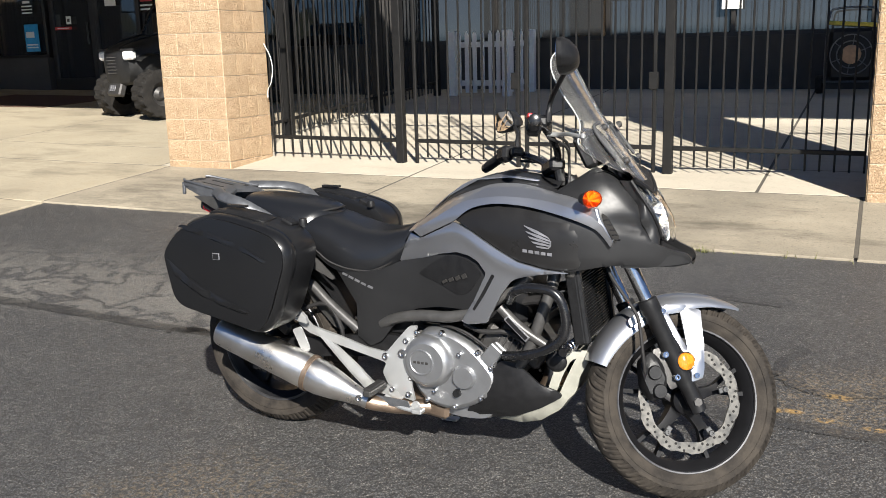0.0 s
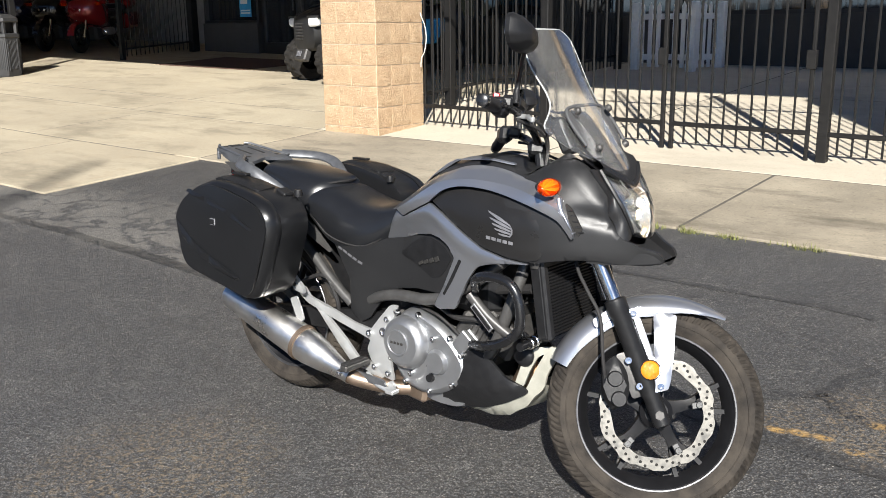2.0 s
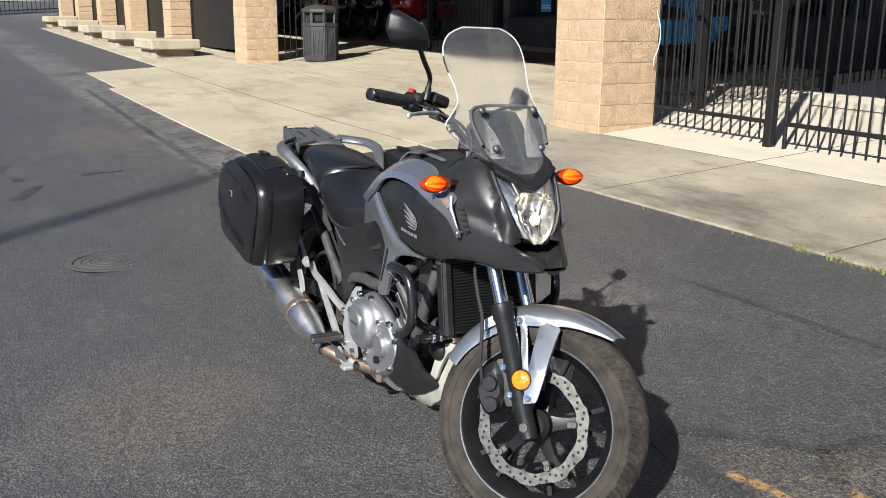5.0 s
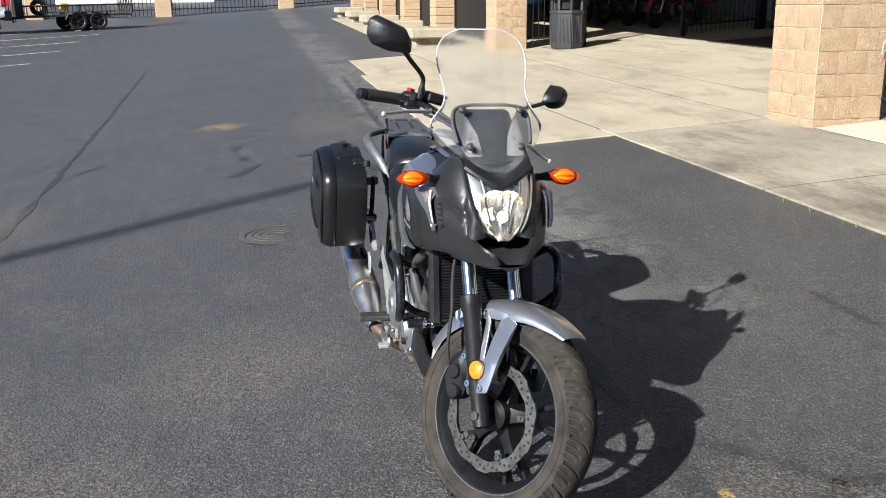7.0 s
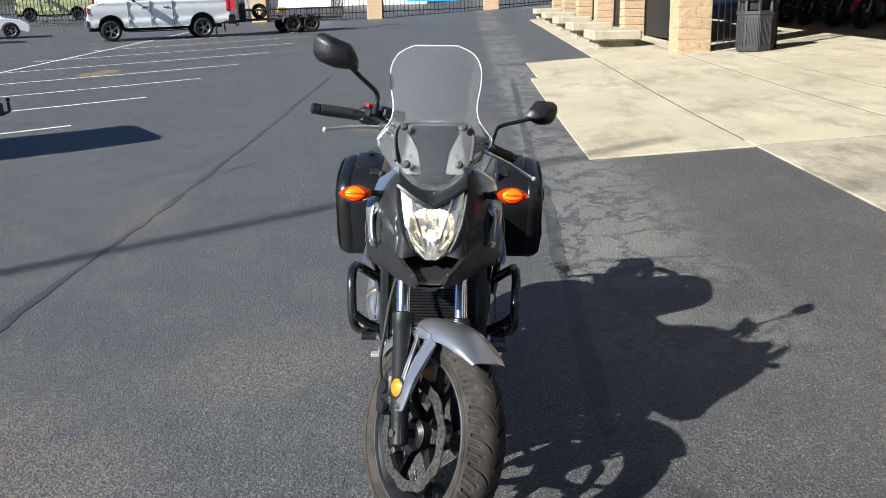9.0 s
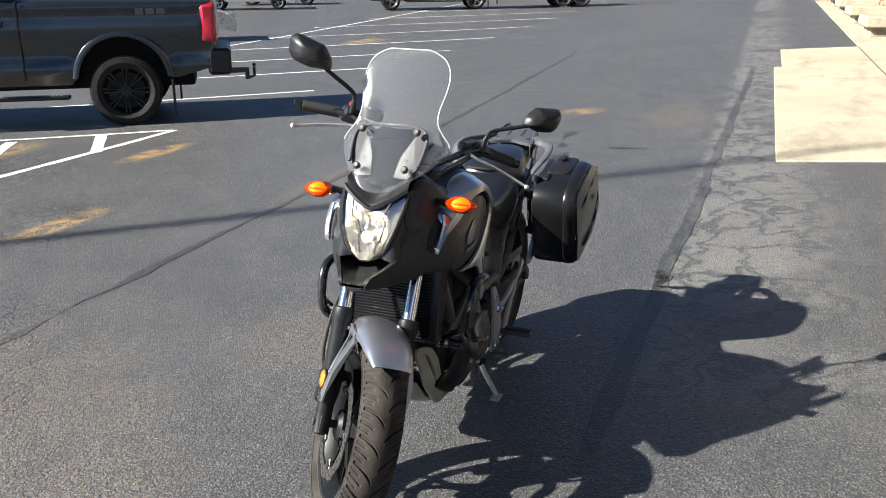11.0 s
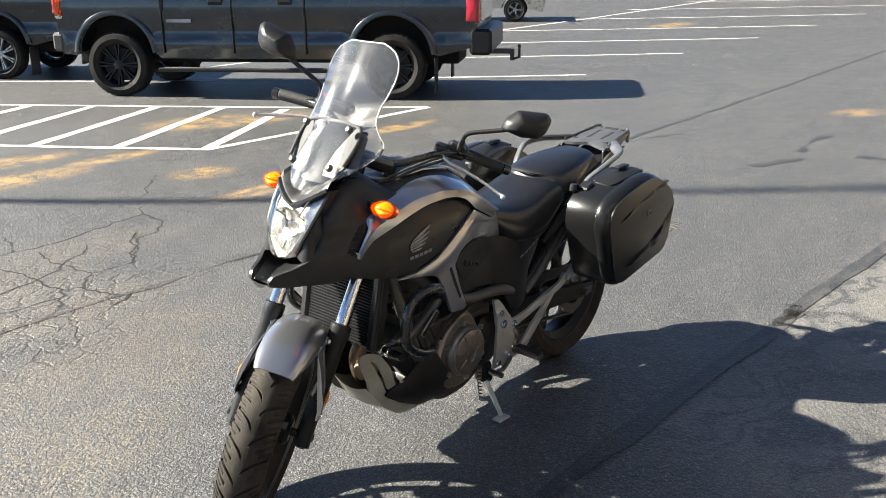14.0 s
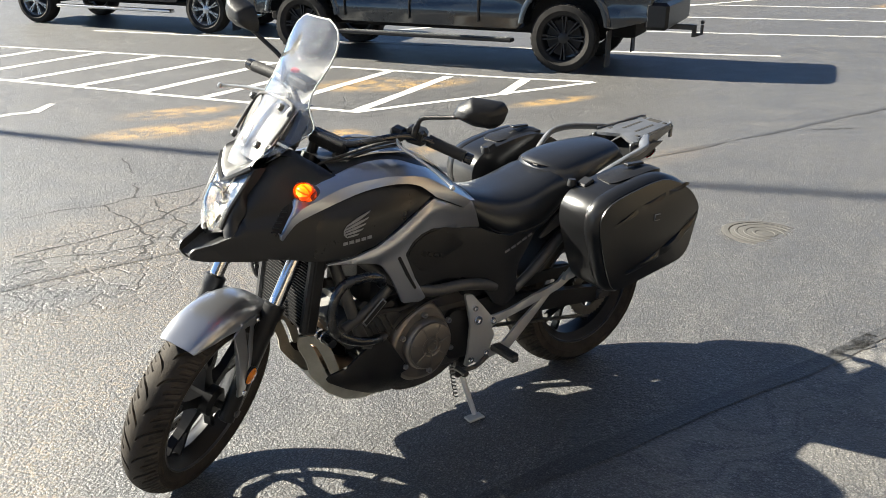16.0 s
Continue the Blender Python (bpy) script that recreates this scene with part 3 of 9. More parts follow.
def slab(x0, x1, y0, y1, mat, gap=0.008, seed=0):
    n, m = max(2, int((x1 - x0) / 0.7)), max(2, int((y1 - y0) / 0.7))
    x0, x1, y0, y1 = x0 + gap, x1 - gap, y0 + gap, y1 - gap
    s = Shell()
    top = lambda x, y, z: (x, y, lay(x, y) + z)
    us = [x0 + (x1 - x0) * i / n for i in range(n + 1)]
    ws = [y0 + (y1 - y0) * j / m for j in range(m + 1)]
    e = 0.006
    rim = [(u, y0) for u in us] + [(x1, w) for w in ws[1:]] + [(u, y1) for u in us[::-1][1:]] + [(x0, w) for w in ws[::-1][1:-1]]
    s.grid([[top(min(max(u, x0 + e), x1 - e), min(max(w, y0 + e), y1 - e), 0.014) for w in ws] for u in us])
    s.grid([[top(min(max(u, x0 + e), x1 - e), min(max(w, y0 + e), y1 - e), 0.014) for u, w in rim], [top(u, w, 0.008) for u, w in rim], [top(u, w, -0.06) for u, w in rim]], close_v=True)
    part("slab", s, mat, pavement, smooth=30)


xs = [-14.95, -11.9, -9.0, -6.3, -4.22]
for a, b in zip(xs, xs[1:]):
    slab(a, b, 1.20 if a > -14 else 1.32, 2.66, M_CONC)
xs = [-34.0, -31, -28, -25, -22, -19, -16, -13.2, -10.2, -7.3, -4.26, -1.65, 0.30, 1.90, 4.2, 6.6, 9.5]
for a, b in zip(xs, xs[1:]):
    slab(a, b, 2.66, 4.24, M_CONC_WORN if a > -4.5 else M_CONC)
xs = [-30, -26, -22, -18, -14.3, -11.2, -7.8, -4.4, -1.65, 1.2, 4.2, 7.0, 10]
for a, b in zip(xs, xs[1:]):
    for c, d in ((4.24, 5.15), (5.15, 8.0), (8.0, 11.6)):
        slab(a, b, c, d, M_CONC_YARD if a > -4.5 else M_CONC)

# dark filler in the joints between the slabs
M_JOINT = material("dirty_joint", (0.10, 0.088, 0.070), 0.95, bump=0.5)
s = Shell()
for x0, x1, y0, y1 in ((-14.9, -4.26, 1.34, 2.70), (-33.9, 9.4, 2.70, 11.5)):
    s.grid([[(x, y, lay(x, y) + 0.0118) for y in (y0, (y0 + y1) / 2, y1)] for x in steps(x0, x1, 0.8, max(x0, -5.4), x1)])
part("joint", s, M_JOINT, pavement, smooth=0)

# manhole
mh = thing("manhole_cover", Matrix.Translation((-2.02, -0.53, lay(-2.02, -0.53))), "round worn iron manhole cover set in asphalt", "manhole cover")
M_IRON = material("worn_iron", (0.060, 0.057, 0.053), 0.85, 0.0, bump=0.5)
s = Shell()
s.lathe([(0.0, 0.004), (0.185, 0.004), (0.19, 0.002), (0.19, -0.02)], 40)
for r in (0.05, 0.10, 0.148):
    s.lathe([(r, 0.004), (r + 0.003, 0.0065), (r + 0.014, 0.0065), (r + 0.017, 0.004)], 36)
part("lid", s, M_IRON, mh)
part("ring", Shell().lathe([(0.196, -0.02), (0.196, 0.004), (0.225, 0.004), (0.235, 0.0)], 40), M_IRON, mh)

# weeds in the joint along the slab edge
rng = random.Random(5)
s = Shell()
for i in range(320):
    x = rng.choice((rng.uniform(-1.4, 2.4), rng.gauss(0.15, 0.03), rng.gauss(0.39, 0.035), rng.gauss(0.62, 0.045), rng.gauss(1.05, 0.06)))
    y = 2.64 + rng.uniform(-0.025, 0.02)
    z = lay(x, y)
    hgt, a, w = rng.uniform(0.015, 0.05), rng.uniform(0, 6.28), rng.uniform(0.002, 0.004)
    dx, dy = math.cos(a), math.sin(a)
    lean = rng.uniform(0.2, 0.9) * hgt
    s.add([(x - dy * w, y + dx * w, z), (x + dy * w, y - dx * w, z), (x + dx * lean, y + dy * lean, z + hgt)], [(0, 1, 2)])
M_WEED = material("weeds", (0.16, 0.17, 0.05), 0.8)
ob = part("weeds", s, M_WEED, smooth=0)
tagged(ob, "sparse dry weeds growing in the pavement joint", "weeds", kind="stuff")


# ---- shop front ----
def pillar(name, x0, x1, y0, y1, top, label):
    """A square pier of split-faced blocks in running bond with struck joints."""
    zb = lay((x0 + x1) / 2, y0) - 0.12
    w, d, h = x1 - x0, y1 - y0, 0.198
    th = thing(name, Matrix.Translation(((x0 + x1) / 2, (y0 + y1) / 2, zb)), label, "pillar", "pillars of the shop front")
    th["kind"] = "structure"
    n = int((top - zb) / h)
    part("core", Shell().box((0, 0, n * h / 2), (w - 0.004, d - 0.004, n * h), bevel=0.002), M_MORTAR, th)
    rng = random.Random(int(x0 * 100) & 255)

    def block(u, v, m, side):
        me = pieces.setdefault((round(u, 3), round(v, 3), rng.randrange(3)), None)
        key = (round(u, 3), round(v, 3), rng.randrange(3))
        if pieces.get(key) is None:
            s = Shell()
            b, dep, nu, nv = 0.006, 0.03, max(3, int(u / 0.05)), 4
            rows = []
            for i in range(nu + 1):
                row = []
                for j in range(nv + 1):
                    edge = i in (0, nu) or j in (0, nv)
                    row.append(((i / nu - 0.5) * (u - 2 * b * 0), -0.003 if edge else -rng.uniform(0.004, 0.012), (j / nv - 0.5) * v))
                rows.append(row)
            s.grid(rows)
            rim = [rows[i][0] for i in range(nu + 1)] + [rows[nu][j] for j in range(1, nv + 1)] + [rows[i][nv] for i in range(nu - 1, -1, -1)] + [rows[0][j] for j in range(nv - 1, 0, -1)]
            s.grid([rim, [(p[0], dep, p[2]) for p in rim]], close_v=True)
            pieces[key] = mesh_of("block", s, M_BLOCK, 28)
        piece("block", pieces[key], th, m)

    j = 0.009
    for k in range(n):
        z = (k + 0.5) * h
        odd = k % 2
        for face in range(4):
            run, dep = (w, d) if face % 2 == 0 else (d, w)
            turn = Matrix.Rotation(face * math.pi / 2, 4, "Z")
            cuts = (0.54, 0.46) if (odd + face) % 2 else (0.30, 0.42, 0.28)
            u = -run / 2
            for c in cuts:
                wd = run * c
                block(wd - j, h - j, turn @ Matrix.Translation((u + wd / 2, -dep / 2 - 0.001 + 0.0, z)), face)
                u += wd
    pieces.clear()
    return th


pieces = {}
TOP = 3.62
pillar("pillar_1", -4.25, -3.52, 4.22, 4.90, TOP, "square pier of buff split-faced concrete blocks")
pillar("pillar_2", 1.93, 2.68, 4.10, 4.80, TOP, "square pier of buff split-faced concrete blocks")
pillar("pillar_3", -14.85, -14.10, 4.15, 4.78, TOP + 0.3, "square pier of buff split-faced concrete blocks")


def far_pillar(x):
    y = 4.1
    z = lay(x, y)
    th = thing("pillar", Matrix.Translation((x, y + 0.33, z - 0.1)), "buff block pier in the row along the car park", "pillar", "pillars of the shop front")
    th["kind"] = "structure"
    part("core", Shell().box((0, 0, 1.9), (0.72, 0.63, 3.8), bevel=0.01), M_MORTAR, th)
    me = mesh_of("course", Shell().box((0, 0, 0), (0.75, 0.66, 0.186), bevel=0.008), M_BLOCK, 30)
    for k in range(19):
        piece("course", me, th, Matrix.Translation((0, 0, 0.10 + 0.198 * k)))
    # the dark metal gate beside it
    g = thing("metal_gate", Matrix.Translation((x + 0.4, y + 0.55, z)), "black sheet-metal gate between the piers", "gate", "gates between the piers")
    part("panel", Shell().box((2.1, 0, 1.15), (4.1, 0.04, 2.2), bevel=0.004), M_FENCE, g)
    part("frame", Shell().box((0.03, -0.03, 1.15), (0.06, 0.06, 2.3)).box((4.17, -0.03, 1.15), (0.06, 0.06, 2.3)).box((2.1, -0.03, 2.28), (4.2, 0.06, 0.06)), M_FENCE, g)


for x in (-20.27, -25.2, -30.0, -34.8, -39.6):
    far_pillar(x)


# low concrete benches beside the piers
def bench(x, y):
    z = lay(x, y)
    th = thing("concrete_bench", Matrix.Translation((x, y, z)), "low pale concrete slab bench on a narrower plinth", "bench", "concrete benches")
    part("seat", Shell().box((0, 0, 0.27), (1.75, 1.05, 0.22), bevel=0.03), M_CONC, th)
    part("plinth", Shell().box((0.0, 0, 0.07), (1.45, 0.8, 0.2), bevel=0.01), M_CONC_WORN, th)


for x in (-17.5, -21.6, -25.6, -30.0, -34.5):
    bench(x, 3.42)

# walls of the shop, windows and doors
def wall_block(name, x0, x1, y0, y1, z0, z1, mat, label):
    ob = part(name, Shell().box(((x0 + x1) / 2, (y0 + y1) / 2, (z0 + z1) / 2), (x1 - x0, y1 - y0, z1 - z0), bevel=0.004), mat)
    return tagged(ob, label, "wall", kind="structure")


ZT = 4.4
# tops of the unseen yard walls, kept low to let sky light in
ZE = 2.9
wall_block("wall_dado", -9.9, -5.3, 10.10, 10.35, 0.3, 1.40, M_DARKWALL, "dark grey stucco wall below the shop windows")
wall_block("wall_dado_west", -13.9, -12.15, 9.98, 10.25, 0.3, 1.40, M_DARKWALL, "dark grey stucco wall below the shop windows")
wall_block("wall_dado_east", -5.3, 9.0, 10.9, 11.15, 0.3, 1.42, M_DARKWALL, "dark grey stucco wall below the shop windows")
wall_block("wall_return", -5.5, -5.3, 10.35, 11.0, 0.3, ZT, M_DARKWALL, "dark grey stucco return of the shop wall")
wall_block("wall_west", -34, -13.9, 11.2, 11.5, 0.3, ZT, M_GREYWALL, "pale grey stucco wall behind parked motorcycles")
wall_block("wall_side", -13.95, -13.75, 10.25, 11.2, 0.3, ZT, M_GREYWALL, "pale grey stucco return wall")
# out of view: walls that close the yard and the shop interior
wall_block("wall_end", 9.0, 9.3, 4.2, 11.15, 0.1, ZE, M_DARKWALL, "dark wall closing the covered yard")
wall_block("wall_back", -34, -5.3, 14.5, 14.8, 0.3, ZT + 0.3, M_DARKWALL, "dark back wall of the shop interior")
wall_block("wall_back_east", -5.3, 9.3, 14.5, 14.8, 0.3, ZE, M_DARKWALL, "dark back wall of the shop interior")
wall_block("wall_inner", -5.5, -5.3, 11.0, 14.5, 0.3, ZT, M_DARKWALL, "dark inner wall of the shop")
# unseen roof added to keep the sun off the shop interior
ob = part("roof", Shell().box((1.95, 12.9, ZE + 0.12), (14.7, 3.9, 0.22), bevel=0.01), M_CEIL)
tagged(ob, "unseen low flat roof added to keep the shop interior dark", "roof", kind="structure")
# soffit out of view, kept pale to bounce light below
ob = part("ceiling", Shell().box((-19.4, 8.5, 4.55), (30, 9.2, 0.25), bevel=0.01), M_CEIL)
tagged(ob, "plain buff soffit of the shop canopy", "ceiling", kind="structure")
# out of view, known by its shade; dark to cut bounced light
ob = part("fascia", Shell().box((-12.4, 4.45, 5.10), (44, 0.6, 2.98), bevel=0.02), M_FASCIA)
tagged(ob, "dark grey fascia beam carried by the piers", "fascia", kind="structure")


def window(name, x0, x1, y, z0, z1, mullions):
    th = thing(name, Matrix.Translation(((x0 + x1) / 2, y, z0)), "dark tinted shop window in a bronze frame", "window")
    th["kind"] = "structure"
    w, h = x1 - x0, z1 - z0
    f = Shell()
    for u in [-w / 2 + 0.03] + [-w / 2 + w * k / mullions for k in range(1, mullions)] + [w / 2 - 0.03]:
        f.box((u, 0, h / 2), (0.06, 0.12, h), bevel=0.005)
    f.box((0, -0.003, 0.03), (w, 0.13, 0.06), bevel=0.005).box((0, -0.003, h - 0.03), (w, 0.13, 0.06), bevel=0.005)
    part("window_frame", f, M_BRONZE, th)
    for k in range(mullions):
        a = w / mullions
        part("pane", Shell().box((-w / 2 + a * (k + 0.5), 0.03, h / 2), (a - 0.05, 0.012, h - 0.1), bevel=0.001), M_WINGLASS, th)
    return th


window("window_1", -13.9, -12.15, 10.08, 1.40, ZT, 1)
window("window_2", -9.9, -5.3, 10.2, 1.40, ZT, 3)
window("window_3", -5.3, 9.0, 11.0, 1.42, ZE, 8)


def shop_door(x0, x1, y, z0):
    th = thing("door_1", Matrix.Translation((x0, y, z0)), "pair of dark glazed shop doors with bronze frames", "door")
    th["kind"] = "structure"
    w = (x1 - x0) / 2
    for k in range(2):
        f = Shell()
        for u in (0.05, w - 0.05):
            f.box((k * w + u, 0, 1.1), (0.09, 0.07, 2.2), bevel=0.006)
        f.box((k * w + w / 2, -0.002, 0.13), (w - 0.02, 0.072, 0.24), bevel=0.006).box((k * w + w / 2, -0.002, 2.15), (w - 0.02, 0.072, 0.10), bevel=0.006)
        leaf = part("leaf", f, M_BRONZE, th)
        part("pane", Shell().box((k * w + w / 2, 0.01, 1.15), (w - 0.15, 0.012, 1.9), bevel=0.001), M_WINGLASS, leaf)
        part("handle", Shell().tube([(k * w + (w - 0.12 if k == 0 else 0.12), -0.08, z) for z in (0.85, 1.25)], 0.014), M_BRONZE, leaf)
    part("transom", Shell().box((w, 0, 2.7), (2 * w, 0.08, 1.0), bevel=0.005), M_WINGLASS, th)
    return th


shop_door(-12.12, -9.92, 10.12, lay(-11, 10.1))
M_BLUE = material("blue_poster", (0.03, 0.32, 0.62), 0.5, scale=6)
M_RED = material("red_print", (0.55, 0.03, 0.04), 0.5)
M_PAPER = material("white_paper", (0.75, 0.75, 0.72), 0.6, spread=0.08)
M_YEL = material("yellow_print", (0.70, 0.55, 0.06), 0.5)


def notice(x, y, z, w, h, base, bars, label):
    """A small flat notice with bars for its print."""
    th = thing("notice", Matrix.Translation((x, y, z)), label, "sign", "notices on the shop front")
    part("sheet", Shell().box((0, 0, 0), (w, 0.006, h), bevel=0.001), base, th)
    for mat, u, v, bw, bh in bars:
        part("print", Shell().box((u * w, -0.0045, v * h), (bw * w, 0.003, bh * h), bevel=0.0005), mat, th)


notice(-12.55, 10.03, 1.77, 0.36, 0.50, M_BLUE, [(M_PAPER, -0.1, 0.12, 0.6, 0.22), (M_PAPER, 0, -0.25, 0.8, 0.05), (M_PAPER, 0, -0.35, 0.8, 0.05)], "blue poster with pale print on the window")
notice(-12.6, 10.03, 2.32, 0.30, 0.30, M_WINGLASS, [(M_PAPER, 0, 0.35, 0.6, 0.14), (M_PAPER, 0, 0.1, 0.9, 0.08), (M_PAPER, 0, -0.1, 0.9, 0.08), (M_PAPER, 0, -0.3, 0.9, 0.08)], "white lettering bars on dark window glass")
notice(-11.75, 10.06, 1.92, 0.42, 0.05, M_RED, [(M_PAPER, 0, 0.0, 0.7, 0.3)], "red sticker strip on the glazed door")
notice(-11.6, 10.06, 2.06, 0.12, 0.14, M_PAPER, [(M_DARKWALL, 0, 0.0, 0.5, 0.4)], "small round white sticker on the glazed door")
notice(-10.55, 10.06, 2.42, 0.26, 0.30, M_PAPER, [(M_YEL, 0, 0.38, 0.9, 0.2), (M_DARKWALL, 0, 0.1, 0.8, 0.08), (M_DARKWALL, 0, -0.1, 0.8, 0.08)], "white notice with a yellow head on the door")
notice(-9.75, 10.1, 2.30, 0.30, 0.34, M_WINGLASS, [(M_PAPER, 0, 0.35, 0.9, 0.12), (M_RED, 0, 0.1, 0.9, 0.12), (M_PAPER, 0, -0.15, 0.9, 0.08), (M_PAPER, 0, -0.35, 0.9, 0.08)], "red and white lettering bars on dark glass")
notice(0.05, 10.9, 2.10, 0.28, 0.62, M_PAPER, [(M_GREYWALL, 0, 0.2, 0.7, 0.05), (M_GREYWALL, 0, 0.0, 0.7, 0.05)], "white paper notice taped inside the shop window")
ob = part("door_mat", Shell().add([(x, y, lay(x, y) + z) for z in (0.016, 0.026) for x, y in ((-12.3, 7.75), (-10.0, 7.85), (-9.6, 9.3), (-12.2, 9.2))], [(4, 5, 6, 7), (0, 1, 5, 4), (1, 2, 6, 5), (2, 3, 7, 6), (3, 0, 4, 7)]), material("brown_mat", (0.085, 0.045, 0.030), 0.95, bump=0.8, bump_scale=150), smooth=0)
tagged(ob, "wide dark brown door mat on the concrete", "door mat")


# ---- black steel fencing ----
def fence_run(name, a, b, label, posts=(), height=2.35, pitch=0.104, rails=(0.22, 1.95), feet=0.07, m_extra=None):
    """A run of square bars between two rails, from a to b on the ground."""
    a, b = Vector((*a, lay(*a))), Vector((*b, lay(*b)))
    d = b - a
    n = int(d.length / pitch)
    flat = Vector((d.x, d.y, 0)).normalized()
    yaw = math.atan2(d.y, d.x)
    turn = Matrix.Rotation(yaw, 3, "Z")
    th = thing(name, Matrix.Translation(a), label, "fence", "black steel fences")
    for zr in rails:
        mid = (d / 2) + Vector((0, 0, zr))
        t2 = d.normalized().to_track_quat("X", "Z").to_matrix()
        part("rail", Shell().box(mid, (d.length, 0.035, 0.035), t2, bevel=0.004), M_FENCE, th)
    me = mesh_of("bar", Shell().box((0, 0, height / 2), (0.0155, 0.0155, height - feet), turn, bevel=0.003), M_FENCE, 30)
    for i in range(n + 1):
        p = d * (i / n)
        piece("bar", me, th, Matrix.Translation((p.x, p.y, p.z + feet / 2 + 0.0)))
    for t, w in posts:
        p = d * t
        part("post", Shell().box((p.x, p.y, p.z + 1.3), (w, w, 2.66), turn, bevel=0.006), M_FENCE, th)
    return th


fence_run("steel_fence", (-3.46, 4.86), (-2.02, 4.84), "tall black steel bar fence beside the block pier", ((1.0, 0.078),))
gate1 = fence_run("steel_gate", (-1.86, 4.84), (-0.86, 4.83), "closed leaf of a tall black steel bar gate", ((0.0, 0.03), (1.0, 0.035)))
gate2 = fence_run("steel_gate", (-0.78, 4.83), (0.32, 4.82), "closed leaf of a tall black steel bar gate", ((0.0, 0.035), (1.0, 0.03)))
for g, u in ((gate1, 0.98), (gate2, 1.09)):
    part("latch_box", Shell().box((u, -0.01, 0.75), (0.07, 0.05, 0.14)), M_FENCE, g)
fence_run("steel_fence", (0.44, 4.81), (1.90, 4.80), "tall black steel bar fence ending at the block pier", ((0.0, 0.075),))
fence_run("steel_fence", (-4.05, 4.95), (-4.10, 10.0), "tall black steel side fence running back to the shop", ((0.21, 0.09), (0.63, 0.10), (1.0, 0.09)))
fence_run("steel_fence", (2.75, 4.80), (8.9, 4.80), "tall black steel bar fence of the yard", ((0.5, 0.11),))
fence_run("steel_fence", (-13.9, 4.85), (-13.85, 5.88), "short black steel fence beside the block pier", ((1.0, 0.10),))
fence_run("steel_gate", (-13.95, 8.05), (-14.05, 9.95), "open black steel bar gate leaf", ((0.0, 0.09), (0.93, 0.16)))
fence_run("steel_fence", (-19.9, 4.75), (-15.0, 4.75), "tall black steel fence between the piers", ((0.5, 0.1),))
notice(-13.93, 8.32, lay(-14, 8.3) + 1.42, 0.22, 0.30, M_PAPER, [(M_RED, 0, 0.33, 0.8, 0.16), (M_RED, -0.0, -0.12, 0.55, 0.06), (M_DARKWALL, 0.0, -0.2, 0.3, 0.06)], "white prohibition sign with a red mark on the gate")

# cable hanging by the pier
cable = part("cable", Shell().tube(curve([(-3.51, 4.86, 1.45), (-3.46, 4.82, 1.41), (-3.40, 4.80, 1.32), (-3.385, 4.80, 1.20), (-3.41, 4.80, 1.08), (-3.46, 4.81, 1.01), (-3.475, 4.82, 0.93)], 6, False), 0.0045, 6), M_WHITE)
tagged(cable, "thin white cable hanging against the block pier", "cable")

# white picket fence in the yard
pk = thing("picket_fence", Matrix.Translation((-3.42, 10.0, lay(-3.4, 10.0))), "small white vinyl picket fence corner", "fence")
for u, v in ((-0.42, 0.05), (0.46, 0.0), (0.62, 0.6)):
    part("post", Shell().box((u, v, 0.48), (0.12, 0.12, 0.96), bevel=0.01), M_WHITE, pk)
for z in (0.2, 0.76):
    part("rail", Shell().box((0.02, 0.03, z), (0.8, 0.035, 0.08), bevel=0.004), M_WHITE, pk)
    part("rail", Shell().box((0.54, 0.3, z), (0.035, 0.6, 0.08), Matrix.Rotation(-0.26, 3, "Z"), bevel=0.004), M_WHITE, pk)
me = mesh_of("picket", Shell().add([(x, y, z) for y in (-0.01, 0.01) for x, z in ((-0.03, 0), (0.03, 0), (0.03, 0.84), (0, 0.90), (-0.03, 0.84))], [(0, 1, 2, 3, 4), (9, 8, 7, 6, 5), (0, 5, 6, 1), (1, 6, 7, 2), (2, 7, 8, 3), (3, 8, 9, 4), (4, 9, 5, 0)]), M_WHITE, 30)
for k in range(6):
    piece("picket", me, pk, Matrix.Translation((-0.30 + 0.125 * k, 0.0, 0.06)))
for k in range(4):
    piece("picket", me, pk, Matrix.Translation((0.49 + 0.03 * k, 0.12 + 0.125 * k, 0.06)) @ Matrix.Rotation(1.3, 4, "Z"))


# ---- the motorcycle ----
M_SILVER = material("silver_metallic_paint", (0.445, 0.455, 0.485), 0.29, 0.87, spread=0.012, scale=9, coat=0.5, rough_var=0.01)
M_CHARCOAL = material("charcoal_satin_paint", (0.0185, 0.0186, 0.0195), 0.38, 0.15, spec=0.33, spread=0.06, scale=12, bump=0.03, bump_scale=900)
M_BLACKPL = material("black_plastic", (0.012, 0.012, 0.0128), 0.40, spec=0.30, bump=0.12, bump_scale=700, scale=40)
M_PANNIER = material("black_case_plastic", (0.008, 0.0082, 0.009), 0.29, spec=0.42, spread=0.05, bump=0.02, bump_scale=500, scale=10, rough_var=0.015)
M_SEAT = material("black_seat_vinyl", (0.010, 0.0105, 0.012), 0.29, spec=0.6, spread=0.06, rough_var=0.015, bump=0.05, bump_scale=500, scale=30)
M_TYRE = material("dusty_tyre_rubber", (0.047, 0.040, 0.033), 0.80, spec=0.18, colour2=(0.019, 0.0165, 0.0145), scale=14, bump=0.3, bump_scale=300)
M_RIM = material("black_satin_rim", (0.008, 0.008, 0.009), 0.42, spec=0.25)
M_LIP = material("grey_rim_edge", (0.11, 0.11, 0.115), 0.42, 0.7, scale=25)
M_STEEL = material("brake_disc_steel", (0.18, 0.172, 0.155), 0.40, 0.92, scale=60)
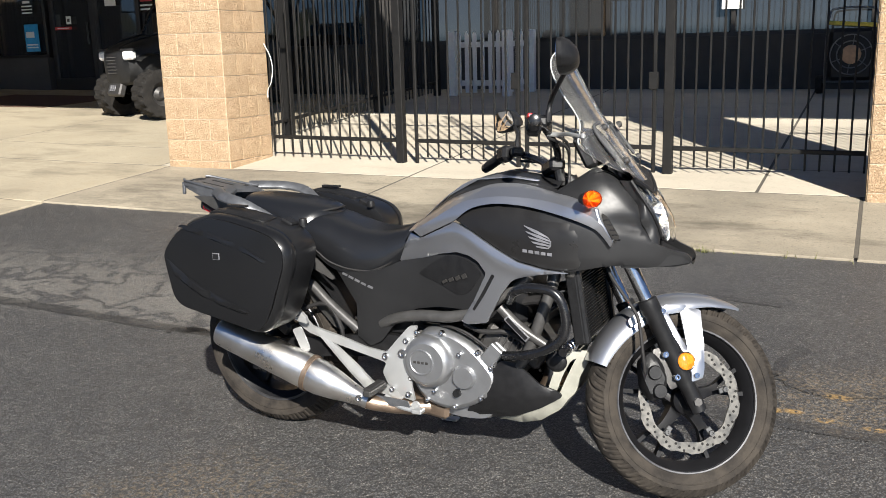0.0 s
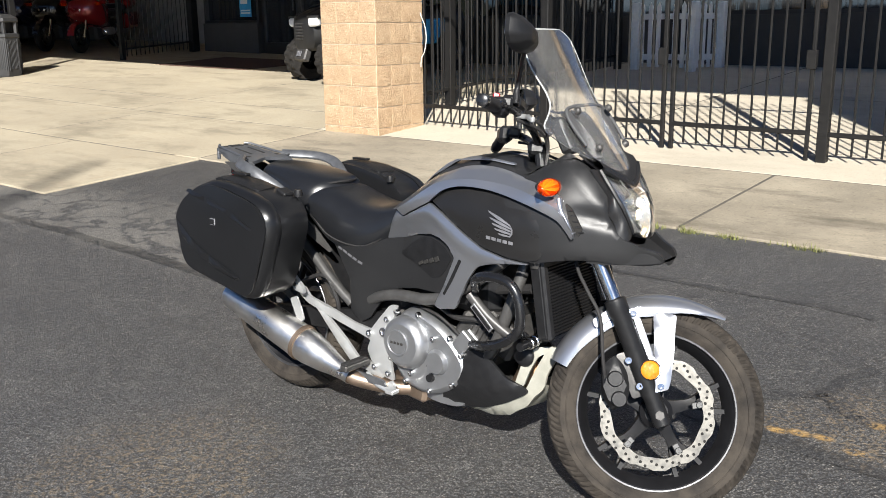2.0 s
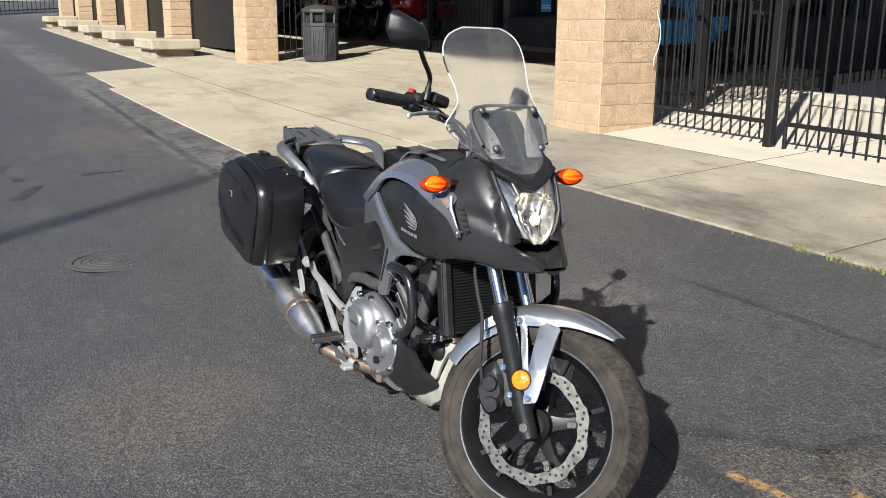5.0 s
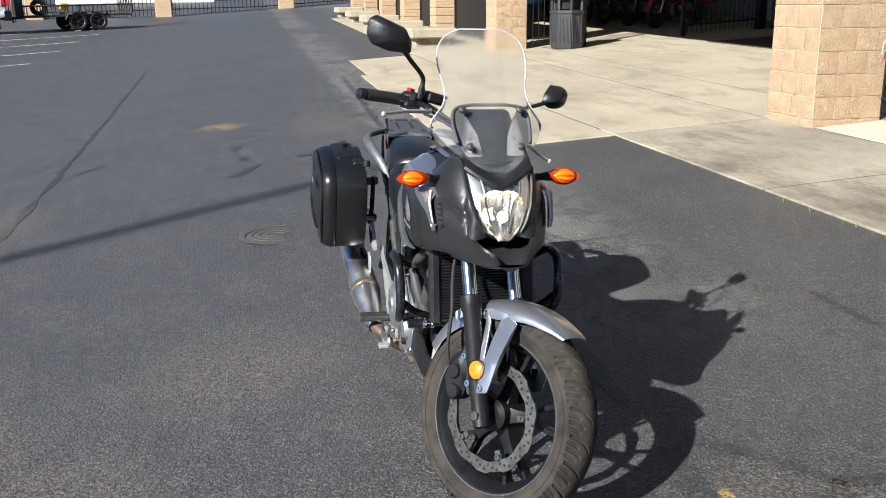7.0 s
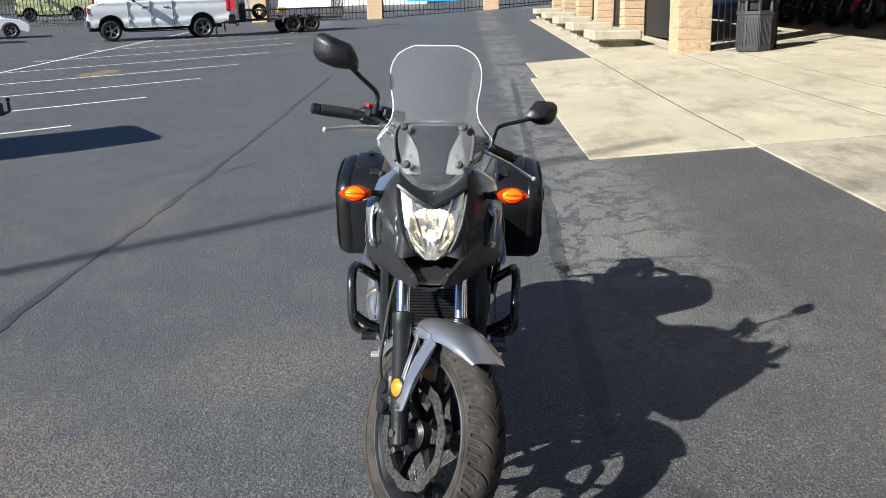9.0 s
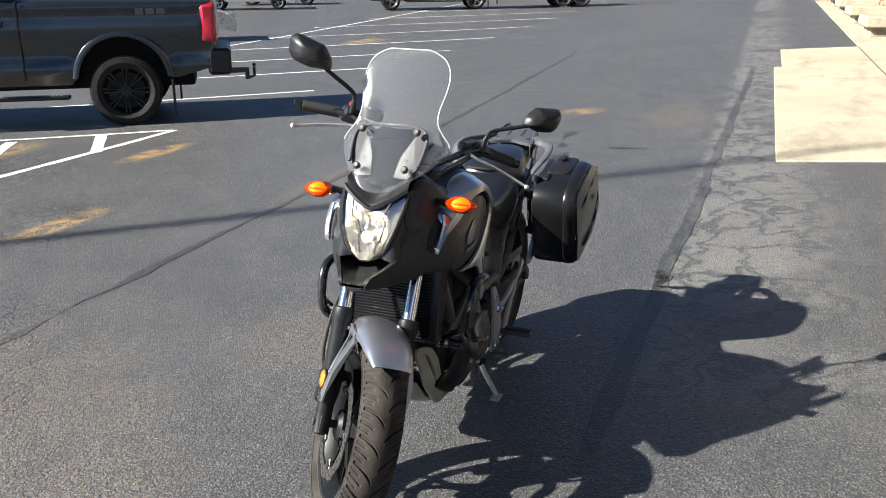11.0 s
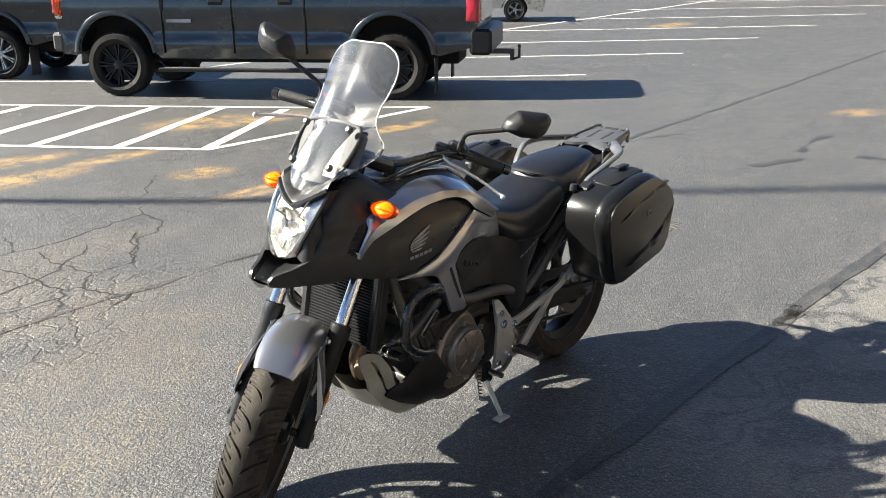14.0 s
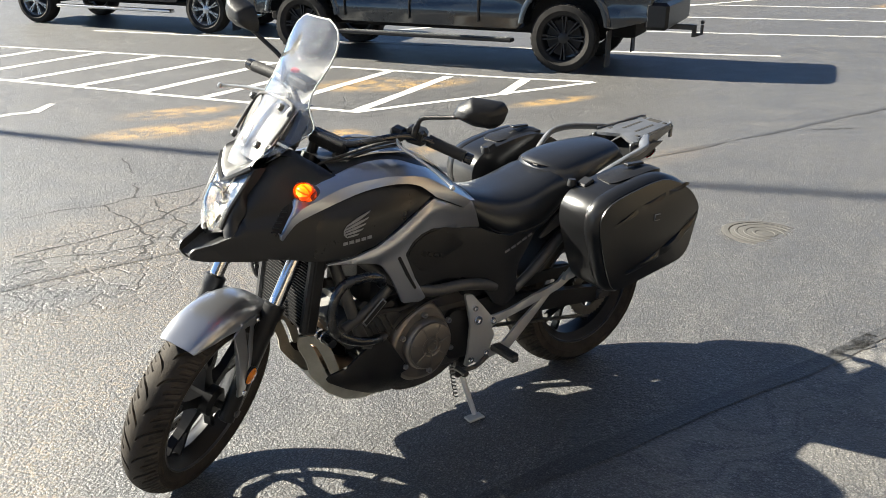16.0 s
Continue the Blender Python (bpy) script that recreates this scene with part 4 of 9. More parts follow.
M_CHROME = material("chrome", (0.75, 0.75, 0.75), 0.16, 1.0, spread=0.05, rough_var=0.03)
M_MUFF = material("brushed_stainless", (0.78, 0.76, 0.73), 0.31, 1.0, colour2=(0.70, 0.66, 0.61), scale=9, bump=0.02, bump_scale=250)
M_HEADER = material("heat_tinted_steel", (0.36, 0.27, 0.20), 0.38, 0.9, colour2=(0.27, 0.20, 0.15), scale=16)
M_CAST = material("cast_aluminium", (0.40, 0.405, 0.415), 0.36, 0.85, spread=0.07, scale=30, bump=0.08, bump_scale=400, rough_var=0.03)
# cast aluminium of the left side, its brownish shade put into the colour
M_CAST_SHADED = material("shaded_cast_aluminium", (0.20, 0.178, 0.155), 0.36, 0.75, spread=0.08, scale=30, bump=0.06, bump_scale=400)
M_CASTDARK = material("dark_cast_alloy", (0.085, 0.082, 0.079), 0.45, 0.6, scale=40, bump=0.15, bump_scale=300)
M_ENGBLK = material("grimy_engine_alloy", (0.075, 0.072, 0.068), 0.6, 0.3, scale=20, bump=0.4, bump_scale=120)
M_PLATE = material("silver_painted_alloy", (0.50, 0.505, 0.50), 0.34, 0.60, spread=0.06, scale=12, rough_var=0.04)
M_GREYTUBE = material("grey_frame_paint", (0.075, 0.073, 0.071), 0.42, 0.3, scale=30)
M_RACK = material("grey_anodised_rack", (0.15, 0.155, 0.165), 0.40, 0.6, scale=40)
M_CREAM = material("pale_grey_belly_pan", (0.30, 0.295, 0.25), 0.5, scale=12)
M_TAN = material("tan_filter_paint", (0.55, 0.33, 0.18), 0.5)
M_REDCAP = material("red_plastic", (0.42, 0.015, 0.02), 0.35)
M_PRINT = material("silver_print", (0.25, 0.25, 0.265), 0.38, 0.5)
M_BLACKTUBE = material("black_powder_coat", (0.010, 0.010, 0.011), 0.25, coat=0.3)
M_RUBBER = material("black_rubber", (0.014, 0.013, 0.013), 0.7, bump=0.3, bump_scale=200)
M_CORE = material("radiator_core", (0.006, 0.006, 0.0065), 0.85, spec=0.08)
M_MIRROR = material("mirror_glass", (0.85, 0.85, 0.85), 0.02, 1.0, spread=0.01, rough_var=0.0)
M_SCREEN = clear_plastic("clear_screen", (0.98, 0.98, 0.97), 0.05, 1.58)
M_LENS = clear_plastic("headlight_lens", (0.99, 0.99, 0.98), 0.02, 1.4)
M_SCREEN.node_tree.nodes["Principled BSDF"].inputs["Transmission Weight"].default_value = 0.985
M_GLOSSBLACK = material("gloss_black_plastic", (0.005, 0.0055, 0.007), 0.14, spread=0.1, rough_var=0.03, spec=0.4)
M_INSERT = material("dark_satin_insert", (0.014, 0.0135, 0.0135), 0.33, 0.1, spec=0.42, spread=0.05, scale=14)
M_BRACKET = material("satin_grey_bracket", (0.065, 0.065, 0.067), 0.6, 0.0, spec=0.2, spread=0.06, scale=30)
M_DISCBOLT = material("zinc_bolt", (0.11, 0.11, 0.11), 0.45, 0.7, scale=60)
M_EDGE = material("polished_screen_edge", (0.42, 0.43, 0.42), 0.2, spread=0.1)


def lens_colour(name, colour, glow=0.0):
    m = material(name, colour, 0.12, spread=0.35, scale=60, coat=0.6, bump=0.6, bump_scale=160)
    b = m.node_tree.nodes["Principled BSDF"]
    b.inputs["Subsurface Weight"].default_value = 0.0
    return m


M_AMBER = clear_plastic("amber_lens", (1.0, 0.07, 0.001), 0.10, 1.35)
M_AMBER.node_tree.nodes["Principled BSDF"].inputs["Transmission Weight"].default_value = 0.72
# bright yellow that stands in for the sun's glint in the signals
M_GLINTCORE = material("yellow_glint_core", (0.95, 0.72, 0.22), 0.3, spread=0.1)
M_REFLECT = lens_colour("amber_reflector", (0.78, 0.22, 0.01))
M_REDLENS = lens_colour("red_lens", (0.45, 0.01, 0.03))
M_REFL = material("bright_reflector", (0.70, 0.69, 0.67), 0.22, 1.0, spread=0.08, scale=60, rough_var=0.06)
M_BULB = bpy.data.materials.new("lit_headlight_bulb")
M_BULB.use_nodes = True
_b = M_BULB.node_tree.nodes["Principled BSDF"]
_b.inputs["Emission Color"].default_value = (1.0, 0.72, 0.36, 1)
_b.inputs["Emission Strength"].default_value = 30.0

LEAN = radians(1.8)
BIKE = Matrix.Translation((0, 0.004, 0.0)) @ Matrix.Rotation(-LEAN, 4, "X")
bike = thing("motorcycle", BIKE, "silver and charcoal adventure motorcycle with side cases on its stand", "motorcycle")

# steering: the fork, front wheel and bars are turned to the rider's left
RAKE, STEER = radians(27), radians(36)
KA = Vector((-math.sin(RAKE), 0, math.cos(RAKE)))
FA = Vector((math.cos(RAKE), 0, math.sin(RAKE)))
AXLE = Vector((1.462, -0.012, 0.280))
PIV = AXLE - 0.020 * FA - Vector((0, -0.012, 0))
TURN = Matrix.Translation(PIV) @ Matrix.Rotation(STEER, 4, KA) @ Matrix.Translation(-PIV)


def both(name, shell, mat, parent=None, label="", **k):
    """A part and its twin on the other side."""
    a = part(name, shell, mat, parent or bike, label, **k)
    b = part(name, shell.mirrored(), mat, parent or bike, label, **k)
    return a, b


def bolt(shell, p, d, r=0.008, h=0.006):
    """A hexagon-socket screw head at p looking along d."""
    m = align(p, Vector(p) + Vector(d))
    shell.lathe([(0.0, h * 0.4), (r * 0.45, h * 0.4), (r * 0.5, h), (r * 0.9, h), (r, h * 0.7), (r, 0)], 12, m)
    return shell


# -- wheels --
def tyre(c, radius, width, m, parent, seed):
    """A tyre with a rounded crown, sweeping tread grooves and plain side walls. The rows of the mesh lean with the grooves."""
    pitches, per, k = 24, 20, 48
    n = pitches * per
    rim = 0.219
    step = 2 * math.pi / pitches
    rows = []
    for i in range(n):
        row = []
        for j in range(k + 1):
            v = -1 + 2 * j / k
            a = abs(v)
            q = min(1.0, a / 0.79)
            lean = step * (1.2 * ((q + 0.03) ** 0.5 - 0.173) - 0.25 * q)
            th = 2 * math.pi * i / n + lean
            side = 0.5 if v > 0 else 0.0
            ph = (i / per + side) % 1.0
            cut = 0.0
            if 0.10 < q < 0.94 and ph < 0.10:
                cut = 0.0075
            if 0.46 < q < 0.96 and 0.5 <= ph < 0.59:
                cut = 0.0060
            if 0.62 < q < 0.97 and (0.25 <= ph < 0.31 or 0.75 <= ph < 0.81):
                cut = 0.0045
            if a < 0.79:
                r = radius - 0.052 * (radius - rim) / 0.085 * q ** 2.3 * 0.72 - cut
                y = math.copysign(width / 2 * (q ** 0.97) * 0.985, v)
            else:
                e = (a - 0.79) / 0.21
                r0 = radius - 0.052 * (radius - rim) / 0.085 * 0.72
                r = r0 + (rim - r0) * e
                y = math.copysign(width / 2 * (0.985 + 0.03 * math.sin(math.pi * e) - 0.20 * e * e), v)
            row.append((r * math.cos(th), y, r * math.sin(th)))
        rows.append(row)
    s = Shell().grid(rows, close_u=True)
    s.moved(m @ Matrix.Translation(c))
    t = part("tyre", s, M_TYRE, parent, "dusty black road tyre with swept tread grooves", smooth=24)
    # moulded ring and a row of bars in the lettering's place on each side wall
    for sg in (-1, 1):
        mm = m @ Matrix.Translation(c) @ Matrix.Rotation(math.pi / 2, 4, "X")
        w = -sg * width / 2
        part("wall_ring", Shell().lathe([(0.246, w * 1.0), (0.247, w * 1.02), (0.249, w * 1.02), (0.250, w * 1.0)], 96, mm), M_TYRE, t)
    return t


def wheel_rim(c, w, m, parent, arms=5, hub=0.045):
    mm = m @ Matrix.Translation(c) @ Matrix.Rotation(math.pi / 2, 4, "X")
    h = w / 2
    s = Shell().lathe([(0.222, -h), (0.214, -h + 0.004), (0.205, -h + 0.018), (0.192, -h + 0.03), (0.186, 0), (0.192, h - 0.03), (0.205, h - 0.018), (0.214, h - 0.004), (0.222, h), (0.218, h - 0.02), (0.205, 0), (0.218, -h + 0.02)], 72, mm, close=True)
    rim = part("rim", s, M_RIM, parent, "black cast alloy rim")
    for sg in (-1, 1):
        part("rim_edge", Shell().lathe([(0.2215, sg * (h + 0.001)), (0.2185, sg * (h + 0.004)), (0.2145, sg * (h + 0.0035)), (0.2125, sg * (h - 0.004))], 72, mm), M_LIP, rim, "worn grey rim edge")
    sp = Shell()
    for k in range(arms):
        a = 2 * math.pi * k / arms + 0.31
        u, v = Vector((math.cos(a), math.sin(a), 0)), Vector((-math.sin(a), math.cos(a), 0))
        rows = []
        for r, wd, t in ((0.03, 0.024, 0.05), (0.06, 0.017, 0.036), (0.09, 0.014, 0.028), (0.115, 0.017, 0.024)):
            rows.append([u * r + v * x * wd + Vector((0, 0, z * t / 2)) for x, z in ((-1, -1), (0, -1.15), (1, -1), (1, 1), (0, 1.15), (-1, 1))])
        sp.grid(rows, close_v=True, cap=True)
        for sg in (-1, 1):
            p0 = u * 0.105 + v * sg * 0.008
            p1 = u * 0.155 + v * sg * 0.030
            p2 = u * 0.196 + v * sg * 0.040
            d = (p2 - p0).normalized()
            e = Vector((-d.y, d.x, 0))
            rows = [[p + e * x * 0.0062 + Vector((0, 0, z * t / 2)) for x, z in ((-1, -1), (1, -1), (1, 1), (-1, 1))] for p, t in ((p0, 0.026), (p1, 0.024), (p2, 0.030))]
            sp.grid(rows, close_v=True, cap=True)
    sp.moved(mm)
    part("spokes", sp, M_RIM, rim, "black cast spokes branching towards the rim", smooth=40)
    part("hub", Shell().lathe([(0.0, -0.06), (hub * 0.7, -0.06), (hub, -0.05), (hub, 0.05), (hub * 0.7, 0.06), (0, 0.06)], 32, mm), M_RIM, rim)
    return rim


def brake_disc(c, y, ro, ri, m, parent):
    mm = m @ Matrix.Translation((c[0], c[1] + y, c[2])) @ Matrix.Rotation(math.pi / 2, 4, "X")
    n, t = 140, 0.0025
    rows = []
    for i in range(n):
        a = 2 * math.pi * i / n
        wave = 0.0055 * (0.5 + 0.5 * math.tanh(4 * math.sin(a * 10)))
        o, q = ro - wave, ri + 0.004 * (0.5 + 0.5 * math.cos(a * 10))
        rows.append([Vector((r * math.cos(a), r * math.sin(a), z)) for r, z in ((q, -t), (o - 0.001, -t), (o, 0), (o - 0.001, t), (q, t))])
    s = Shell().grid(rows, close_u=True, close_v=True).moved(mm)
    disc = part("brake_disc", s, M_STEEL, parent, "drilled steel brake disc with a wavy edge", smooth=40)
    hs = Shell()
    for i in range(20):
        for r, o in ((ri + 0.011, 0), (ri + 0.019, 0.33), (ri + 0.026, 0.66)):
            a = 2 * math.pi * (i + o) / 20
            hs.lathe([(0.0, -t - 0.0006), (0.0042, -t - 0.0006), (0.0042, t + 0.0006), (0.0, t + 0.0006)], 8, Matrix.Translation((r * math.cos(a), r * math.sin(a), 0)))
    # drill holes are near-black discs, their shade put into the colour
    pieces_of("painted_hole", hs.moved(mm), M_CRACK_AND_SHADE, disc)
    for i in range(5):
        bs = Shell()
        a = 2 * math.pi * i / 5 + 0.31
        bolt(bs, (0.117 * math.cos(a), 0.117 * math.sin(a), 0.004), (0, 0, 1), 0.009, 0.007)
        bs.box((0.112 * math.cos(a), 0.112 * math.sin(a), 0.001), (0.03, 0.018, 0.008), Matrix.Rotation(a, 3, "Z"))
        part("disc_bolt", bs.moved(mm), M_DISCBOLT, disc)
    return disc


fw = part("front_wheel", Shell().tube([TURN @ (AXLE + Vector((0, y, 0))) for y in (-0.105, 0.105)], 0.012, 12), M_BLACKPL, bike, "front wheel with a single drilled disc")
tyre(AXLE, 0.300, 0.122, TURN, fw, 1)
wheel_rim(AXLE, 0.092, TURN, fw)
brake_disc(AXLE, -0.058, 0.160, 0.123, TURN, fw)
for sg in (-1, 1):
    part("axle_nut", Shell().tube([AXLE + Vector((0, sg * 0.105, 0)), AXLE + Vector((0, sg * 0.128, 0))], 0.013, 6).moved(TURN), M_CASTDARK, fw)
RA = Vector((0.0, 0, 0.312))
rw = part("rear_wheel", Shell().tube([RA + Vector((0, y, 0)) for y in (-0.13, 0.13)], 0.012, 12), M_BLACKPL, bike, "rear wheel with a drilled disc and chain drive")
tyre(RA, 0.312, 0.160, Matrix(), rw, 2)
wheel_rim(RA, 0.125, Matrix(), rw)
brake_disc(RA, -0.075, 0.120, 0.09, Matrix(), rw)
s = Shell()
rows = []
for i in range(160):
    a = 2 * math.pi * i / 160
    ro = 0.098 + 0.004 * math.sin(a * 40)
    rows.append([(r * math.cos(a), 0.088 + y, 0.312 + r * math.sin(a)) for r, y in ((0.06, -0.003), (ro, -0.003), (ro, 0.003), (0.06, 0.003))])
part("sprocket", s.grid(rows, close_u=True, close_v=True), M_STEEL, rw)
for z0, z1 in ((0.415, 0.40), (0.212, 0.29)):
    s = Shell()
    for i in range(44):
        t = (i + 0.5) / 44
        s.box((0.50 * t, 0.088, z0 + (z1 - z0) * t), (0.0125, 0.014 if i % 2 else 0.018, 0.010), bevel=0.002)
    part("chain_run", s, M_CASTDARK, rw, "dark drive chain run")

# -- fork --
def leg(sg):
    y = sg * 0.100
    a = AXLE + Vector((0, y, 0))
    base = part("fork_leg", Shell().tube([TURN @ (a + KA * u) for u in (-0.035, -0.03, 0.05, 0.06, 0.285, 0.293, 0.330, 0.334)], [0.012, 0.024, 0.024, 0.0265, 0.0265, 0.0305, 0.0305, 0.024], 20), M_BLACKPL, bike, "black fork slider with a chrome tube")
    part("fork_tube", Shell().tube([TURN @ (a + KA * u) for u in (0.27, 0.70)], 0.0205, 20), M_CHROME, base, "chrome fork tube")
    part("axle_clamp", Shell().box(a + KA * -0.004, (0.045, 0.034, 0.062), Matrix.Rotation(-RAKE, 3, "Y"), bevel=0.008).moved(TURN), M_BLACKPL, base)
    return base


for sg in (-1, 1):
    leg(sg)
s = Shell()
for u, t in ((0.50, 0.035), (0.715, 0.028)):
    s.box(AXLE + KA * u + FA * -0.012, (0.085, 0.26, t), Matrix.Rotation(-RAKE, 3, "Y"), bevel=0.012)
s.tube([PIV + KA * 0.46, PIV + KA * 0.76], 0.026, 16)
part("fork_yokes", s.moved(TURN), M_BLACKPL, bike)
for sg in (-1, 1):
    p = AXLE + KA * 0.122 + Vector((0.0, sg * 0.130, 0)) + FA * 0.020
    r = part("reflector", Shell().lathe([(0.0, 0.010), (0.020, 0.008), (0.025, 0.004), (0.0255, 0.0)], 28, TURN @ align(p - Vector((0, sg * 0.006, 0)), p + Vector((0, sg, 0)))), M_REFLECT, bike, "round amber fork reflector")
    part("reflector_cup", Shell().lathe([(0.0, -0.008), (0.028, -0.008), (0.029, 0.002), (0.0265, 0.0035)], 28, TURN @ align(p - Vector((0, sg * 0.006, 0)), p + Vector((0, sg, 0)))), M_BLACKPL, r)


def fork_point(u, q, y):
    """A point beside the fork: u up along the leg from the axle, q ahead of it, y to the left."""
    return AXLE + KA * u + FA * q + Vector((0, y, 0))


# brake caliper and hose on the right leg
cal = Shell()
cal.plate(rounded([(0.05, -0.115), (0.10, -0.125), (0.175, -0.095), (0.19, -0.05), (0.14, -0.03), (0.09, -0.045), (0.055, -0.07)], 0.016), lambda u, q, d: fork_point(u, q, -0.108 + d), 0.052, 0.02)
caliper = part("brake_caliper", cal.moved(TURN), M_BLACKPL, bike, "dark two-piston brake caliper")
s = Shell()
for u, q in ((0.075, -0.085), (0.13, -0.075)):
    s.lathe([(0.0, 0.006), (0.019, 0.006), (0.022, 0.0), (0.022, -0.01)], 20, TURN @ align(fork_point(u, q, -0.110), fork_point(u, q, -0.2)))
part("piston_cover", s, M_BLACKPL, caliper)
s = Shell()
for u, q in ((0.165, -0.025), (0.09, -0.022)):
    bolt(s, TURN @ fork_point(u, q, -0.112), TURN.to_3x3() @ Vector((0, -1, 0)), 0.010, 0.010)
pieces_of("caliper_bolt", s, M_CHROME, caliper)
part("caliper_bracket", Shell().plate(rounded([(0.06, -0.05), (0.19, -0.05), (0.185, 0.0), (0.06, 0.0)], 0.01), lambda u, q, d: fork_point(u, q, -0.098 + d), 0.012, 0.03).moved(TURN), M_CASTDARK, caliper)
hose = [TURN @ fork_point(u, q, y) for u, q, y in ((0.14, -0.10, -0.10), (0.20, -0.085, -0.118), (0.30, -0.055, -0.122), (0.38, -0.06, -0.105), (0.46, -0.06, -0.08), (0.56, -0.02, -0.05), (0.70, 0.0, -0.06))]
part("brake_hose", Shell().tube(curve(hose, 5, False), 0.0052, 8), M_RUBBER, bike)

# -- front mudguard --
def guard(a, v):
    """A point of the mudguard at angle a (degrees from straight ahead, upwards) and v across (-1 to 1)."""
    w = lerp(a, ((57, 0.046), (62, 0.058), (72, 0.070), (90, 0.078), (120, 0.078), (145, 0.072), (160, 0.062)))
    drop = lerp(a, ((57, 0.006), (72, 0.030), (92, 0.052), (130, 0.058), (160, 0.045)))
    r = 0.326 + lerp(a, ((57, 0.004), (90, 0.0), (160, -0.004))) - drop * abs(v) ** 2.6
    c, s0 = math.cos(radians(a)), math.sin(radians(a))
    return AXLE + Vector((r * c, w * math.sin(v * 1.35) / math.sin(1.35), r * s0))


rows, rows2 = [], []
for i in range(41):
    a = 60 + 100 * i / 40
    rows.append([guard(a, -1 + 2 * j / 16) for j in range(17)])
    rows2.append([p + (AXLE - p).normalized() * 0.004 for p in rows[-1]])
s = Shell().grid([ra + rb[::-1] for ra, rb in zip(rows, rows2)], close_v=True, cap=True).moved(TURN)
fender = part("front_mudguard", s, M_SILVER, bike, "silver metallic front mudguard with painted stays", smooth=50)
for sg in (-1, 1):
    st = Shell()
    bend = lambda u, q, d: fork_point(u, q, sg * (0.126 - 0.044 * max(0.0, min(1.0, (u - 0.11) / 0.14)) ** 1.2 - d))
    st.plate(rounded([(0.060, 0.010), (0.056, 0.046), (0.078, 0.062), (0.232, 0.144), (0.262, 0.100), (0.250, 0.084), (0.120, 0.033)], 0.006, 3), bend, 0.007, 0.015)
    st.plate(rounded([(0.085, 0.020), (0.11, 0.042), (0.262, 0.050), (0.290, 0.046), (0.290, 0.022), (0.26, 0.032)], 0.005, 3), bend, 0.007, 0.015)
    st.plate(rounded([(0.272, 0.030), (0.258, 0.060), (0.246, 0.104), (0.264, 0.112), (0.292, 0.05)], 0.005, 3), bend, 0.007, 0.015)
    stay = part("mudguard_stay", st.moved(TURN), M_SILVER, fender, "silver mudguard stay")
    b = Shell()
    for u, q in ((0.072, 0.030), (0.278, 0.036)):
        bolt(b, TURN @ bend(u, q, -0.001), TURN.to_3x3() @ Vector((0, sg, 0)), 0.009, 0.006)
    pieces_of("stay_bolt", b, M_CHROME, stay)
    part("rear_stay", Shell().plate(rounded([(0.285, -0.02), (0.312, -0.02), (0.300, -0.075), (0.275, -0.075)], 0.008), lambda u, q, d: fork_point(u, q, sg * (0.088 - d)), 0.006, 0.03).moved(TURN), M_PLATE, fender)

# -- bodywork --
TOPZ = ((0.58, 0.775), (0.62, 0.80), (0.70, 0.87), (0.76, 0.915), (0.82, 0.945), (0.90, 0.962), (0.97, 0.958), (1.05, 0.945), (1.12, 0.95), (1.22, 0.99), (1.30, 0.955), (1.36, 0.88), (1.42, 0.79), (1.50, 0.74))
WIDE = ((0.56, 0.118), (0.62, 0.130), (0.70, 0.155), (0.80, 0.186), (0.90, 0.204), (1.02, 0.212), (1.12, 0.208), (1.20, 0.192), (1.28, 0.160), (1.34, 0.125), (1.40, 0.090), (1.45, 0.060), (1.49, 0.040))


def flank(x, z):
    """Half the width of the bodywork at x along the bike and height z."""
    w = glide(x, WIDE)
    t = max(0.0, (z - 0.775) / max(0.05, glide(x, TOPZ) + 0.02 - 0.775))
    w *= 1 - 0.62 * min(1.15, t) ** 2.2
    if z < 0.70:
        w *= 1 - 0.35 * ((0.70 - z) / 0.25) ** 2 if x > 1.0 else 1 - 0.05 * ((0.70 - z) / 0.25)
    return w


def panel(outline, lift=0.0, thick=0.008, step=0.025, sg=-1, ridge=None):
    """A panel on the flank; ridge(x, z) adds folds to its face."""
    rise = ridge or (lambda x, z: 0.0)
    return Shell().plate(outline, lambda x, z, d: Vector((x, sg * (flank(x, z) + lift + rise(x, z) - d), z)), thick, step, edge=0.3 if ridge is None else 0.06)


# the silver band: an upward and a downward face that meet in a sharp fold
FOLD = ((0.62, 0.772), (0.66, 0.795), (0.70, 0.817), (0.775, 0.862), (0.828, 0.888), (0.93, 0.906), (1.006, 0.906), (1.08, 0.900), (1.165, 0.884), (1.235, 0.858), (1.26, 0.832), (1.285, 0.788))


def band_fold(x, z):
    dz = z - glide(x, FOLD)
    return max(-0.004, 0.018 - 0.85 * dz) if dz > 0 else max(0.002, 0.018 + 0.30 * dz)


def fold_points(x0, x1, n):
    return [(x0 + (x1 - x0) * i / n, glide(x0 + (x1 - x0) * i / n, FOLD)) for i in range(n + 1)]


upper = [(0.613, 0.775), (0.640, 0.806), (0.700, 0.846), (0.763, 0.887), (0.847, 0.920), (0.904, 0.937), (0.988, 0.939), (1.097, 0.920), (1.165, 0.908), (1.233, 0.882), (1.246, 0.850)]
lower = [(1.287, 0.796), (1.281, 0.774), (1.264, 0.796), (1.236, 0.825), (1.174, 0.851), (1.091, 0.871), (1.004, 0.884), (0.917, 0.884), (0.848, 0.866), (0.800, 0.832), (0.788, 0.823), (0.74, 0.800), (0.66, 0.762)]
top_face = rounded([tuple(q) for q in curve(upper, 4, False)] + fold_points(1.244, 0.635, 24), 0.003, 2)
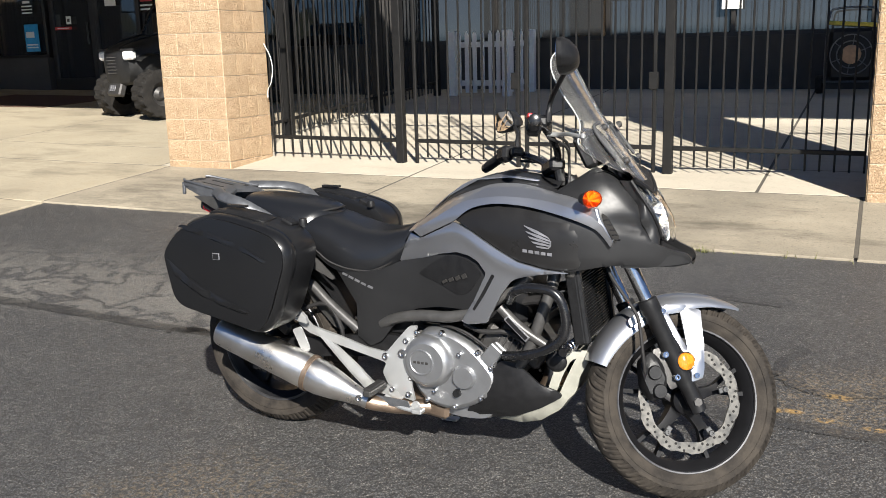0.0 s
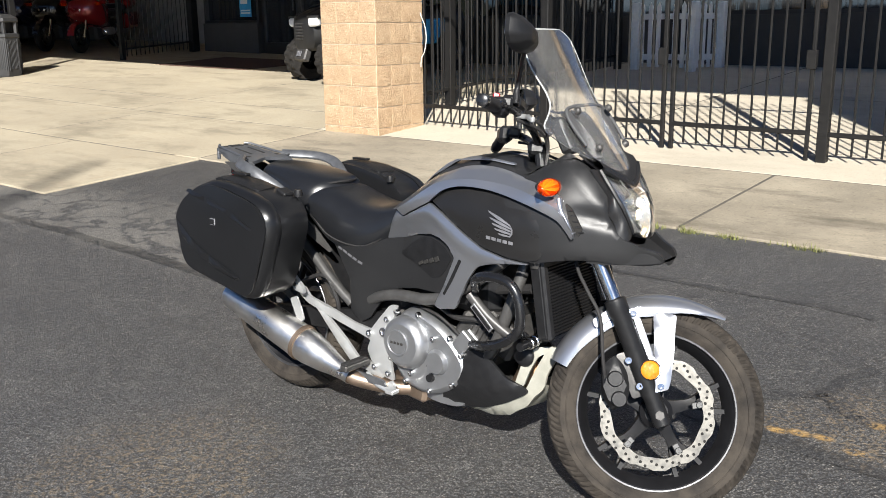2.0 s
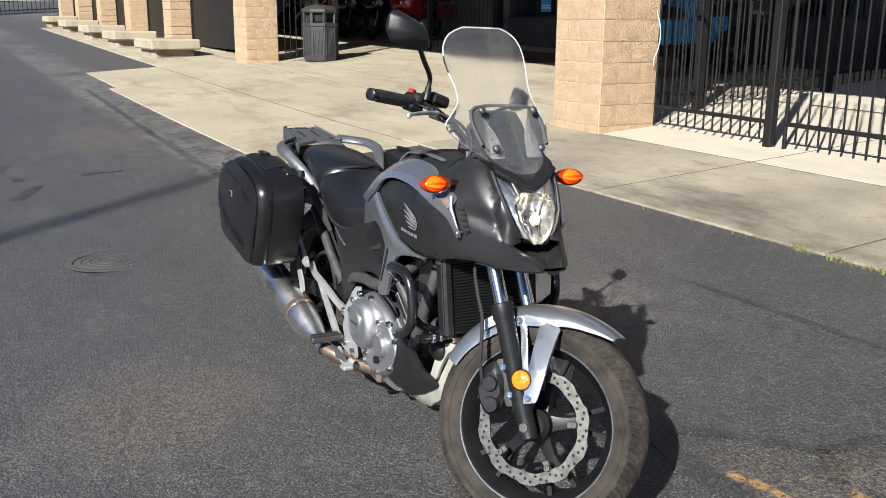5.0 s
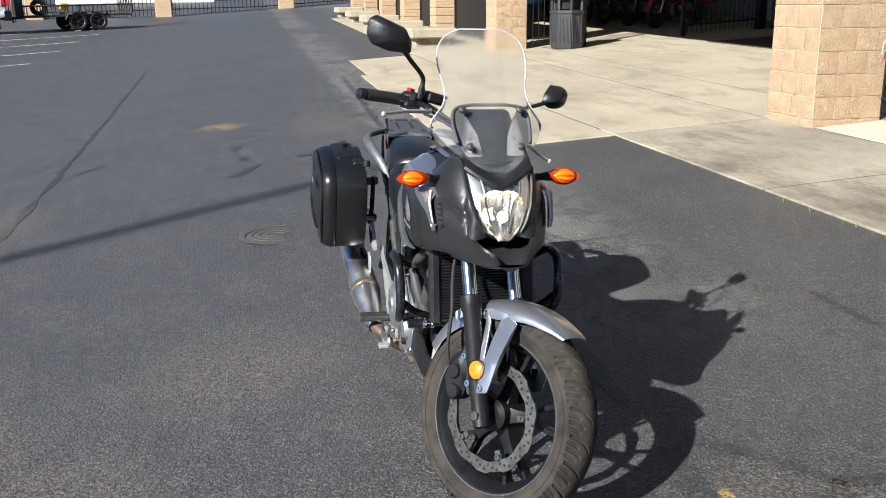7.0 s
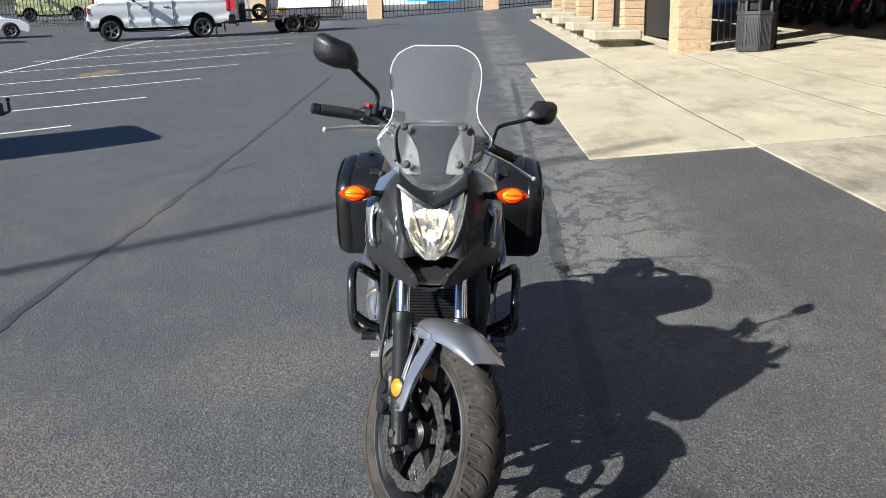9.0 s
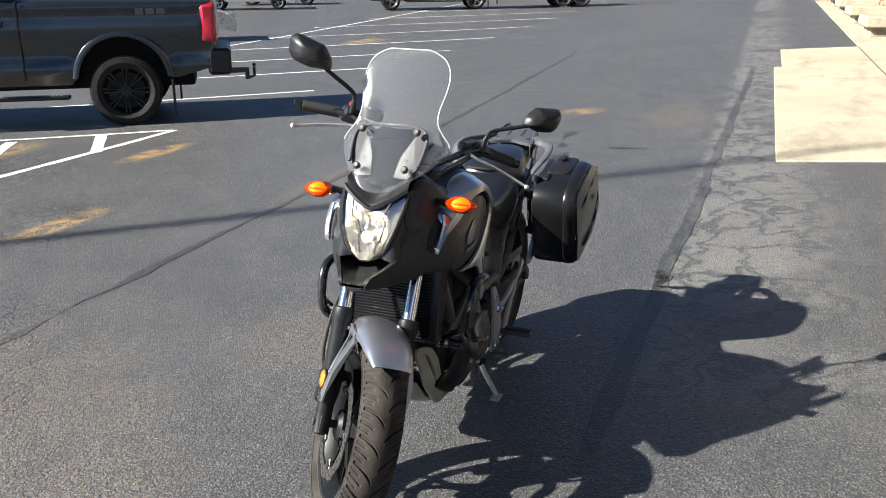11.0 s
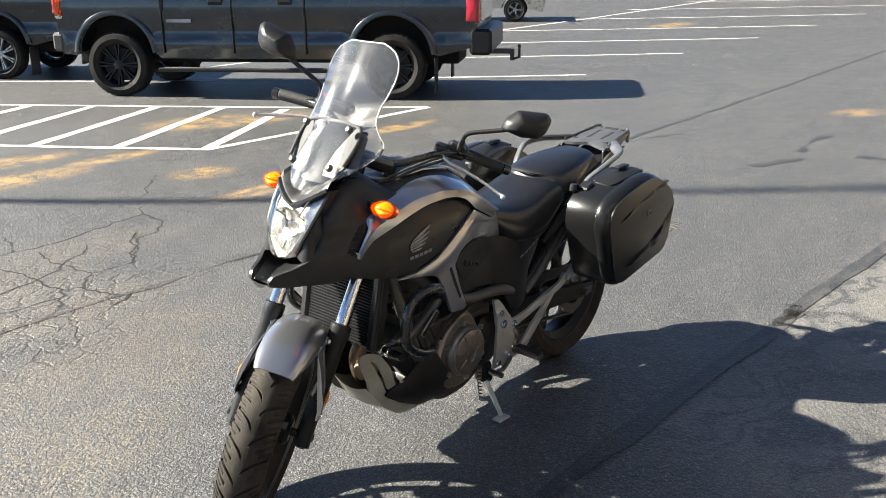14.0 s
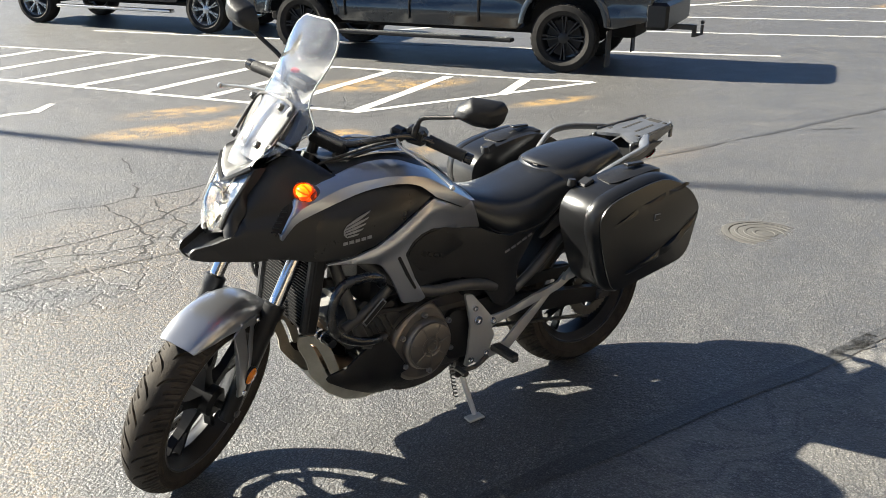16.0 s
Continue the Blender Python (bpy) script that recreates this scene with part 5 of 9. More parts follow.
low_face = rounded(fold_points(0.635, 1.283, 26) + [tuple(q) for q in curve(lower, 4, False)], 0.003, 2)
both("tank_side_band", panel(top_face, 0.006, 0.012, 0.014, ridge=band_fold), M_SILVER, label="silver metallic band sweeping along the tank side", smooth=45)
both("band_underside", panel(low_face, 0.006, 0.012, 0.014, ridge=band_fold), M_SILVER, label="silver lower face of the band, ending in a pointed blade", smooth=45)
ARMFOLD = ((0.60, 0.735), (0.70, 0.762), (0.80, 0.790), (0.88, 0.752), (0.96, 0.712), (1.04, 0.693), (1.16, 0.689))


def arm_fold(x, z):
    return 0.008 * math.exp(-((z - glide(x, ARMFOLD)) / 0.022) ** 2) * max(0.0, min(1.0, (z - 0.62) / 0.05))


arm = rounded([(0.612, 0.770), (0.66, 0.758), (0.74, 0.796), (0.790, 0.820), (0.852, 0.797), (0.939, 0.750), (1.009, 0.717), (1.091, 0.700), (1.168, 0.693), (1.09, 0.686), (1.04, 0.676), (1.0, 0.663), (0.985, 0.652), (0.955, 0.61), (0.905, 0.515), (0.835, 0.500), (0.812, 0.507), (0.862, 0.585), (0.905, 0.672), (0.878, 0.706), (0.845, 0.722), (0.80, 0.728), (0.74, 0.716), (0.68, 0.697), (0.60, 0.668), (0.565, 0.672), (0.585, 0.715)], 0.007, 3)
both("knee_panel", panel(arm, 0.002, 0.010, 0.014, ridge=arm_fold), M_SILVER, label="silver knee panel reaching down to the frame", smooth=50)
groove = rounded([(0.925, 0.672), (0.935, 0.668), (0.90, 0.605), (0.862, 0.548), (0.855, 0.553), (0.89, 0.61)], 0.003, 2)
# black strip on the panel's face in place of a cut slot
both("panel_slot", panel(groove, 0.0045, 0.004), M_BLACKPL)
insert = rounded([(0.786, 0.828), (0.834, 0.862), (0.905, 0.888), (0.971, 0.890), (1.03, 0.882), (1.085, 0.868), (1.171, 0.840), (1.214, 0.776), (1.20, 0.735), (1.19, 0.706), (1.150, 0.696), (1.091, 0.702), (1.009, 0.719), (0.939, 0.753), (0.852, 0.800)], 0.010, 3)
both("tank_insert", panel(insert, -0.0025, 0.012), M_INSERT, label="dark satin side insert with a pale wing emblem")
COWLFOLD = ((1.20, 0.884), (1.239, 0.868), (1.316, 0.852), (1.385, 0.832))
CREST = ((1.08, 0.905), (1.14, 0.935), (1.21, 0.962), (1.27, 0.930), (1.33, 0.868), (1.39, 0.800), (1.48, 0.735))


def cowl_fold(x, z):
    """A crest that runs down to the beak, and a hollow under the fold behind the headlight."""
    t = 0.006 * math.exp(-((z - glide(x, CREST)) / 0.026) ** 2)
    dz = z - glide(x, COWLFOLD)
    if x > 1.24:
        t -= 0.013 * math.exp(-((dz + 0.022) / 0.017) ** 2) * min(1.0, (x - 1.24) / 0.06)
    low = z - 0.735
    if low < 0:
        t -= 0.20 * -low
    return t


cowl = rounded([(1.06, 0.885), (1.098, 0.920), (1.131, 0.944), (1.175, 0.972), (1.205, 0.995), (1.255, 0.971), (1.292, 0.945), (1.325, 0.905), (1.342, 0.87), (1.352, 0.82), (1.385, 0.780), (1.43, 0.757), (1.475, 0.744), (1.488, 0.728), (1.482, 0.712), (1.44, 0.704), (1.38, 0.706), (1.324, 0.715), (1.25, 0.710), (1.20, 0.700), (1.155, 0.692), (1.10, 0.74)], 0.008, 3)
both("side_cowl", panel(cowl, -0.004, 0.012, 0.014, ridge=cowl_fold), M_CHARCOAL, label="charcoal front side cowl", smooth=50)
# air vent behind the blade of the band, its shaded opening a near-black patch
both("vent_shade", panel(rounded([(1.248, 0.868), (1.262, 0.858), (1.298, 0.800), (1.290, 0.780), (1.262, 0.825)], 0.004, 2), 0.0005, 0.006, 0.012, ridge=cowl_fold), M_CRACK_AND_SHADE)
for k in range(5):
    s = Shell()
    z = 0.848 - 0.014 * k
    x = 1.262 + 0.0080 * k
    s.box((x, -(flank(x, z) - 0.002 + cowl_fold(x, z)), z), (0.016, 0.008, 0.005), Matrix.Rotation(0.5, 3, "Z"), bevel=0.002)
    both("vent_slat", s, M_BLACKPL)
blade = curve([(1.236, 0.880), (1.246, 0.852), (1.262, 0.826), (1.283, 0.784)], 6, False)
both("vent_lip", Shell().tube([(q.x, -(flank(q.x, q.y) + 0.012), q.y) for q in blade], [0.007 - 0.004 * k / (len(blade) - 1) for k in range(len(blade))], 10, flat=0.8), M_SILVER, label="silver blade at the front of the band")

# black side panel under the seat
side = rounded([(0.29, 0.672), (0.34, 0.640), (0.42, 0.628), (0.50, 0.640), (0.585, 0.678), (0.66, 0.692), (0.74, 0.714), (0.80, 0.726), (0.85, 0.720), (0.90, 0.672), (0.875, 0.61), (0.835, 0.545), (0.72, 0.540), (0.63, 0.520), (0.56, 0.470), (0.50, 0.395), (0.455, 0.372), (0.402, 0.400), (0.408, 0.515), (0.36, 0.58)], 0.012, 3)
both("side_panel", Shell().plate(side, lambda x, z, d: Vector((x, -(lerp(x, ((0.28, 0.125), (0.45, 0.150), (0.65, 0.150), (0.80, 0.176), (0.92, 0.196))) - 0.07 * max(0, 0.55 - z) - d), z)), 0.01, 0.03), M_CHARCOAL, label="dark side panel below the seat with a small pale emblem")
knee = rounded([(0.645, 0.640), (0.70, 0.680), (0.755, 0.712), (0.81, 0.712), (0.862, 0.690), (0.886, 0.665), (0.84, 0.600), (0.80, 0.588), (0.72, 0.620)], 0.014, 3)
both("knee_pad", Shell().plate(knee, lambda x, z, d: Vector((x, -(lerp(x, ((0.28, 0.125), (0.45, 0.150), (0.65, 0.150), (0.80, 0.176), (0.92, 0.196))) + 0.004 - d), z)), 0.008, 0.03), M_BLACKPL)
# black blocks stand for the shade inside the pad's vents
s = Shell()
for k in range(4):
    s.box((0.752 + 0.024 * k, -0.1745 - 0.0035 * k, 0.628 + 0.008 * k), (0.018, 0.006, 0.010 + 0.002 * k), Matrix.Rotation(-0.5, 3, "Y"), bevel=0.002)
pieces_of("pad_vent_shade", s, M_CRACK_AND_SHADE, bike)
pieces_of("pad_vent_shade", s.mirrored(), M_CRACK_AND_SHADE, bike)
# emblems: a wing of bars and a row of bars for the lettering
on_flank = lambda x, z, d: Vector((x, -(flank(x, z) + 0.0024 - d), z))
for x0, z0, x1, z1, w in ((1.026, 0.827, 1.104, 0.794, 0.0042), (1.034, 0.810, 1.108, 0.785, 0.0040), (1.043, 0.795, 1.110, 0.777, 0.0038), (1.053, 0.781, 1.109, 0.770, 0.0036), (1.066, 0.768, 1.103, 0.763, 0.0030)):
    both("emblem_feather", Shell().plate([(x0, z0 + 0.001), (x0 + 0.55 * (x1 - x0), z0 + 0.5 * (z1 - z0) + w * 0.9), (x1, z1 + w * 0.7), (x1 + 0.001, z1 - w * 0.4), (x0 + 0.5 * (x1 - x0), z0 + 0.5 * (z1 - z0) - w), (x0 + 0.005, z0 - w)], on_flank, 0.002, 0.012), M_PRINT, label="pale slanting bar of the wing emblem")
both("emblem_feather", Shell().plate([(1.104, 0.796), (1.113, 0.784), (1.113, 0.770), (1.104, 0.761), (1.102, 0.764), (1.109, 0.771), (1.109, 0.783)], on_flank, 0.002, 0.012), M_PRINT)
for k in range(5):
    x0, z0 = 1.026 + 0.0188 * k, 0.748 - 0.0016 * k
    both("emblem_bar", Shell().plate([(x0, z0), (x0 + 0.014, z0 - 0.001), (x0 + 0.014, z0 + 0.008), (x0, z0 + 0.009)], on_flank, 0.002, 0.012), M_PRINT)
s = Shell()
for k in range(5):
    x0, z0 = 0.352 + 0.026 * k, 0.612 - 0.008 * k
    s.plate([(x0, z0), (x0 + 0.020, z0 - 0.006), (x0 + 0.023, z0 + 0.001), (x0 + 0.004, z0 + 0.007)], lambda x, z, d: Vector((x, -(lerp(x, ((0.28, 0.125), (0.45, 0.150), (0.65, 0.150))) + 0.002 - d), z)), 0.002, 0.012)
pieces_of("panel_emblem", s, M_PRINT, bike)
pieces_of("panel_emblem", s.mirrored(), M_PRINT, bike)

# tank cover between the side bands
rows = []
for i in range(49):
    x = 0.585 + (1.10 - 0.585) * i / 48
    zt = glide(x, TOPZ)
    ze = glide(x, ((0.585, 0.735), (0.66, 0.815), (0.74, 0.866), (0.83, 0.906), (0.92, 0.924), (1.02, 0.922), (1.12, 0.905)))
    ye = flank(x, ze) + 0.001
    rows.append([(x, ye * (j / 10), ze + (zt - ze) * (1 - abs(j / 10) ** 2.4)) for j in range(-10, 11)])
part("tank_cover", Shell().grid(rows), M_CHARCOAL, bike, "charcoal storage lid in the tank's place", smooth=50)
both("tank_top_strip", Shell().plate(rounded([(0.63, 0.06), (0.72, 0.085), (0.84, 0.10), (0.95, 0.10), (1.03, 0.085), (1.03, 0.07), (0.95, 0.083), (0.84, 0.084), (0.72, 0.066), (0.64, 0.04)], 0.006, 2), lambda x, y, d: Vector((x, -y, lerp(x, TOPZ) + 0.004 - d - 0.10 * y ** 1.0 * 0.30)), 0.006, 0.02), M_SILVER)

# dash and inner cowl
part("inner_cowl", Shell().grid([[(x, w * v, z - 0.03 * (1 - v * v)) for v in (-1, -0.7, -0.35, 0, 0.35, 0.7, 1)] for x, w, z in ((1.05, 0.120, 0.918), (1.12, 0.115, 0.935), (1.18, 0.11, 0.968), (1.24, 0.10, 0.985), (1.29, 0.085, 0.965), (1.315, 0.07, 0.945))]), M_BLACKPL, bike, smooth=50)
dash = part("instrument_panel", Shell().box((1.165, 0, 1.035), (0.045, 0.120, 0.105), Matrix.Rotation(-0.5, 3, "Y"), bevel=0.014), M_BLACKPL, bike, "black instrument panel behind the screen")
part("display", Shell().box((1.139, 0, 1.052), (0.004, 0.10, 0.07), Matrix.Rotation(-0.5, 3, "Y"), bevel=0.001), M_WINGLASS, dash)
part("dash_shroud", Shell().grid([[(x - 0.02 * v * v, w * v, z) for v in (-1, -0.6, 0, 0.6, 1)] for x, w, z in ((1.300, 0.078, 0.965), (1.255, 0.076, 1.02), (1.212, 0.072, 1.072), (1.186, 0.068, 1.096), (1.14, 0.064, 1.100))]), M_GLOSSBLACK, dash, smooth=50)

# beak
rows = []
for x, w, zt, zb in ((1.30, 0.128, 0.772, 0.700), (1.34, 0.108, 0.762, 0.698), (1.38, 0.090, 0.752, 0.700), (1.42, 0.074, 0.745, 0.704), (1.455, 0.058, 0.738, 0.708), (1.476, 0.046, 0.732, 0.712), (1.486, 0.034, 0.724, 0.716)):
    top = [(x, w * v, zt - 0.020 * (1 - v * v)) for v in (-1, -0.8, -0.4, 0, 0.4, 0.8, 1)]
    low = [(x, w * v * 0.98, zb + 0.004 * v * v) for v in (1, 0.6, 0, -0.6, -1)]
    rows.append(top + low)
part("beak", Shell().grid(rows, close_v=True, cap=True), M_CHARCOAL, bike, "charcoal beak below the headlight", smooth=45)

# headlight
def face(v, u, back=0.0):
    """A point of the lens: v from its blunt foot (0) to its top corners (1), u across; the top edge dips in the middle."""
    hw = lerp(v, ((0, 0.040), (0.06, 0.047), (0.25, 0.063), (0.5, 0.079), (0.75, 0.089), (1, 0.095)))
    xc = lerp(v, ((0, 1.425), (0.10, 1.432), (0.3, 1.430), (0.5, 1.420), (0.75, 1.394), (1, 1.362)))
    z = 0.768 + 0.152 * v + 0.036 * v ** 2 * abs(u) ** 1.3 + 0.010 * (1 - v) * abs(u)
    return Vector((xc - back - (0.028 + 0.012 * v) * abs(u) ** 1.8, hw * u, z))


def bowl(v, u):
    """The reflector behind the lens: a deep round dish with upright flutes, and plain bright corners."""
    dv, du = (v - 0.42) / 0.44, u / 0.80
    r = math.hypot(dv, du)
    deep = 0.012 + 0.075 * max(0.0, 1 - r * r) ** 0.6
    if r < 0.92:
        deep += 0.0035 * math.cos(u * 26) * (0.92 - r) / 0.92
    return face(v, u * 0.98, deep)


s = Shell()
NU, NV = 44, 30
rng = random.Random(31)
for i in range(NV):
    for j in range(NU):
        v0, v1, u0, u1 = i / NV, (i + 1) / NV, -1 + 2 * j / NU, -1 + 2 * (j + 1) / NU
        q = [bowl(v0, u0), bowl(v0, u1), bowl(v1, u1), bowl(v1, u0)]
        mid = sum(q, Vector()) / 4 + Vector((rng.uniform(-0.0004, 0.0004), 0, 0))
        s.add(q + [mid], [(0, 1, 4), (1, 2, 4), (2, 3, 4), (3, 0, 4)])
lamp = part("headlight", s, M_REFL, bike, "fluted headlight with a lit warm bulb", smooth=30)
EDGE = ((0.0, 1.398, 0.770), (0.25, 1.378, 0.788), (0.5, 1.352, 0.832), (0.75, 1.338, 0.884), (1.0, 1.300, 0.938))
rows = []
for i in range(21):
    v = i / 20
    x, z = lerp(v, [(a, b) for a, b, c in EDGE]), lerp(v, [(a, c) for a, b, c in EDGE])
    p, q = Vector((x, flank(x, z) - 0.006 + cowl_fold(x, z), z)), face(v, 1.03, 0.006)
    rows.append([p.lerp(q, t) + Vector((0.010, 0.006, 0)) * 4 * t * (1 - t) * 0.6 for t in (0, 0.25, 0.5, 0.75, 1)] + [q + Vector((-0.03, 0, 0)), p + Vector((-0.02, -0.012, 0))])
both("lamp_surround", Shell().grid(rows, close_v=True, cap=True), M_CHARCOAL, label="charcoal cowl edge round the headlight", smooth=35)
lens = part("lens", Shell().grid([[face(i / 20, -1 + j / 10) for j in range(21)] for i in range(21)] + [[face(1 - i / 20, -1 + j / 10, 0.003) for j in range(21)] for i in range(21)]), M_LENS, lamp, "clear headlight lens", smooth=60)
lens.visible_shadow = False
part("bulb", Shell().lathe([(0, 0.014), (0.008, 0.010), (0.010, 0.0), (0.007, -0.02)], 16, align((1.362, 0, 0.834), (1.5, 0, 0.826))), M_BULB, lamp, "lit warm bulb")
part("bulb_shield", Shell().lathe([(0.016, 0.018), (0.019, 0.018), (0.021, 0.0), (0.021, -0.02)], 20, align((1.368, 0, 0.834), (1.5, 0, 0.826))), M_REFL, lamp)
for u in (-0.62, 0.62):
    part("lamp_divider", Shell().tube([bowl(v / 8, u * (0.5 + 0.5 * v / 8)) + Vector((0.012, 0, 0)) for v in range(1, 9)], 0.003, 6), M_GREYTUBE, lamp)
s = Shell()
for u in (-1, 1):
    s.tube([face(v / 12, u * 1.03, 0.004) for v in range(1, 13)], 0.006, 6)
s.tube([face(1.0, -1 + j / 6, -0.002) + Vector((0, 0, 0.004 - 0.016 * (1 - abs(-1 + j / 6)))) for j in range(13)], 0.008, 6)
part("headlight_rim", s, M_BLACKPL, lamp)
s = Shell()
rows = []
for j in range(13):
    u = -1 + j / 6
    p = face(1.0, u, -0.004) + Vector((0, 0, 0.006 - 0.018 * (1 - abs(u))))
    rows.append([p, p + Vector((-0.015, 0, 0.018)), p + Vector((-0.075, 0, 0.040)), p + Vector((-0.08, 0, 0.028)), p + Vector((-0.02, 0, -0.006))])
part("brow", s.grid(rows, close_v=True), M_BLACKPL, lamp, "black brow over the headlight", smooth=40)

# windscreen
def screen(v, u, back=0.0):
    """A point of the screen: v from its foot (0) to its top (1), u across."""
    hw = glide(v, ((0, 0.030), (0.05, 0.085), (0.10, 0.122), (0.16, 0.148), (0.22, 0.164), (0.28, 0.162), (0.35, 0.146), (0.45, 0.125), (0.55, 0.121), (0.65, 0.128), (0.75, 0.133), (0.84, 0.130), (0.91, 0.118), (0.96, 0.098), (1, 0.062)))
    x = glide(v, ((0, 1.340), (0.15, 1.298), (0.35, 1.238), (0.6, 1.170), (0.85, 1.112), (1, 1.078)))
    z = 0.950 + 0.377 * v
    bow = lerp(v, ((0, 4.2), (0.25, 3.2), (0.5, 2.4), (1, 1.2)))
    y = hw * u
    return Vector((x - back - bow * y * y, y, z + 0.5 * bow * y * y * (1 - v) * 0.6 - back * 0.3))


ws_rows = [[screen(i / 36, -1 + j / 12) for j in range(25)] for i in range(37)]
ws_back = [[screen(i / 36, -1 + j / 12, 0.0035) for j in range(25)] for i in range(37)]
wscreen = part("windscreen", Shell().grid([a + b[::-1] for a, b in zip(ws_rows, ws_back)], close_v=True, cap=False), M_SCREEN, bike, "tall clear acrylic windscreen", smooth=60)
wscreen.visible_shadow = False
edge = [screen(i / 36, -1, 0.0017) for i in range(9, 37)] + [screen(1, -1 + j / 12, 0.0017) for j in range(1, 24)] + [screen(i / 36, 1, 0.0017) for i in range(36, 8, -1)]
part("screen_edge", Shell().tube(edge, 0.0023, 6), M_EDGE, wscreen, "pale polished edge of the screen")
for sg in (-1, 1):
    for x, y, z in ((1.222, 0.084, 1.108), (1.287, 0.073, 1.012)):
        s = Shell()
        p = Vector((x + 0.006, sg * y, z))
        s.lathe([(0.0, 0.012), (0.006, 0.012), (0.010, 0.008), (0.011, 0.0)], 14, align(p, p + Vector((0.8, 0, 0.5))))
        part("screen_bolt", s, M_CASTDARK, wscreen)
for sg in (-1, 1):
    o = rounded([(0.034, 0.985), (0.080, 0.984), (0.104, 1.020), (0.112, 1.070), (0.106, 1.108), (0.088, 1.116), (0.066, 1.080), (0.044, 1.040)], 0.006, 3)
    on_screen = lambda y, z, d: Vector((1.292 - (z - 1.0) * 0.66 - d - 0.014, sg * y, z))
    br = part("screen_bracket", Shell().plate(o, on_screen, 0.004, 0.02), M_BRACKET, wscreen, "satin grey screen bracket plate")
    # near-black triangles on the plate carry the shade of its cut-outs
    for y0, z, k in ((0.076, 1.062, 1), (0.090, 1.040, 1), (0.064, 1.036, -1), (0.082, 1.012, -1)):
        hole = [(y0 - 0.009, z), (y0 + 0.009, z), (y0, z + 0.016 * k)]
        part("bracket_slot_shade", Shell().plate(hole if k > 0 else hole[::-1], lambda y, z, d: on_screen(y, z, d - 0.0012), 0.006, 0.02), M_CRACK_AND_SHADE, br)
bar = curve([(1.275, -0.105, 1.02), (1.23, -0.112, 1.075), (1.205, -0.100, 1.108), (1.20, -0.06, 1.118), (1.20, 0.0, 1.119), (1.20, 0.06, 1.118), (1.205, 0.100, 1.108), (1.23, 0.112, 1.075), (1.275, 0.105, 1.02)], 5, False)
part("screen_bar", Shell().tube(bar, 0.0050, 10), M_BRACKET, wscreen, "arched silver bar behind the screen")

# turn signals
def signal(sg):
    st = part("turn_signal", Shell().tube([(1.205, sg * 0.115, 0.910), (1.215, sg * 0.16, 0.912), (1.228, sg * 0.185, 0.916)], [0.014, 0.012, 0.017], 12, flat=0.8), M_BLACKPL, bike, "amber turn signal on a black rubber stalk")
    c = Vector((1.232, sg * 0.222, 0.916))
    rows = []
    for i in range(13):
        t = i / 12
        w = math.sin(math.pi * min(1.0, t * 0.93 + 0.07)) ** 0.7 if t < 1 else 0.02
        y = sg * (0.180 + 0.092 * t)
        rows.append([(c.x + 0.004 + 0.029 * w * math.cos(a), y, c.z + 0.025 * w * math.sin(a)) for a in [2 * math.pi * k / 20 for k in range(20)]])
    lens = part("lens", Shell().grid(rows, close_v=True, cap=True), M_AMBER, st, "amber signal lens", smooth=50)
    lens.visible_shadow = False
    # an added yellow core imitates sunlight glinting inside the lens
    core = []
    for i in range(9):
        t = i / 8
        w = math.sin(math.pi * (0.06 + 0.88 * t)) ** 0.8
        core.append([(c.x + 0.004 + 0.0135 * w * (1.25 if k % 2 else 0.85) * math.cos(2 * math.pi * k / 14), sg * (0.200 + 0.050 * t), c.z + 0.011 * w * (1.25 if k % 2 else 0.85) * math.sin(2 * math.pi * k / 14)) for k in range(14)])
    part("signal_glint", Shell().grid(core, close_v=True, cap=True), M_GLINTCORE, st, "bright fluted core added as the sun glint inside the lens", smooth=0)
    part("cup", Shell().grid([[(c.x + dx + 0.030 * q * math.cos(a) * (0.5 if math.cos(a) > 0 else 1), c.y + dy * sg + sg * 0.034 * q * math.sin(a), c.z + 0.0) for a in (0,)] for dx, dy, q in ()] or [[(c.x - 0.012, c.y + sg * 0.040 * math.cos(a) - sg * 0.004, c.z + 0.021 * math.sin(a)) for a in [2 * math.pi * k / 20 for k in range(20)]], [(c.x - 0.030, c.y + sg * 0.022 * math.cos(a) - sg * 0.004, c.z + 0.012 * math.sin(a)) for a in [2 * math.pi * k / 20 for k in range(20)]]], close_v=True, cap=True), M_BLACKPL, st)


for sg in (-1, 1):
    signal(sg)

# -- handlebar, grips, levers and mirrors (built straight, then turned) --
TB = TURN @ Matrix.Translation((0, 0.026, 0))


def yawed(p, sg):
    """Turns a mirror head in towards the rider."""
    c = Vector((0.998, sg * 0.345, 1.19))
    return Matrix.Translation(c) @ Matrix.Rotation(sg * radians(20), 4, "Z") @ (p - c)


hb = []
for x, y, z in ((0.910, -0.372, 1.040), (0.935, -0.27, 1.055), (0.975, -0.20, 1.062), (1.03, -0.12, 1.03), (1.055, -0.06, 1.00), (1.058, 0, 0.995), (1.055, 0.06, 1.00), (1.03, 0.12, 1.03), (0.975, 0.20, 1.062), (0.935, 0.27, 1.055), (0.910, 0.372, 1.040)):
    hb.append(TB @ Vector((x, y, z)))
bars = part("handlebar", Shell().tube(curve(hb, 5, False), 0.0112, 12), M_BLACKTUBE, bike, "black tubular handlebar turned to the left")
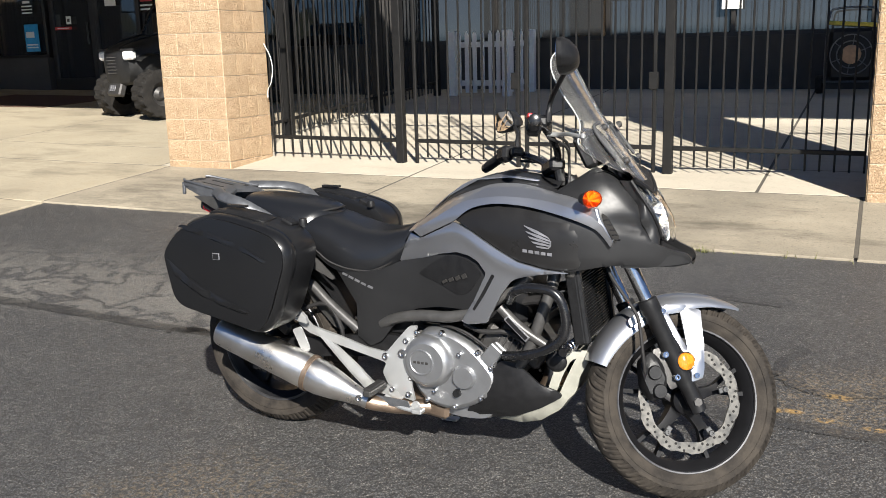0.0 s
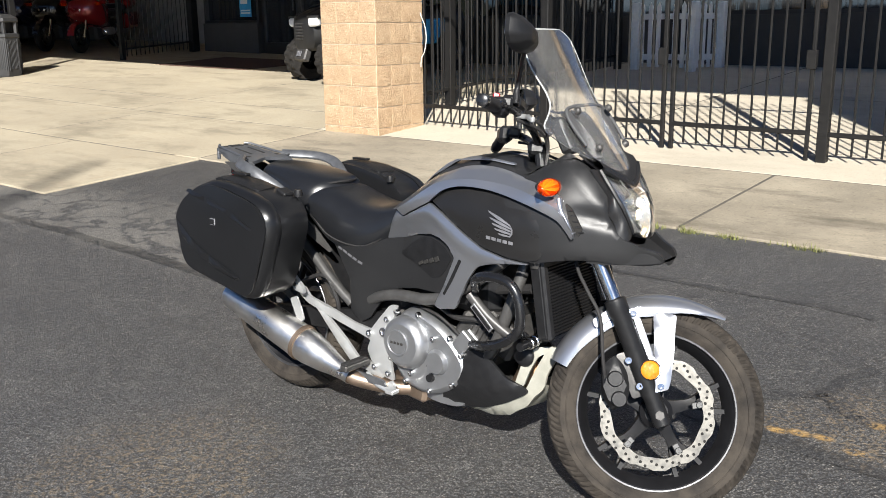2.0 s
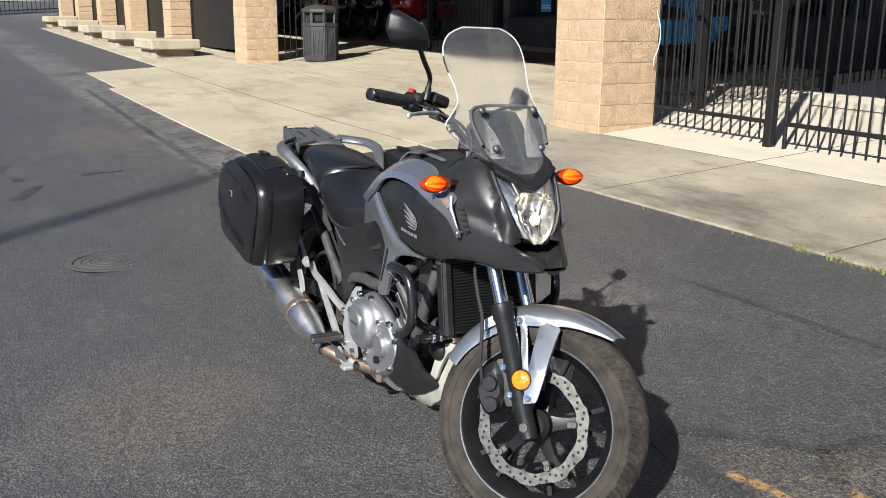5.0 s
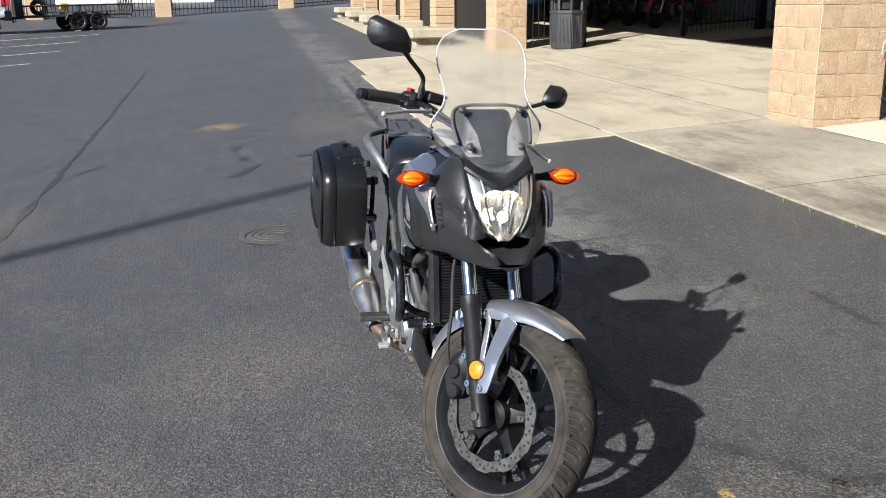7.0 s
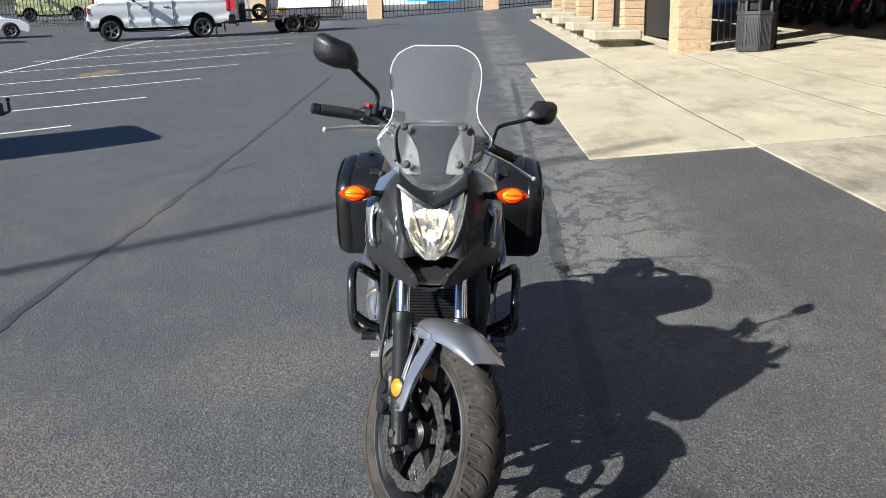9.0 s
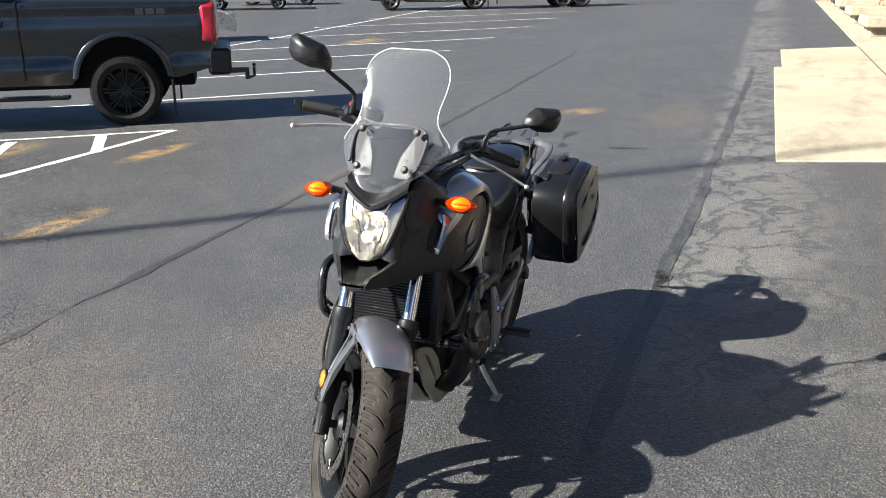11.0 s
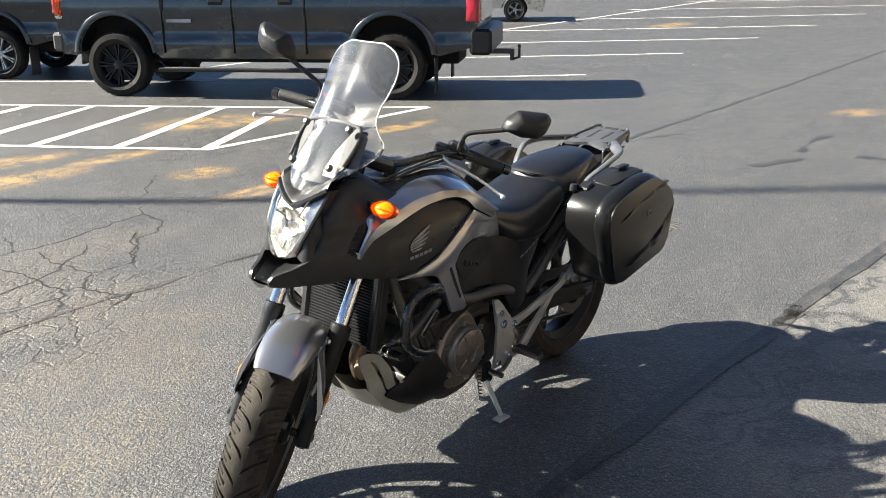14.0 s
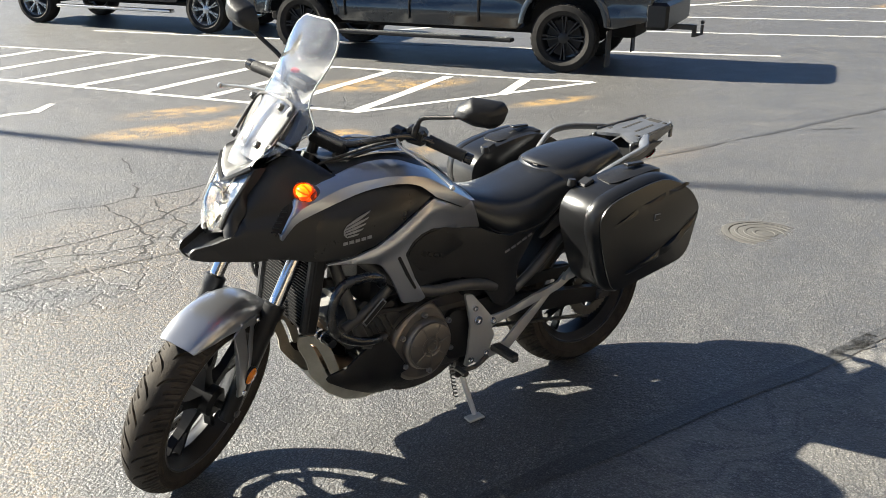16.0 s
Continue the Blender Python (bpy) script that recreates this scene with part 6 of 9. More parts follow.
part("bar_clamp", Shell().box((1.055, 0, 0.985), (0.05, 0.12, 0.04), bevel=0.01).tube([(1.06, -0.04, 0.99), (1.075, -0.04, 0.92)], 0.016, 10).tube([(1.06, 0.04, 0.99), (1.075, 0.04, 0.92)], 0.016, 10).moved(TB), M_BLACKPL, bars)
for sg in (-1, 1):
    a, b = Vector((0.936, sg * 0.245, 1.0555)), Vector((0.912, sg * 0.357, 1.042))
    n = 26
    grip = part("grip", Shell().tube([TB @ a.lerp(b, i / n) for i in range(n + 1)], [0.0165 + 0.0014 * (i % 2) for i in range(n + 1)], 16), M_RUBBER, bars, "ribbed black rubber grip")
    e = b + (b - a).normalized() * 0.026
    part("bar_end", Shell().tube([TB @ b, TB @ (b + (e - b) * 0.12), TB @ (b + (e - b) * 0.9), TB @ e], [0.012, 0.0165, 0.0165, 0.012], 16), M_BLACKTUBE, grip)
    c = a + (a - b).normalized() * 0.035
    sw = part("switch_housing", Shell().box(c, (0.044, 0.062, 0.050), Matrix.Rotation(sg * 0.23, 3, "Z"), bevel=0.012).box(c + Vector((0.02, 0, 0.012)), (0.03, 0.05, 0.03), bevel=0.008).moved(TB), M_BLACKPL, bars, "black switch housing")
    if sg < 0:
        part("kill_switch", Shell().box(c + Vector((-0.012, 0.0, 0.030)), (0.018, 0.022, 0.014), bevel=0.003).moved(TB), M_REDCAP, sw, "red engine stop switch")
        res = Shell().box(c + Vector((0.035, 0.055, 0.026)), (0.055, 0.075, 0.032), Matrix.Rotation(-0.2, 3, "Z"), bevel=0.010)
        part("brake_reservoir", res.moved(TB), M_BLACKPL, bars, "black brake fluid reservoir")
    else:
        part("clutch_perch", Shell().box(c + Vector((0.03, -0.045, 0.0)), (0.04, 0.04, 0.03), bevel=0.008).moved(TB), M_BLACKPL, bars)
    lv = curve([(0.995, sg * 0.175, 1.048), (1.020, sg * 0.20, 1.042), (1.024, sg * 0.25, 1.034), (1.026, sg * 0.31, 1.020), (1.032, sg * 0.36, 1.006), (1.040, sg * 0.385, 1.000)], 5, False)
    lever = part("lever", Shell().tube([TB @ p for p in lv], [0.008 - 0.0025 * i / (len(lv) - 1) for i in range(len(lv))], 10, flat=0.7), M_PLATE, bars, "silver hand lever")
    bm_ball = Vector((1.040, sg * 0.385, 1.000))
    part("lever_ball", Shell().lathe([(0, -0.008), (0.006, -0.006), (0.008, 0), (0.006, 0.006), (0, 0.008)], 12, TB @ Matrix.Translation(bm_ball)), M_PLATE, lever)
    stem = curve([(0.985, sg * 0.218, 1.072), (0.985, sg * 0.220, 1.105), (0.988, sg * 0.232, 1.135), (0.994, sg * 0.30, 1.168), (1.0, sg * 0.345, 1.190)], 5, False)
    mir = part("mirror", Shell().tube([TB @ p for p in stem], [0.0095 if i < 6 else 0.0068 for i in range(len(stem))], 10), M_BLACKPL, bars, "black rear-view mirror on a bent stem")
    # the head: a kite-shaped pod with flat facets, its glass towards the rider
    kite = rounded([(0.316, 1.184), (0.322, 1.212), (0.352, 1.246), (0.440, 1.256), (0.456, 1.240), (0.452, 1.200), (0.432, 1.178), (0.380, 1.172)], 0.008, 3)
    cy, cz = 0.392, 1.214
    rows = [[TB @ yawed(Vector((x, sg * (cy + (p.x - cy) * k + oy), cz + (p.y - cz) * k)), sg) for p in kite] for x, k, oy in ((0.982, 0.93, 0), (0.984, 1.0, 0), (0.996, 1.02, 0), (1.016, 0.86, -0.004), (1.034, 0.52, -0.010), (1.038, 0.30, -0.014))]
    pod = part("mirror_head", Shell().grid(rows, close_v=True, cap=True), M_BLACKPL, mir, "black mirror shell", smooth=32)
    part("mirror_glass", Shell().plate([(cy + (p.x - cy) * 0.9, cz + (p.y - cz) * 0.9) for p in kite], lambda y, z, d: TB @ yawed(Vector((0.980 + d, sg * y, z)), sg), 0.003, 0.03), M_MIRROR, pod, "mirror glass")
# cables from the bars to the headstock
for k, (sg, off) in enumerate(((-1, 0.0), (1, 0.0), (1, 0.014), (-1, 0.016))):
    pts = [TB @ Vector((0.99, sg * 0.19, 1.05 - off)), TB @ Vector((1.06, sg * 0.14, 1.035 - off)), TB @ Vector((1.085, sg * 0.08, 0.99 - off)), Vector((1.12, sg * 0.07, 0.93)), Vector((1.09, sg * 0.06, 0.86))]
    part("cable", Shell().tube(curve(pts, 6, False), 0.0045, 8), M_RUBBER, bars)

# -- seat --
def seat(x0, x1, prof, half, low, n=36, bow=0.0, ends=(0.25, 0.25)):
    """A padded seat: a softly crowned top with full shoulders over sides that tuck in below; bow pushes its front out in the middle."""
    rows = []
    for i in range(n + 1):
        t = i / n
        x = x0 + (x1 - x0) * t
        zt, w, zl = glide(x, prof), glide(x, half), glide(x, low)
        e = min(1.0, ends[0] + 9 * t, ends[1] + 9 * (1 - t)) ** 0.6
        ring = []
        for j in range(41):
            a = math.pi * j / 40
            c, s0 = math.cos(a), math.sin(a)
            y = math.copysign(abs(c) ** 0.50, c) * w * (0.90 + 0.10 * min(1.0, 3 * s0 ** 0.6))
            ring.append((x + bow * t * t * (1 - (y / max(w, 0.01)) ** 2), y, zl + (zt - zl) * (s0 ** 0.55) * e - 0.10 * y * y / max(w, 0.01)))
        rows.append(ring)
    return Shell().grid(rows, cap=True)


rider = seat(0.150, 0.628, ((0.150, 0.800), (0.20, 0.808), (0.26, 0.803), (0.32, 0.785), (0.40, 0.765), (0.48, 0.761), (0.56, 0.778), (0.628, 0.803)), ((0.150, 0.122), (0.24, 0.146), (0.36, 0.154), (0.46, 0.146), (0.56, 0.122), (0.628, 0.104)), ((0.150, 0.740), (0.24, 0.690), (0.31, 0.646), (0.40, 0.626), (0.48, 0.630), (0.55, 0.672), (0.60, 0.725), (0.628, 0.768)))
st = part("rider_seat", rider, M_SEAT, bike, "black vinyl rider's seat with ribbed sides", smooth=60)
pill = seat(-0.105, 0.215, ((-0.105, 0.858), (-0.03, 0.861), (0.06, 0.856), (0.13, 0.846), (0.18, 0.832), (0.215, 0.816)), ((-0.105, 0.086), (0.0, 0.112), (0.10, 0.134), (0.18, 0.139), (0.215, 0.130)), ((-0.105, 0.800), (0.0, 0.785), (0.12, 0.745), (0.20, 0.715), (0.215, 0.715)), bow=0.062, ends=(0.25, 0.62))
ps = part("pillion_seat", pill, M_SEAT, bike, "black vinyl pillion seat", smooth=60)
s = Shell()
for sg in (-1, 1):
    s.tube(curve([(0.155, sg * 0.116, 0.750), (0.24, sg * 0.136, 0.697), (0.31, sg * 0.143, 0.652), (0.40, sg * 0.142, 0.632), (0.48, sg * 0.134, 0.636), (0.55, sg * 0.112, 0.678), (0.60, sg * 0.10, 0.73)], 6, False), 0.004, 6)
part("seat_piping", s, M_RUBBER, st)
s = Shell()
s.tube(curve([(0.155 + 0.120 * (1 - (v / 5) ** 2), 0.127 * v / 5, 0.795 + 0.024 * (1 - (v / 5) ** 2)) for v in range(-5, 6)], 4, False), 0.0035, 6)
part("seat_seam", s, M_RUBBER, ps)

# -- tail, rails and carrier --
tailside = rounded([(-0.30, 0.845), (-0.16, 0.848), (-0.05, 0.805), (0.08, 0.757), (0.18, 0.708), (0.26, 0.655), (0.325, 0.598), (0.318, 0.590), (0.24, 0.625), (0.14, 0.680), (0.02, 0.728), (-0.10, 0.770), (-0.20, 0.805)], 0.01, 3)
both("tail_panel", Shell().plate(tailside, lambda x, z, d: Vector((x, -(0.085 + 0.05 * max(0, min(1, (x + 0.30) / 0.35)) - d + 0.012), z)), 0.012, 0.03), M_GREYTUBE, label="grey tail rail tapering under the seat")
for sg in (-1, 1):
    pts = curve([(-0.19, sg * 0.098, 0.868), (-0.145, sg * 0.135, 0.866), (-0.10, sg * 0.176, 0.862), (-0.055, sg * 0.193, 0.856), (-0.01, sg * 0.196, 0.846), (0.028, sg * 0.188, 0.828), (0.085, sg * 0.166, 0.793), (0.13, sg * 0.144, 0.750), (0.183, sg * 0.127, 0.700)], 6, False)
    part("grab_rail", Shell().tube(pts, [0.0205 - 0.006 * max(0, i / (len(pts) - 1) - 0.6) / 0.4 for i in range(len(pts))], 12, flat=0.5), M_RACK, bike, "grey cast passenger grab rail")
deck = lambda x, y, d: Vector((x, y, 0.8975 - (x + 0.365) * 0.155 - d))
rack = part("luggage_rack", Shell().plate(rounded([(-0.370, -0.066), (-0.370, 0.066), (-0.355, 0.076), (-0.20, 0.092), (-0.150, 0.104), (-0.135, 0.094), (-0.150, 0.050), (-0.175, 0.0), (-0.150, -0.050), (-0.135, -0.094), (-0.150, -0.104), (-0.20, -0.092), (-0.355, -0.076)], 0.008, 3), deck, 0.016, 0.03), M_RACK, bike, "grey tapered luggage rack plate with slots")
for sg in (-1, 1):
    part("rack_rim", Shell().tube([deck(x, sg * y, -0.002) for x, y in ((-0.366, 0.060), (-0.35, 0.075), (-0.20, 0.090), (-0.152, 0.101))], 0.005, 8), M_RACK, rack)
# slots are black blocks level with the deck, coloured as their shade
s = Shell()
for x, y, lx, ly in ((-0.345, 0.0, 0.026, 0.060), (-0.345, 0.048, 0.016, 0.016), (-0.345, -0.048, 0.016, 0.016), (-0.26, 0.030, 0.10, 0.012), (-0.26, -0.030, 0.10, 0.012), (-0.185, 0.068, 0.016, 0.016), (-0.185, -0.068, 0.016, 0.016)):
    s.box(deck(x, y, 0.002), (lx, ly, 0.006), Matrix.Rotation(0.154, 3, "Y"), bevel=0.002)
pieces_of("rack_slot_shade", s, M_CRACK_AND_SHADE, rack)
s = Shell()
for sg in (-1, 1):
    s.box((-0.362, sg * 0.068, 0.868), (0.012, 0.012, 0.045), bevel=0.003)
    s.plate(rounded([(-0.368, 0.890), (-0.355, 0.872), (-0.27, 0.840), (-0.17, 0.790), (-0.13, 0.800), (-0.12, 0.850), (-0.16, 0.862)], 0.008, 3), lambda x, z, d: Vector((x, sg * (0.072 + 0.026 * max(0.0, min(1.0, (x + 0.36) / 0.2)) - d), z)), 0.006, 0.03)
pieces_of("rack_side", s, M_RACK, rack)
part("tail_light", Shell().grid([[(-0.24 - 0.055 * math.cos(t) + 0.03 * abs(v), 0.085 * v, 0.805 + 0.022 * math.sin(t)) for v in (-1, -0.6, 0, 0.6, 1)] for t in [-1.2 + 2.4 * i / 8 for i in range(9)]]), M_REDLENS, bike, "red tail light under the rack", smooth=50)
part("tail_tray", Shell().box((-0.14, 0, 0.778), (0.30, 0.16, 0.04), Matrix.Rotation(0.25, 3, "Y"), bevel=0.012), M_BLACKPL, bike)
# rear mudguard and plate carrier
part("rear_mudguard", Shell().grid([[(x, w * v, z - 0.02 * v * v) for v in (-1, -0.5, 0, 0.5, 1)] for x, w, z in ((0.18, 0.085, 0.66), (0.05, 0.09, 0.71), (-0.10, 0.09, 0.735), (-0.24, 0.085, 0.74), (-0.33, 0.075, 0.66), (-0.37, 0.07, 0.57))]), M_BLACKPL, bike, smooth=50)

# -- side cases --
def side_case(sg):
    yi = 0.235
    out = rounded([(-0.190, 0.700), (-0.150, 0.545), (-0.115, 0.515), (0.195, 0.452), (0.235, 0.470), (0.268, 0.53), (0.325, 0.690), (0.322, 0.745), (0.285, 0.785), (0.215, 0.808), (0.10, 0.832), (0.02, 0.838), (-0.06, 0.812), (-0.135, 0.765)], 0.030, 5)
    c = Vector((0.075, 0.655))
    ring = lambda k, y: [(c.x + (p.x - c.x) * k, sg * y, c.y + (p.y - c.y) * k) for p in out]
    s = Shell().grid([ring(0.90, yi), ring(0.985, yi + 0.006), ring(1.0, yi + 0.03), ring(1.0, 0.345), ring(0.992, 0.352), ring(0.992, 0.356)], close_v=True, cap=True)
    case = part("side_case", s, M_PANNIER, bike, "black hard side case with a moulded lid")
    lid = Shell().grid([ring(0.995, 0.3575), ring(1.004, 0.362), ring(1.0, 0.378), ring(0.975, 0.396), ring(0.93, 0.406)], close_v=True)
    bulge = lambda x, z, d: Vector((x, sg * (0.406 + 0.024 * (1 - ((x - c.x) / 0.27) ** 2) * (1 - ((z - c.y) / 0.21) ** 2) - d), z))
    inner = [(c.x + (p.x - c.x) * 0.93, c.y + (p.y - c.y) * 0.93) for p in out]
    lid.plate(inner, bulge, 0.006, 0.03, edge=0.0)
    ld = part("case_lid", lid, M_PANNIER, case, "black case lid with two sweeping ribs", smooth=40)
    r = Shell()
    r.plate(rounded([(-0.168, 0.690), (-0.10, 0.615), (0.03, 0.560), (0.17, 0.520), (0.185, 0.530), (0.03, 0.588), (-0.08, 0.640)], 0.008, 3), lambda x, z, d: bulge(x, z, d - 0.009), 0.013, 0.02, edge=0.6)
    r.plate(rounded([(-0.10, 0.792), (0.02, 0.765), (0.14, 0.735), (0.25, 0.690), (0.262, 0.698), (0.15, 0.752), (0.02, 0.785), (-0.08, 0.80)], 0.006, 3), lambda x, z, d: bulge(x, z, d - 0.006), 0.011, 0.02, edge=0.6)
    part("lid_rib", r, M_PANNIER, ld, smooth=40)
    badge = part("badge", Shell().box((0.065, sg * 0.4300, 0.706), (0.026, 0.004, 0.022), bevel=0.002), M_PRINT, ld, "small metal badge")
    part("badge_face", Shell().box((0.065, sg * 0.4325, 0.706), (0.021, 0.002, 0.017), bevel=0.001), M_BLACKPL, badge)
    part("top_cover", Shell().plate(rounded([(-0.02, 0.26), (0.19, 0.26), (0.20, 0.34), (0.17, 0.352), (0.0, 0.352), (-0.03, 0.34)], 0.012, 3), lambda x, y, d: Vector((x, sg * y, lerp(x, ((-0.06, 0.832), (0.02, 0.846), (0.10, 0.840), (0.215, 0.816))) - d)), 0.014, 0.03), M_BLACKPL, case, "textured top cover of the case")
    h = Shell().box((0.06, sg * 0.300, 0.852), (0.075, 0.022, 0.008), bevel=0.003)
    part("case_handle", h, M_BLACKPL, case)
    part("case_latch", Shell().box((0.235, sg * 0.262, 0.800), (0.045, 0.045, 0.022), Matrix.Rotation(0.4, 3, "Y"), bevel=0.006).lathe([(0, 0.012), (0.012, 0.012), (0.015, 0.0), (0.015, -0.01)], 16, Matrix.Translation((0.27, sg * 0.235, 0.80))), M_BLACKPL, case, "case latch and lock knob")
    m = Shell().box((0.10, sg * 0.205, 0.72), (0.22, 0.05, 0.03), bevel=0.006).box((0.10, sg * 0.205, 0.56), (0.12, 0.05, 0.03), bevel=0.006)
    m.tube([(0.21, sg * 0.20, 0.74), (0.19, sg * 0.205, 0.60), (0.10, sg * 0.205, 0.53)], 0.009, 8)
    part("case_mount", m, M_BLACKTUBE, case)
    case.location.y = -0.020 if sg > 0 else 0.0


for sg in (-1, 1):
    side_case(sg)


# -- frame, engine and running gear --
for sg in (-1, 1):
    part("seat_tube", Shell().tube(curve([(0.10, sg * 0.115, 0.640), (0.20, sg * 0.122, 0.578), (0.30, sg * 0.125, 0.495), (0.40, sg * 0.12, 0.42)], 5, False), 0.0165, 12), M_GREYTUBE, bike, "grey tubular subframe stay")
    part("frame_tube", Shell().tube(curve([(0.50, sg * 0.13, 0.455), (0.57, sg * 0.150, 0.485), (0.66, sg * 0.160, 0.505), (0.80, sg * 0.165, 0.520), (0.95, sg * 0.15, 0.60), (1.08, sg * 0.10, 0.72)], 5, False), 0.0185, 12), M_GREYTUBE, bike, "grey frame tube above the engine")
    part("down_tube", Shell().tube(curve([(1.10, sg * 0.085, 0.74), (1.09, sg * 0.12, 0.64), (1.055, sg * 0.14, 0.52), (1.02, sg * 0.145, 0.42), (0.98, sg * 0.14, 0.36)], 5, False), 0.0185, 12), M_GREYTUBE, bike, "grey front frame tube")
    part("brace_tube", Shell().tube(curve([(0.935, sg * 0.165, 0.56), (1.0, sg * 0.16, 0.50), (1.075, sg * 0.145, 0.45)], 4, False), 0.016, 12), M_GREYTUBE, bike)

# crankcase, cylinders and covers
eng = part("engine", Shell().box((0.76, 0, 0.30), (0.34, 0.26, 0.24), bevel=0.04).box((0.67, 0, 0.36), (0.22, 0.22, 0.18), bevel=0.03), M_ENGBLK, bike, "liquid-cooled engine with pale alloy covers")
cyl = Shell()
for k in range(2):
    cyl.box((0.93 + 0.055 * k, 0, 0.405 + 0.03 * k), (0.11, 0.25 - 0.02 * k, 0.17), Matrix.Rotation(radians(-62), 3, "Y"), bevel=0.012)
part("cylinder_block", cyl, M_CASTDARK, eng, "dark forward-leaning cylinder block")
s = Shell()
for k in range(5):
    s.box((0.885 + 0.032 * k, 0, 0.385 + 0.017 * k), (0.006, 0.262, 0.15), Matrix.Rotation(radians(28), 3, "Y"), bevel=0.002)
pieces_of("cylinder_rib", s, M_CASTDARK, eng)


def casing(outline, y0, y1, sg, mat, name, label="", steps_in=((1, 0.0), (0.985, 0.5), (0.94, 0.85), (0.86, 1.0))):
    """A domed engine casing over an outline in (x, z)."""
    c = Vector((sum(p[0] for p in outline) / len(outline), sum(p[1] for p in outline) / len(outline)))
    rows = []
    for k, t in steps_in:
        y = y0 + (y1 - y0) * t
        rows.append([(c.x + (p[0] - c.x) * k, sg * y, c.y + (p[1] - c.y) * k) for p in outline])
    s = Shell().grid(rows, close_v=True)
    k = steps_in[-1][0]
    s.add(rows[-1], [tuple(range(len(rows[-1])))])
    return part(name, s, mat, eng, label, smooth=38)


def disc_outline(cx, cz, r, n=40):
    return [(cx + r * math.cos(2 * math.pi * k / n), cz + r * math.sin(2 * math.pi * k / n)) for k in range(n)]


# right side
o = [(p.x, p.y) for p in curve([(0.625, 0.40), (0.66, 0.455), (0.72, 0.468), (0.80, 0.445), (0.87, 0.395), (0.925, 0.33), (0.915, 0.275), (0.85, 0.225), (0.76, 0.195), (0.67, 0.215), (0.625, 0.27), (0.61, 0.34)], 6)]
casing(o, 0.12, 0.165, -1, M_CAST, "clutch_casing", "pale cast clutch casing")
cc = casing(disc_outline(0.688, 0.358, 0.088), 0.150, 0.200, -1, M_CAST, "clutch_cover", "round pale cast clutch cover", ((1, 0.0), (1.0, 0.35), (0.93, 0.75), (0.80, 0.95), (0.74, 1.0)))
part("cover_emblem", Shell().lathe([(0.0, 0.003), (0.036, 0.003), (0.038, 0.0045), (0.042, 0.0045), (0.044, -0.002)], 36, align((0.676, -0.200, 0.360), (0.676, -0.3, 0.360))), M_CAST, cc, "raised round disc on the cover")
s = Shell()
for k in range(4):
    s.box((0.655 + 0.014 * k, -0.2040, 0.360), (0.010, 0.002, 0.008), bevel=0.0005)
pieces_of("cover_bar", s, M_CASTDARK, cc)
casing(disc_outline(0.812, 0.318, 0.043, 28), 0.150, 0.180, -1, M_CAST, "water_pump", "small round pale cover", ((1, 0.0), (0.95, 0.6), (0.8, 1.0)))
s = Shell()
for k in range(7):
    a = 2 * math.pi * k / 7 + 0.3
    bolt(s, (0.700 + 0.103 * math.cos(a), -0.166, 0.362 + 0.103 * math.sin(a)), (0, -1, 0), 0.009, 0.012)
for x, z in ((0.86, 0.405), (0.905, 0.36), (0.87, 0.255), (0.78, 0.215), (0.68, 0.225)):
    bolt(s, (x, -0.160, z), (0, -1, 0), 0.009, 0.012)
pieces_of("casing_bolt", s, M_CHROME, eng)
part("oil_filler", Shell().lathe([(0, 0.014), (0.012, 0.014), (0.014, 0.0)], 12, align((0.788, -0.165, 0.262), (0.788, -0.3, 0.262))), M_BLACKPL, eng)
s = Shell()
for y in (-0.152, -0.13):
    s.box((0.892 + 0.02 * (y + 0.152) * 10, y, 0.385), (0.05, 0.016, 0.10), Matrix.Rotation(radians(38), 3, "Y"), bevel=0.005)
part("casing_flange", s, M_CAST, eng)
# sump
o = [(p.x, p.y) for p in curve([(0.62, 0.23), (0.70, 0.175), (0.80, 0.158), (0.90, 0.175), (0.93, 0.25), (0.80, 0.28), (0.68, 0.27)], 5)]
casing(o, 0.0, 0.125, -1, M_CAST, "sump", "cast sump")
# left half of the same sump in a darker alloy tone
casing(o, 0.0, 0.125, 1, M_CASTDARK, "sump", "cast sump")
# left side: the covers are the same aluminium, coloured as in shade
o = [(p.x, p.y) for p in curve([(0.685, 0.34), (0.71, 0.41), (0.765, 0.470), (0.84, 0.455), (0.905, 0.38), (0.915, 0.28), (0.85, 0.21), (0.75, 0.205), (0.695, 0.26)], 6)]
casing(o, 0.12, 0.155, 1, M_CAST_SHADED, "generator_casing", "cast aluminium generator casing coloured as if in shade")
gc = casing(disc_outline(0.785, 0.335, 0.088), 0.145, 0.188, 1, M_CAST_SHADED, "generator_cover", "round aluminium generator cover with radial ridges, coloured as if shaded", ((1, 0.0), (1.0, 0.40), (0.97, 0.62), (0.90, 0.78), (0.885, 0.78), (0.86, 0.92), (0.74, 1.0), (0.40, 1.03), (0.36, 0.97)))
part("inspection_cap", Shell().lathe([(0.0, 0.006), (0.012, 0.006), (0.014, 0.010), (0.020, 0.010), (0.022, 0.0)], 24, align((0.785, 0.188, 0.335), (0.785, 0.4, 0.335))), M_CAST_SHADED, gc)
s = Shell()
for k in range(7):
    a = 2 * math.pi * k / 7 + 0.2
    s.box((0.785 + 0.050 * math.cos(a), 0.1885, 0.335 + 0.050 * math.sin(a)), (0.046, 0.005, 0.0045), Matrix.Rotation(-a, 3, "Y"), bevel=0.0012)
pieces_of("cover_ridge", s, M_CAST_SHADED, gc)
s = Shell()
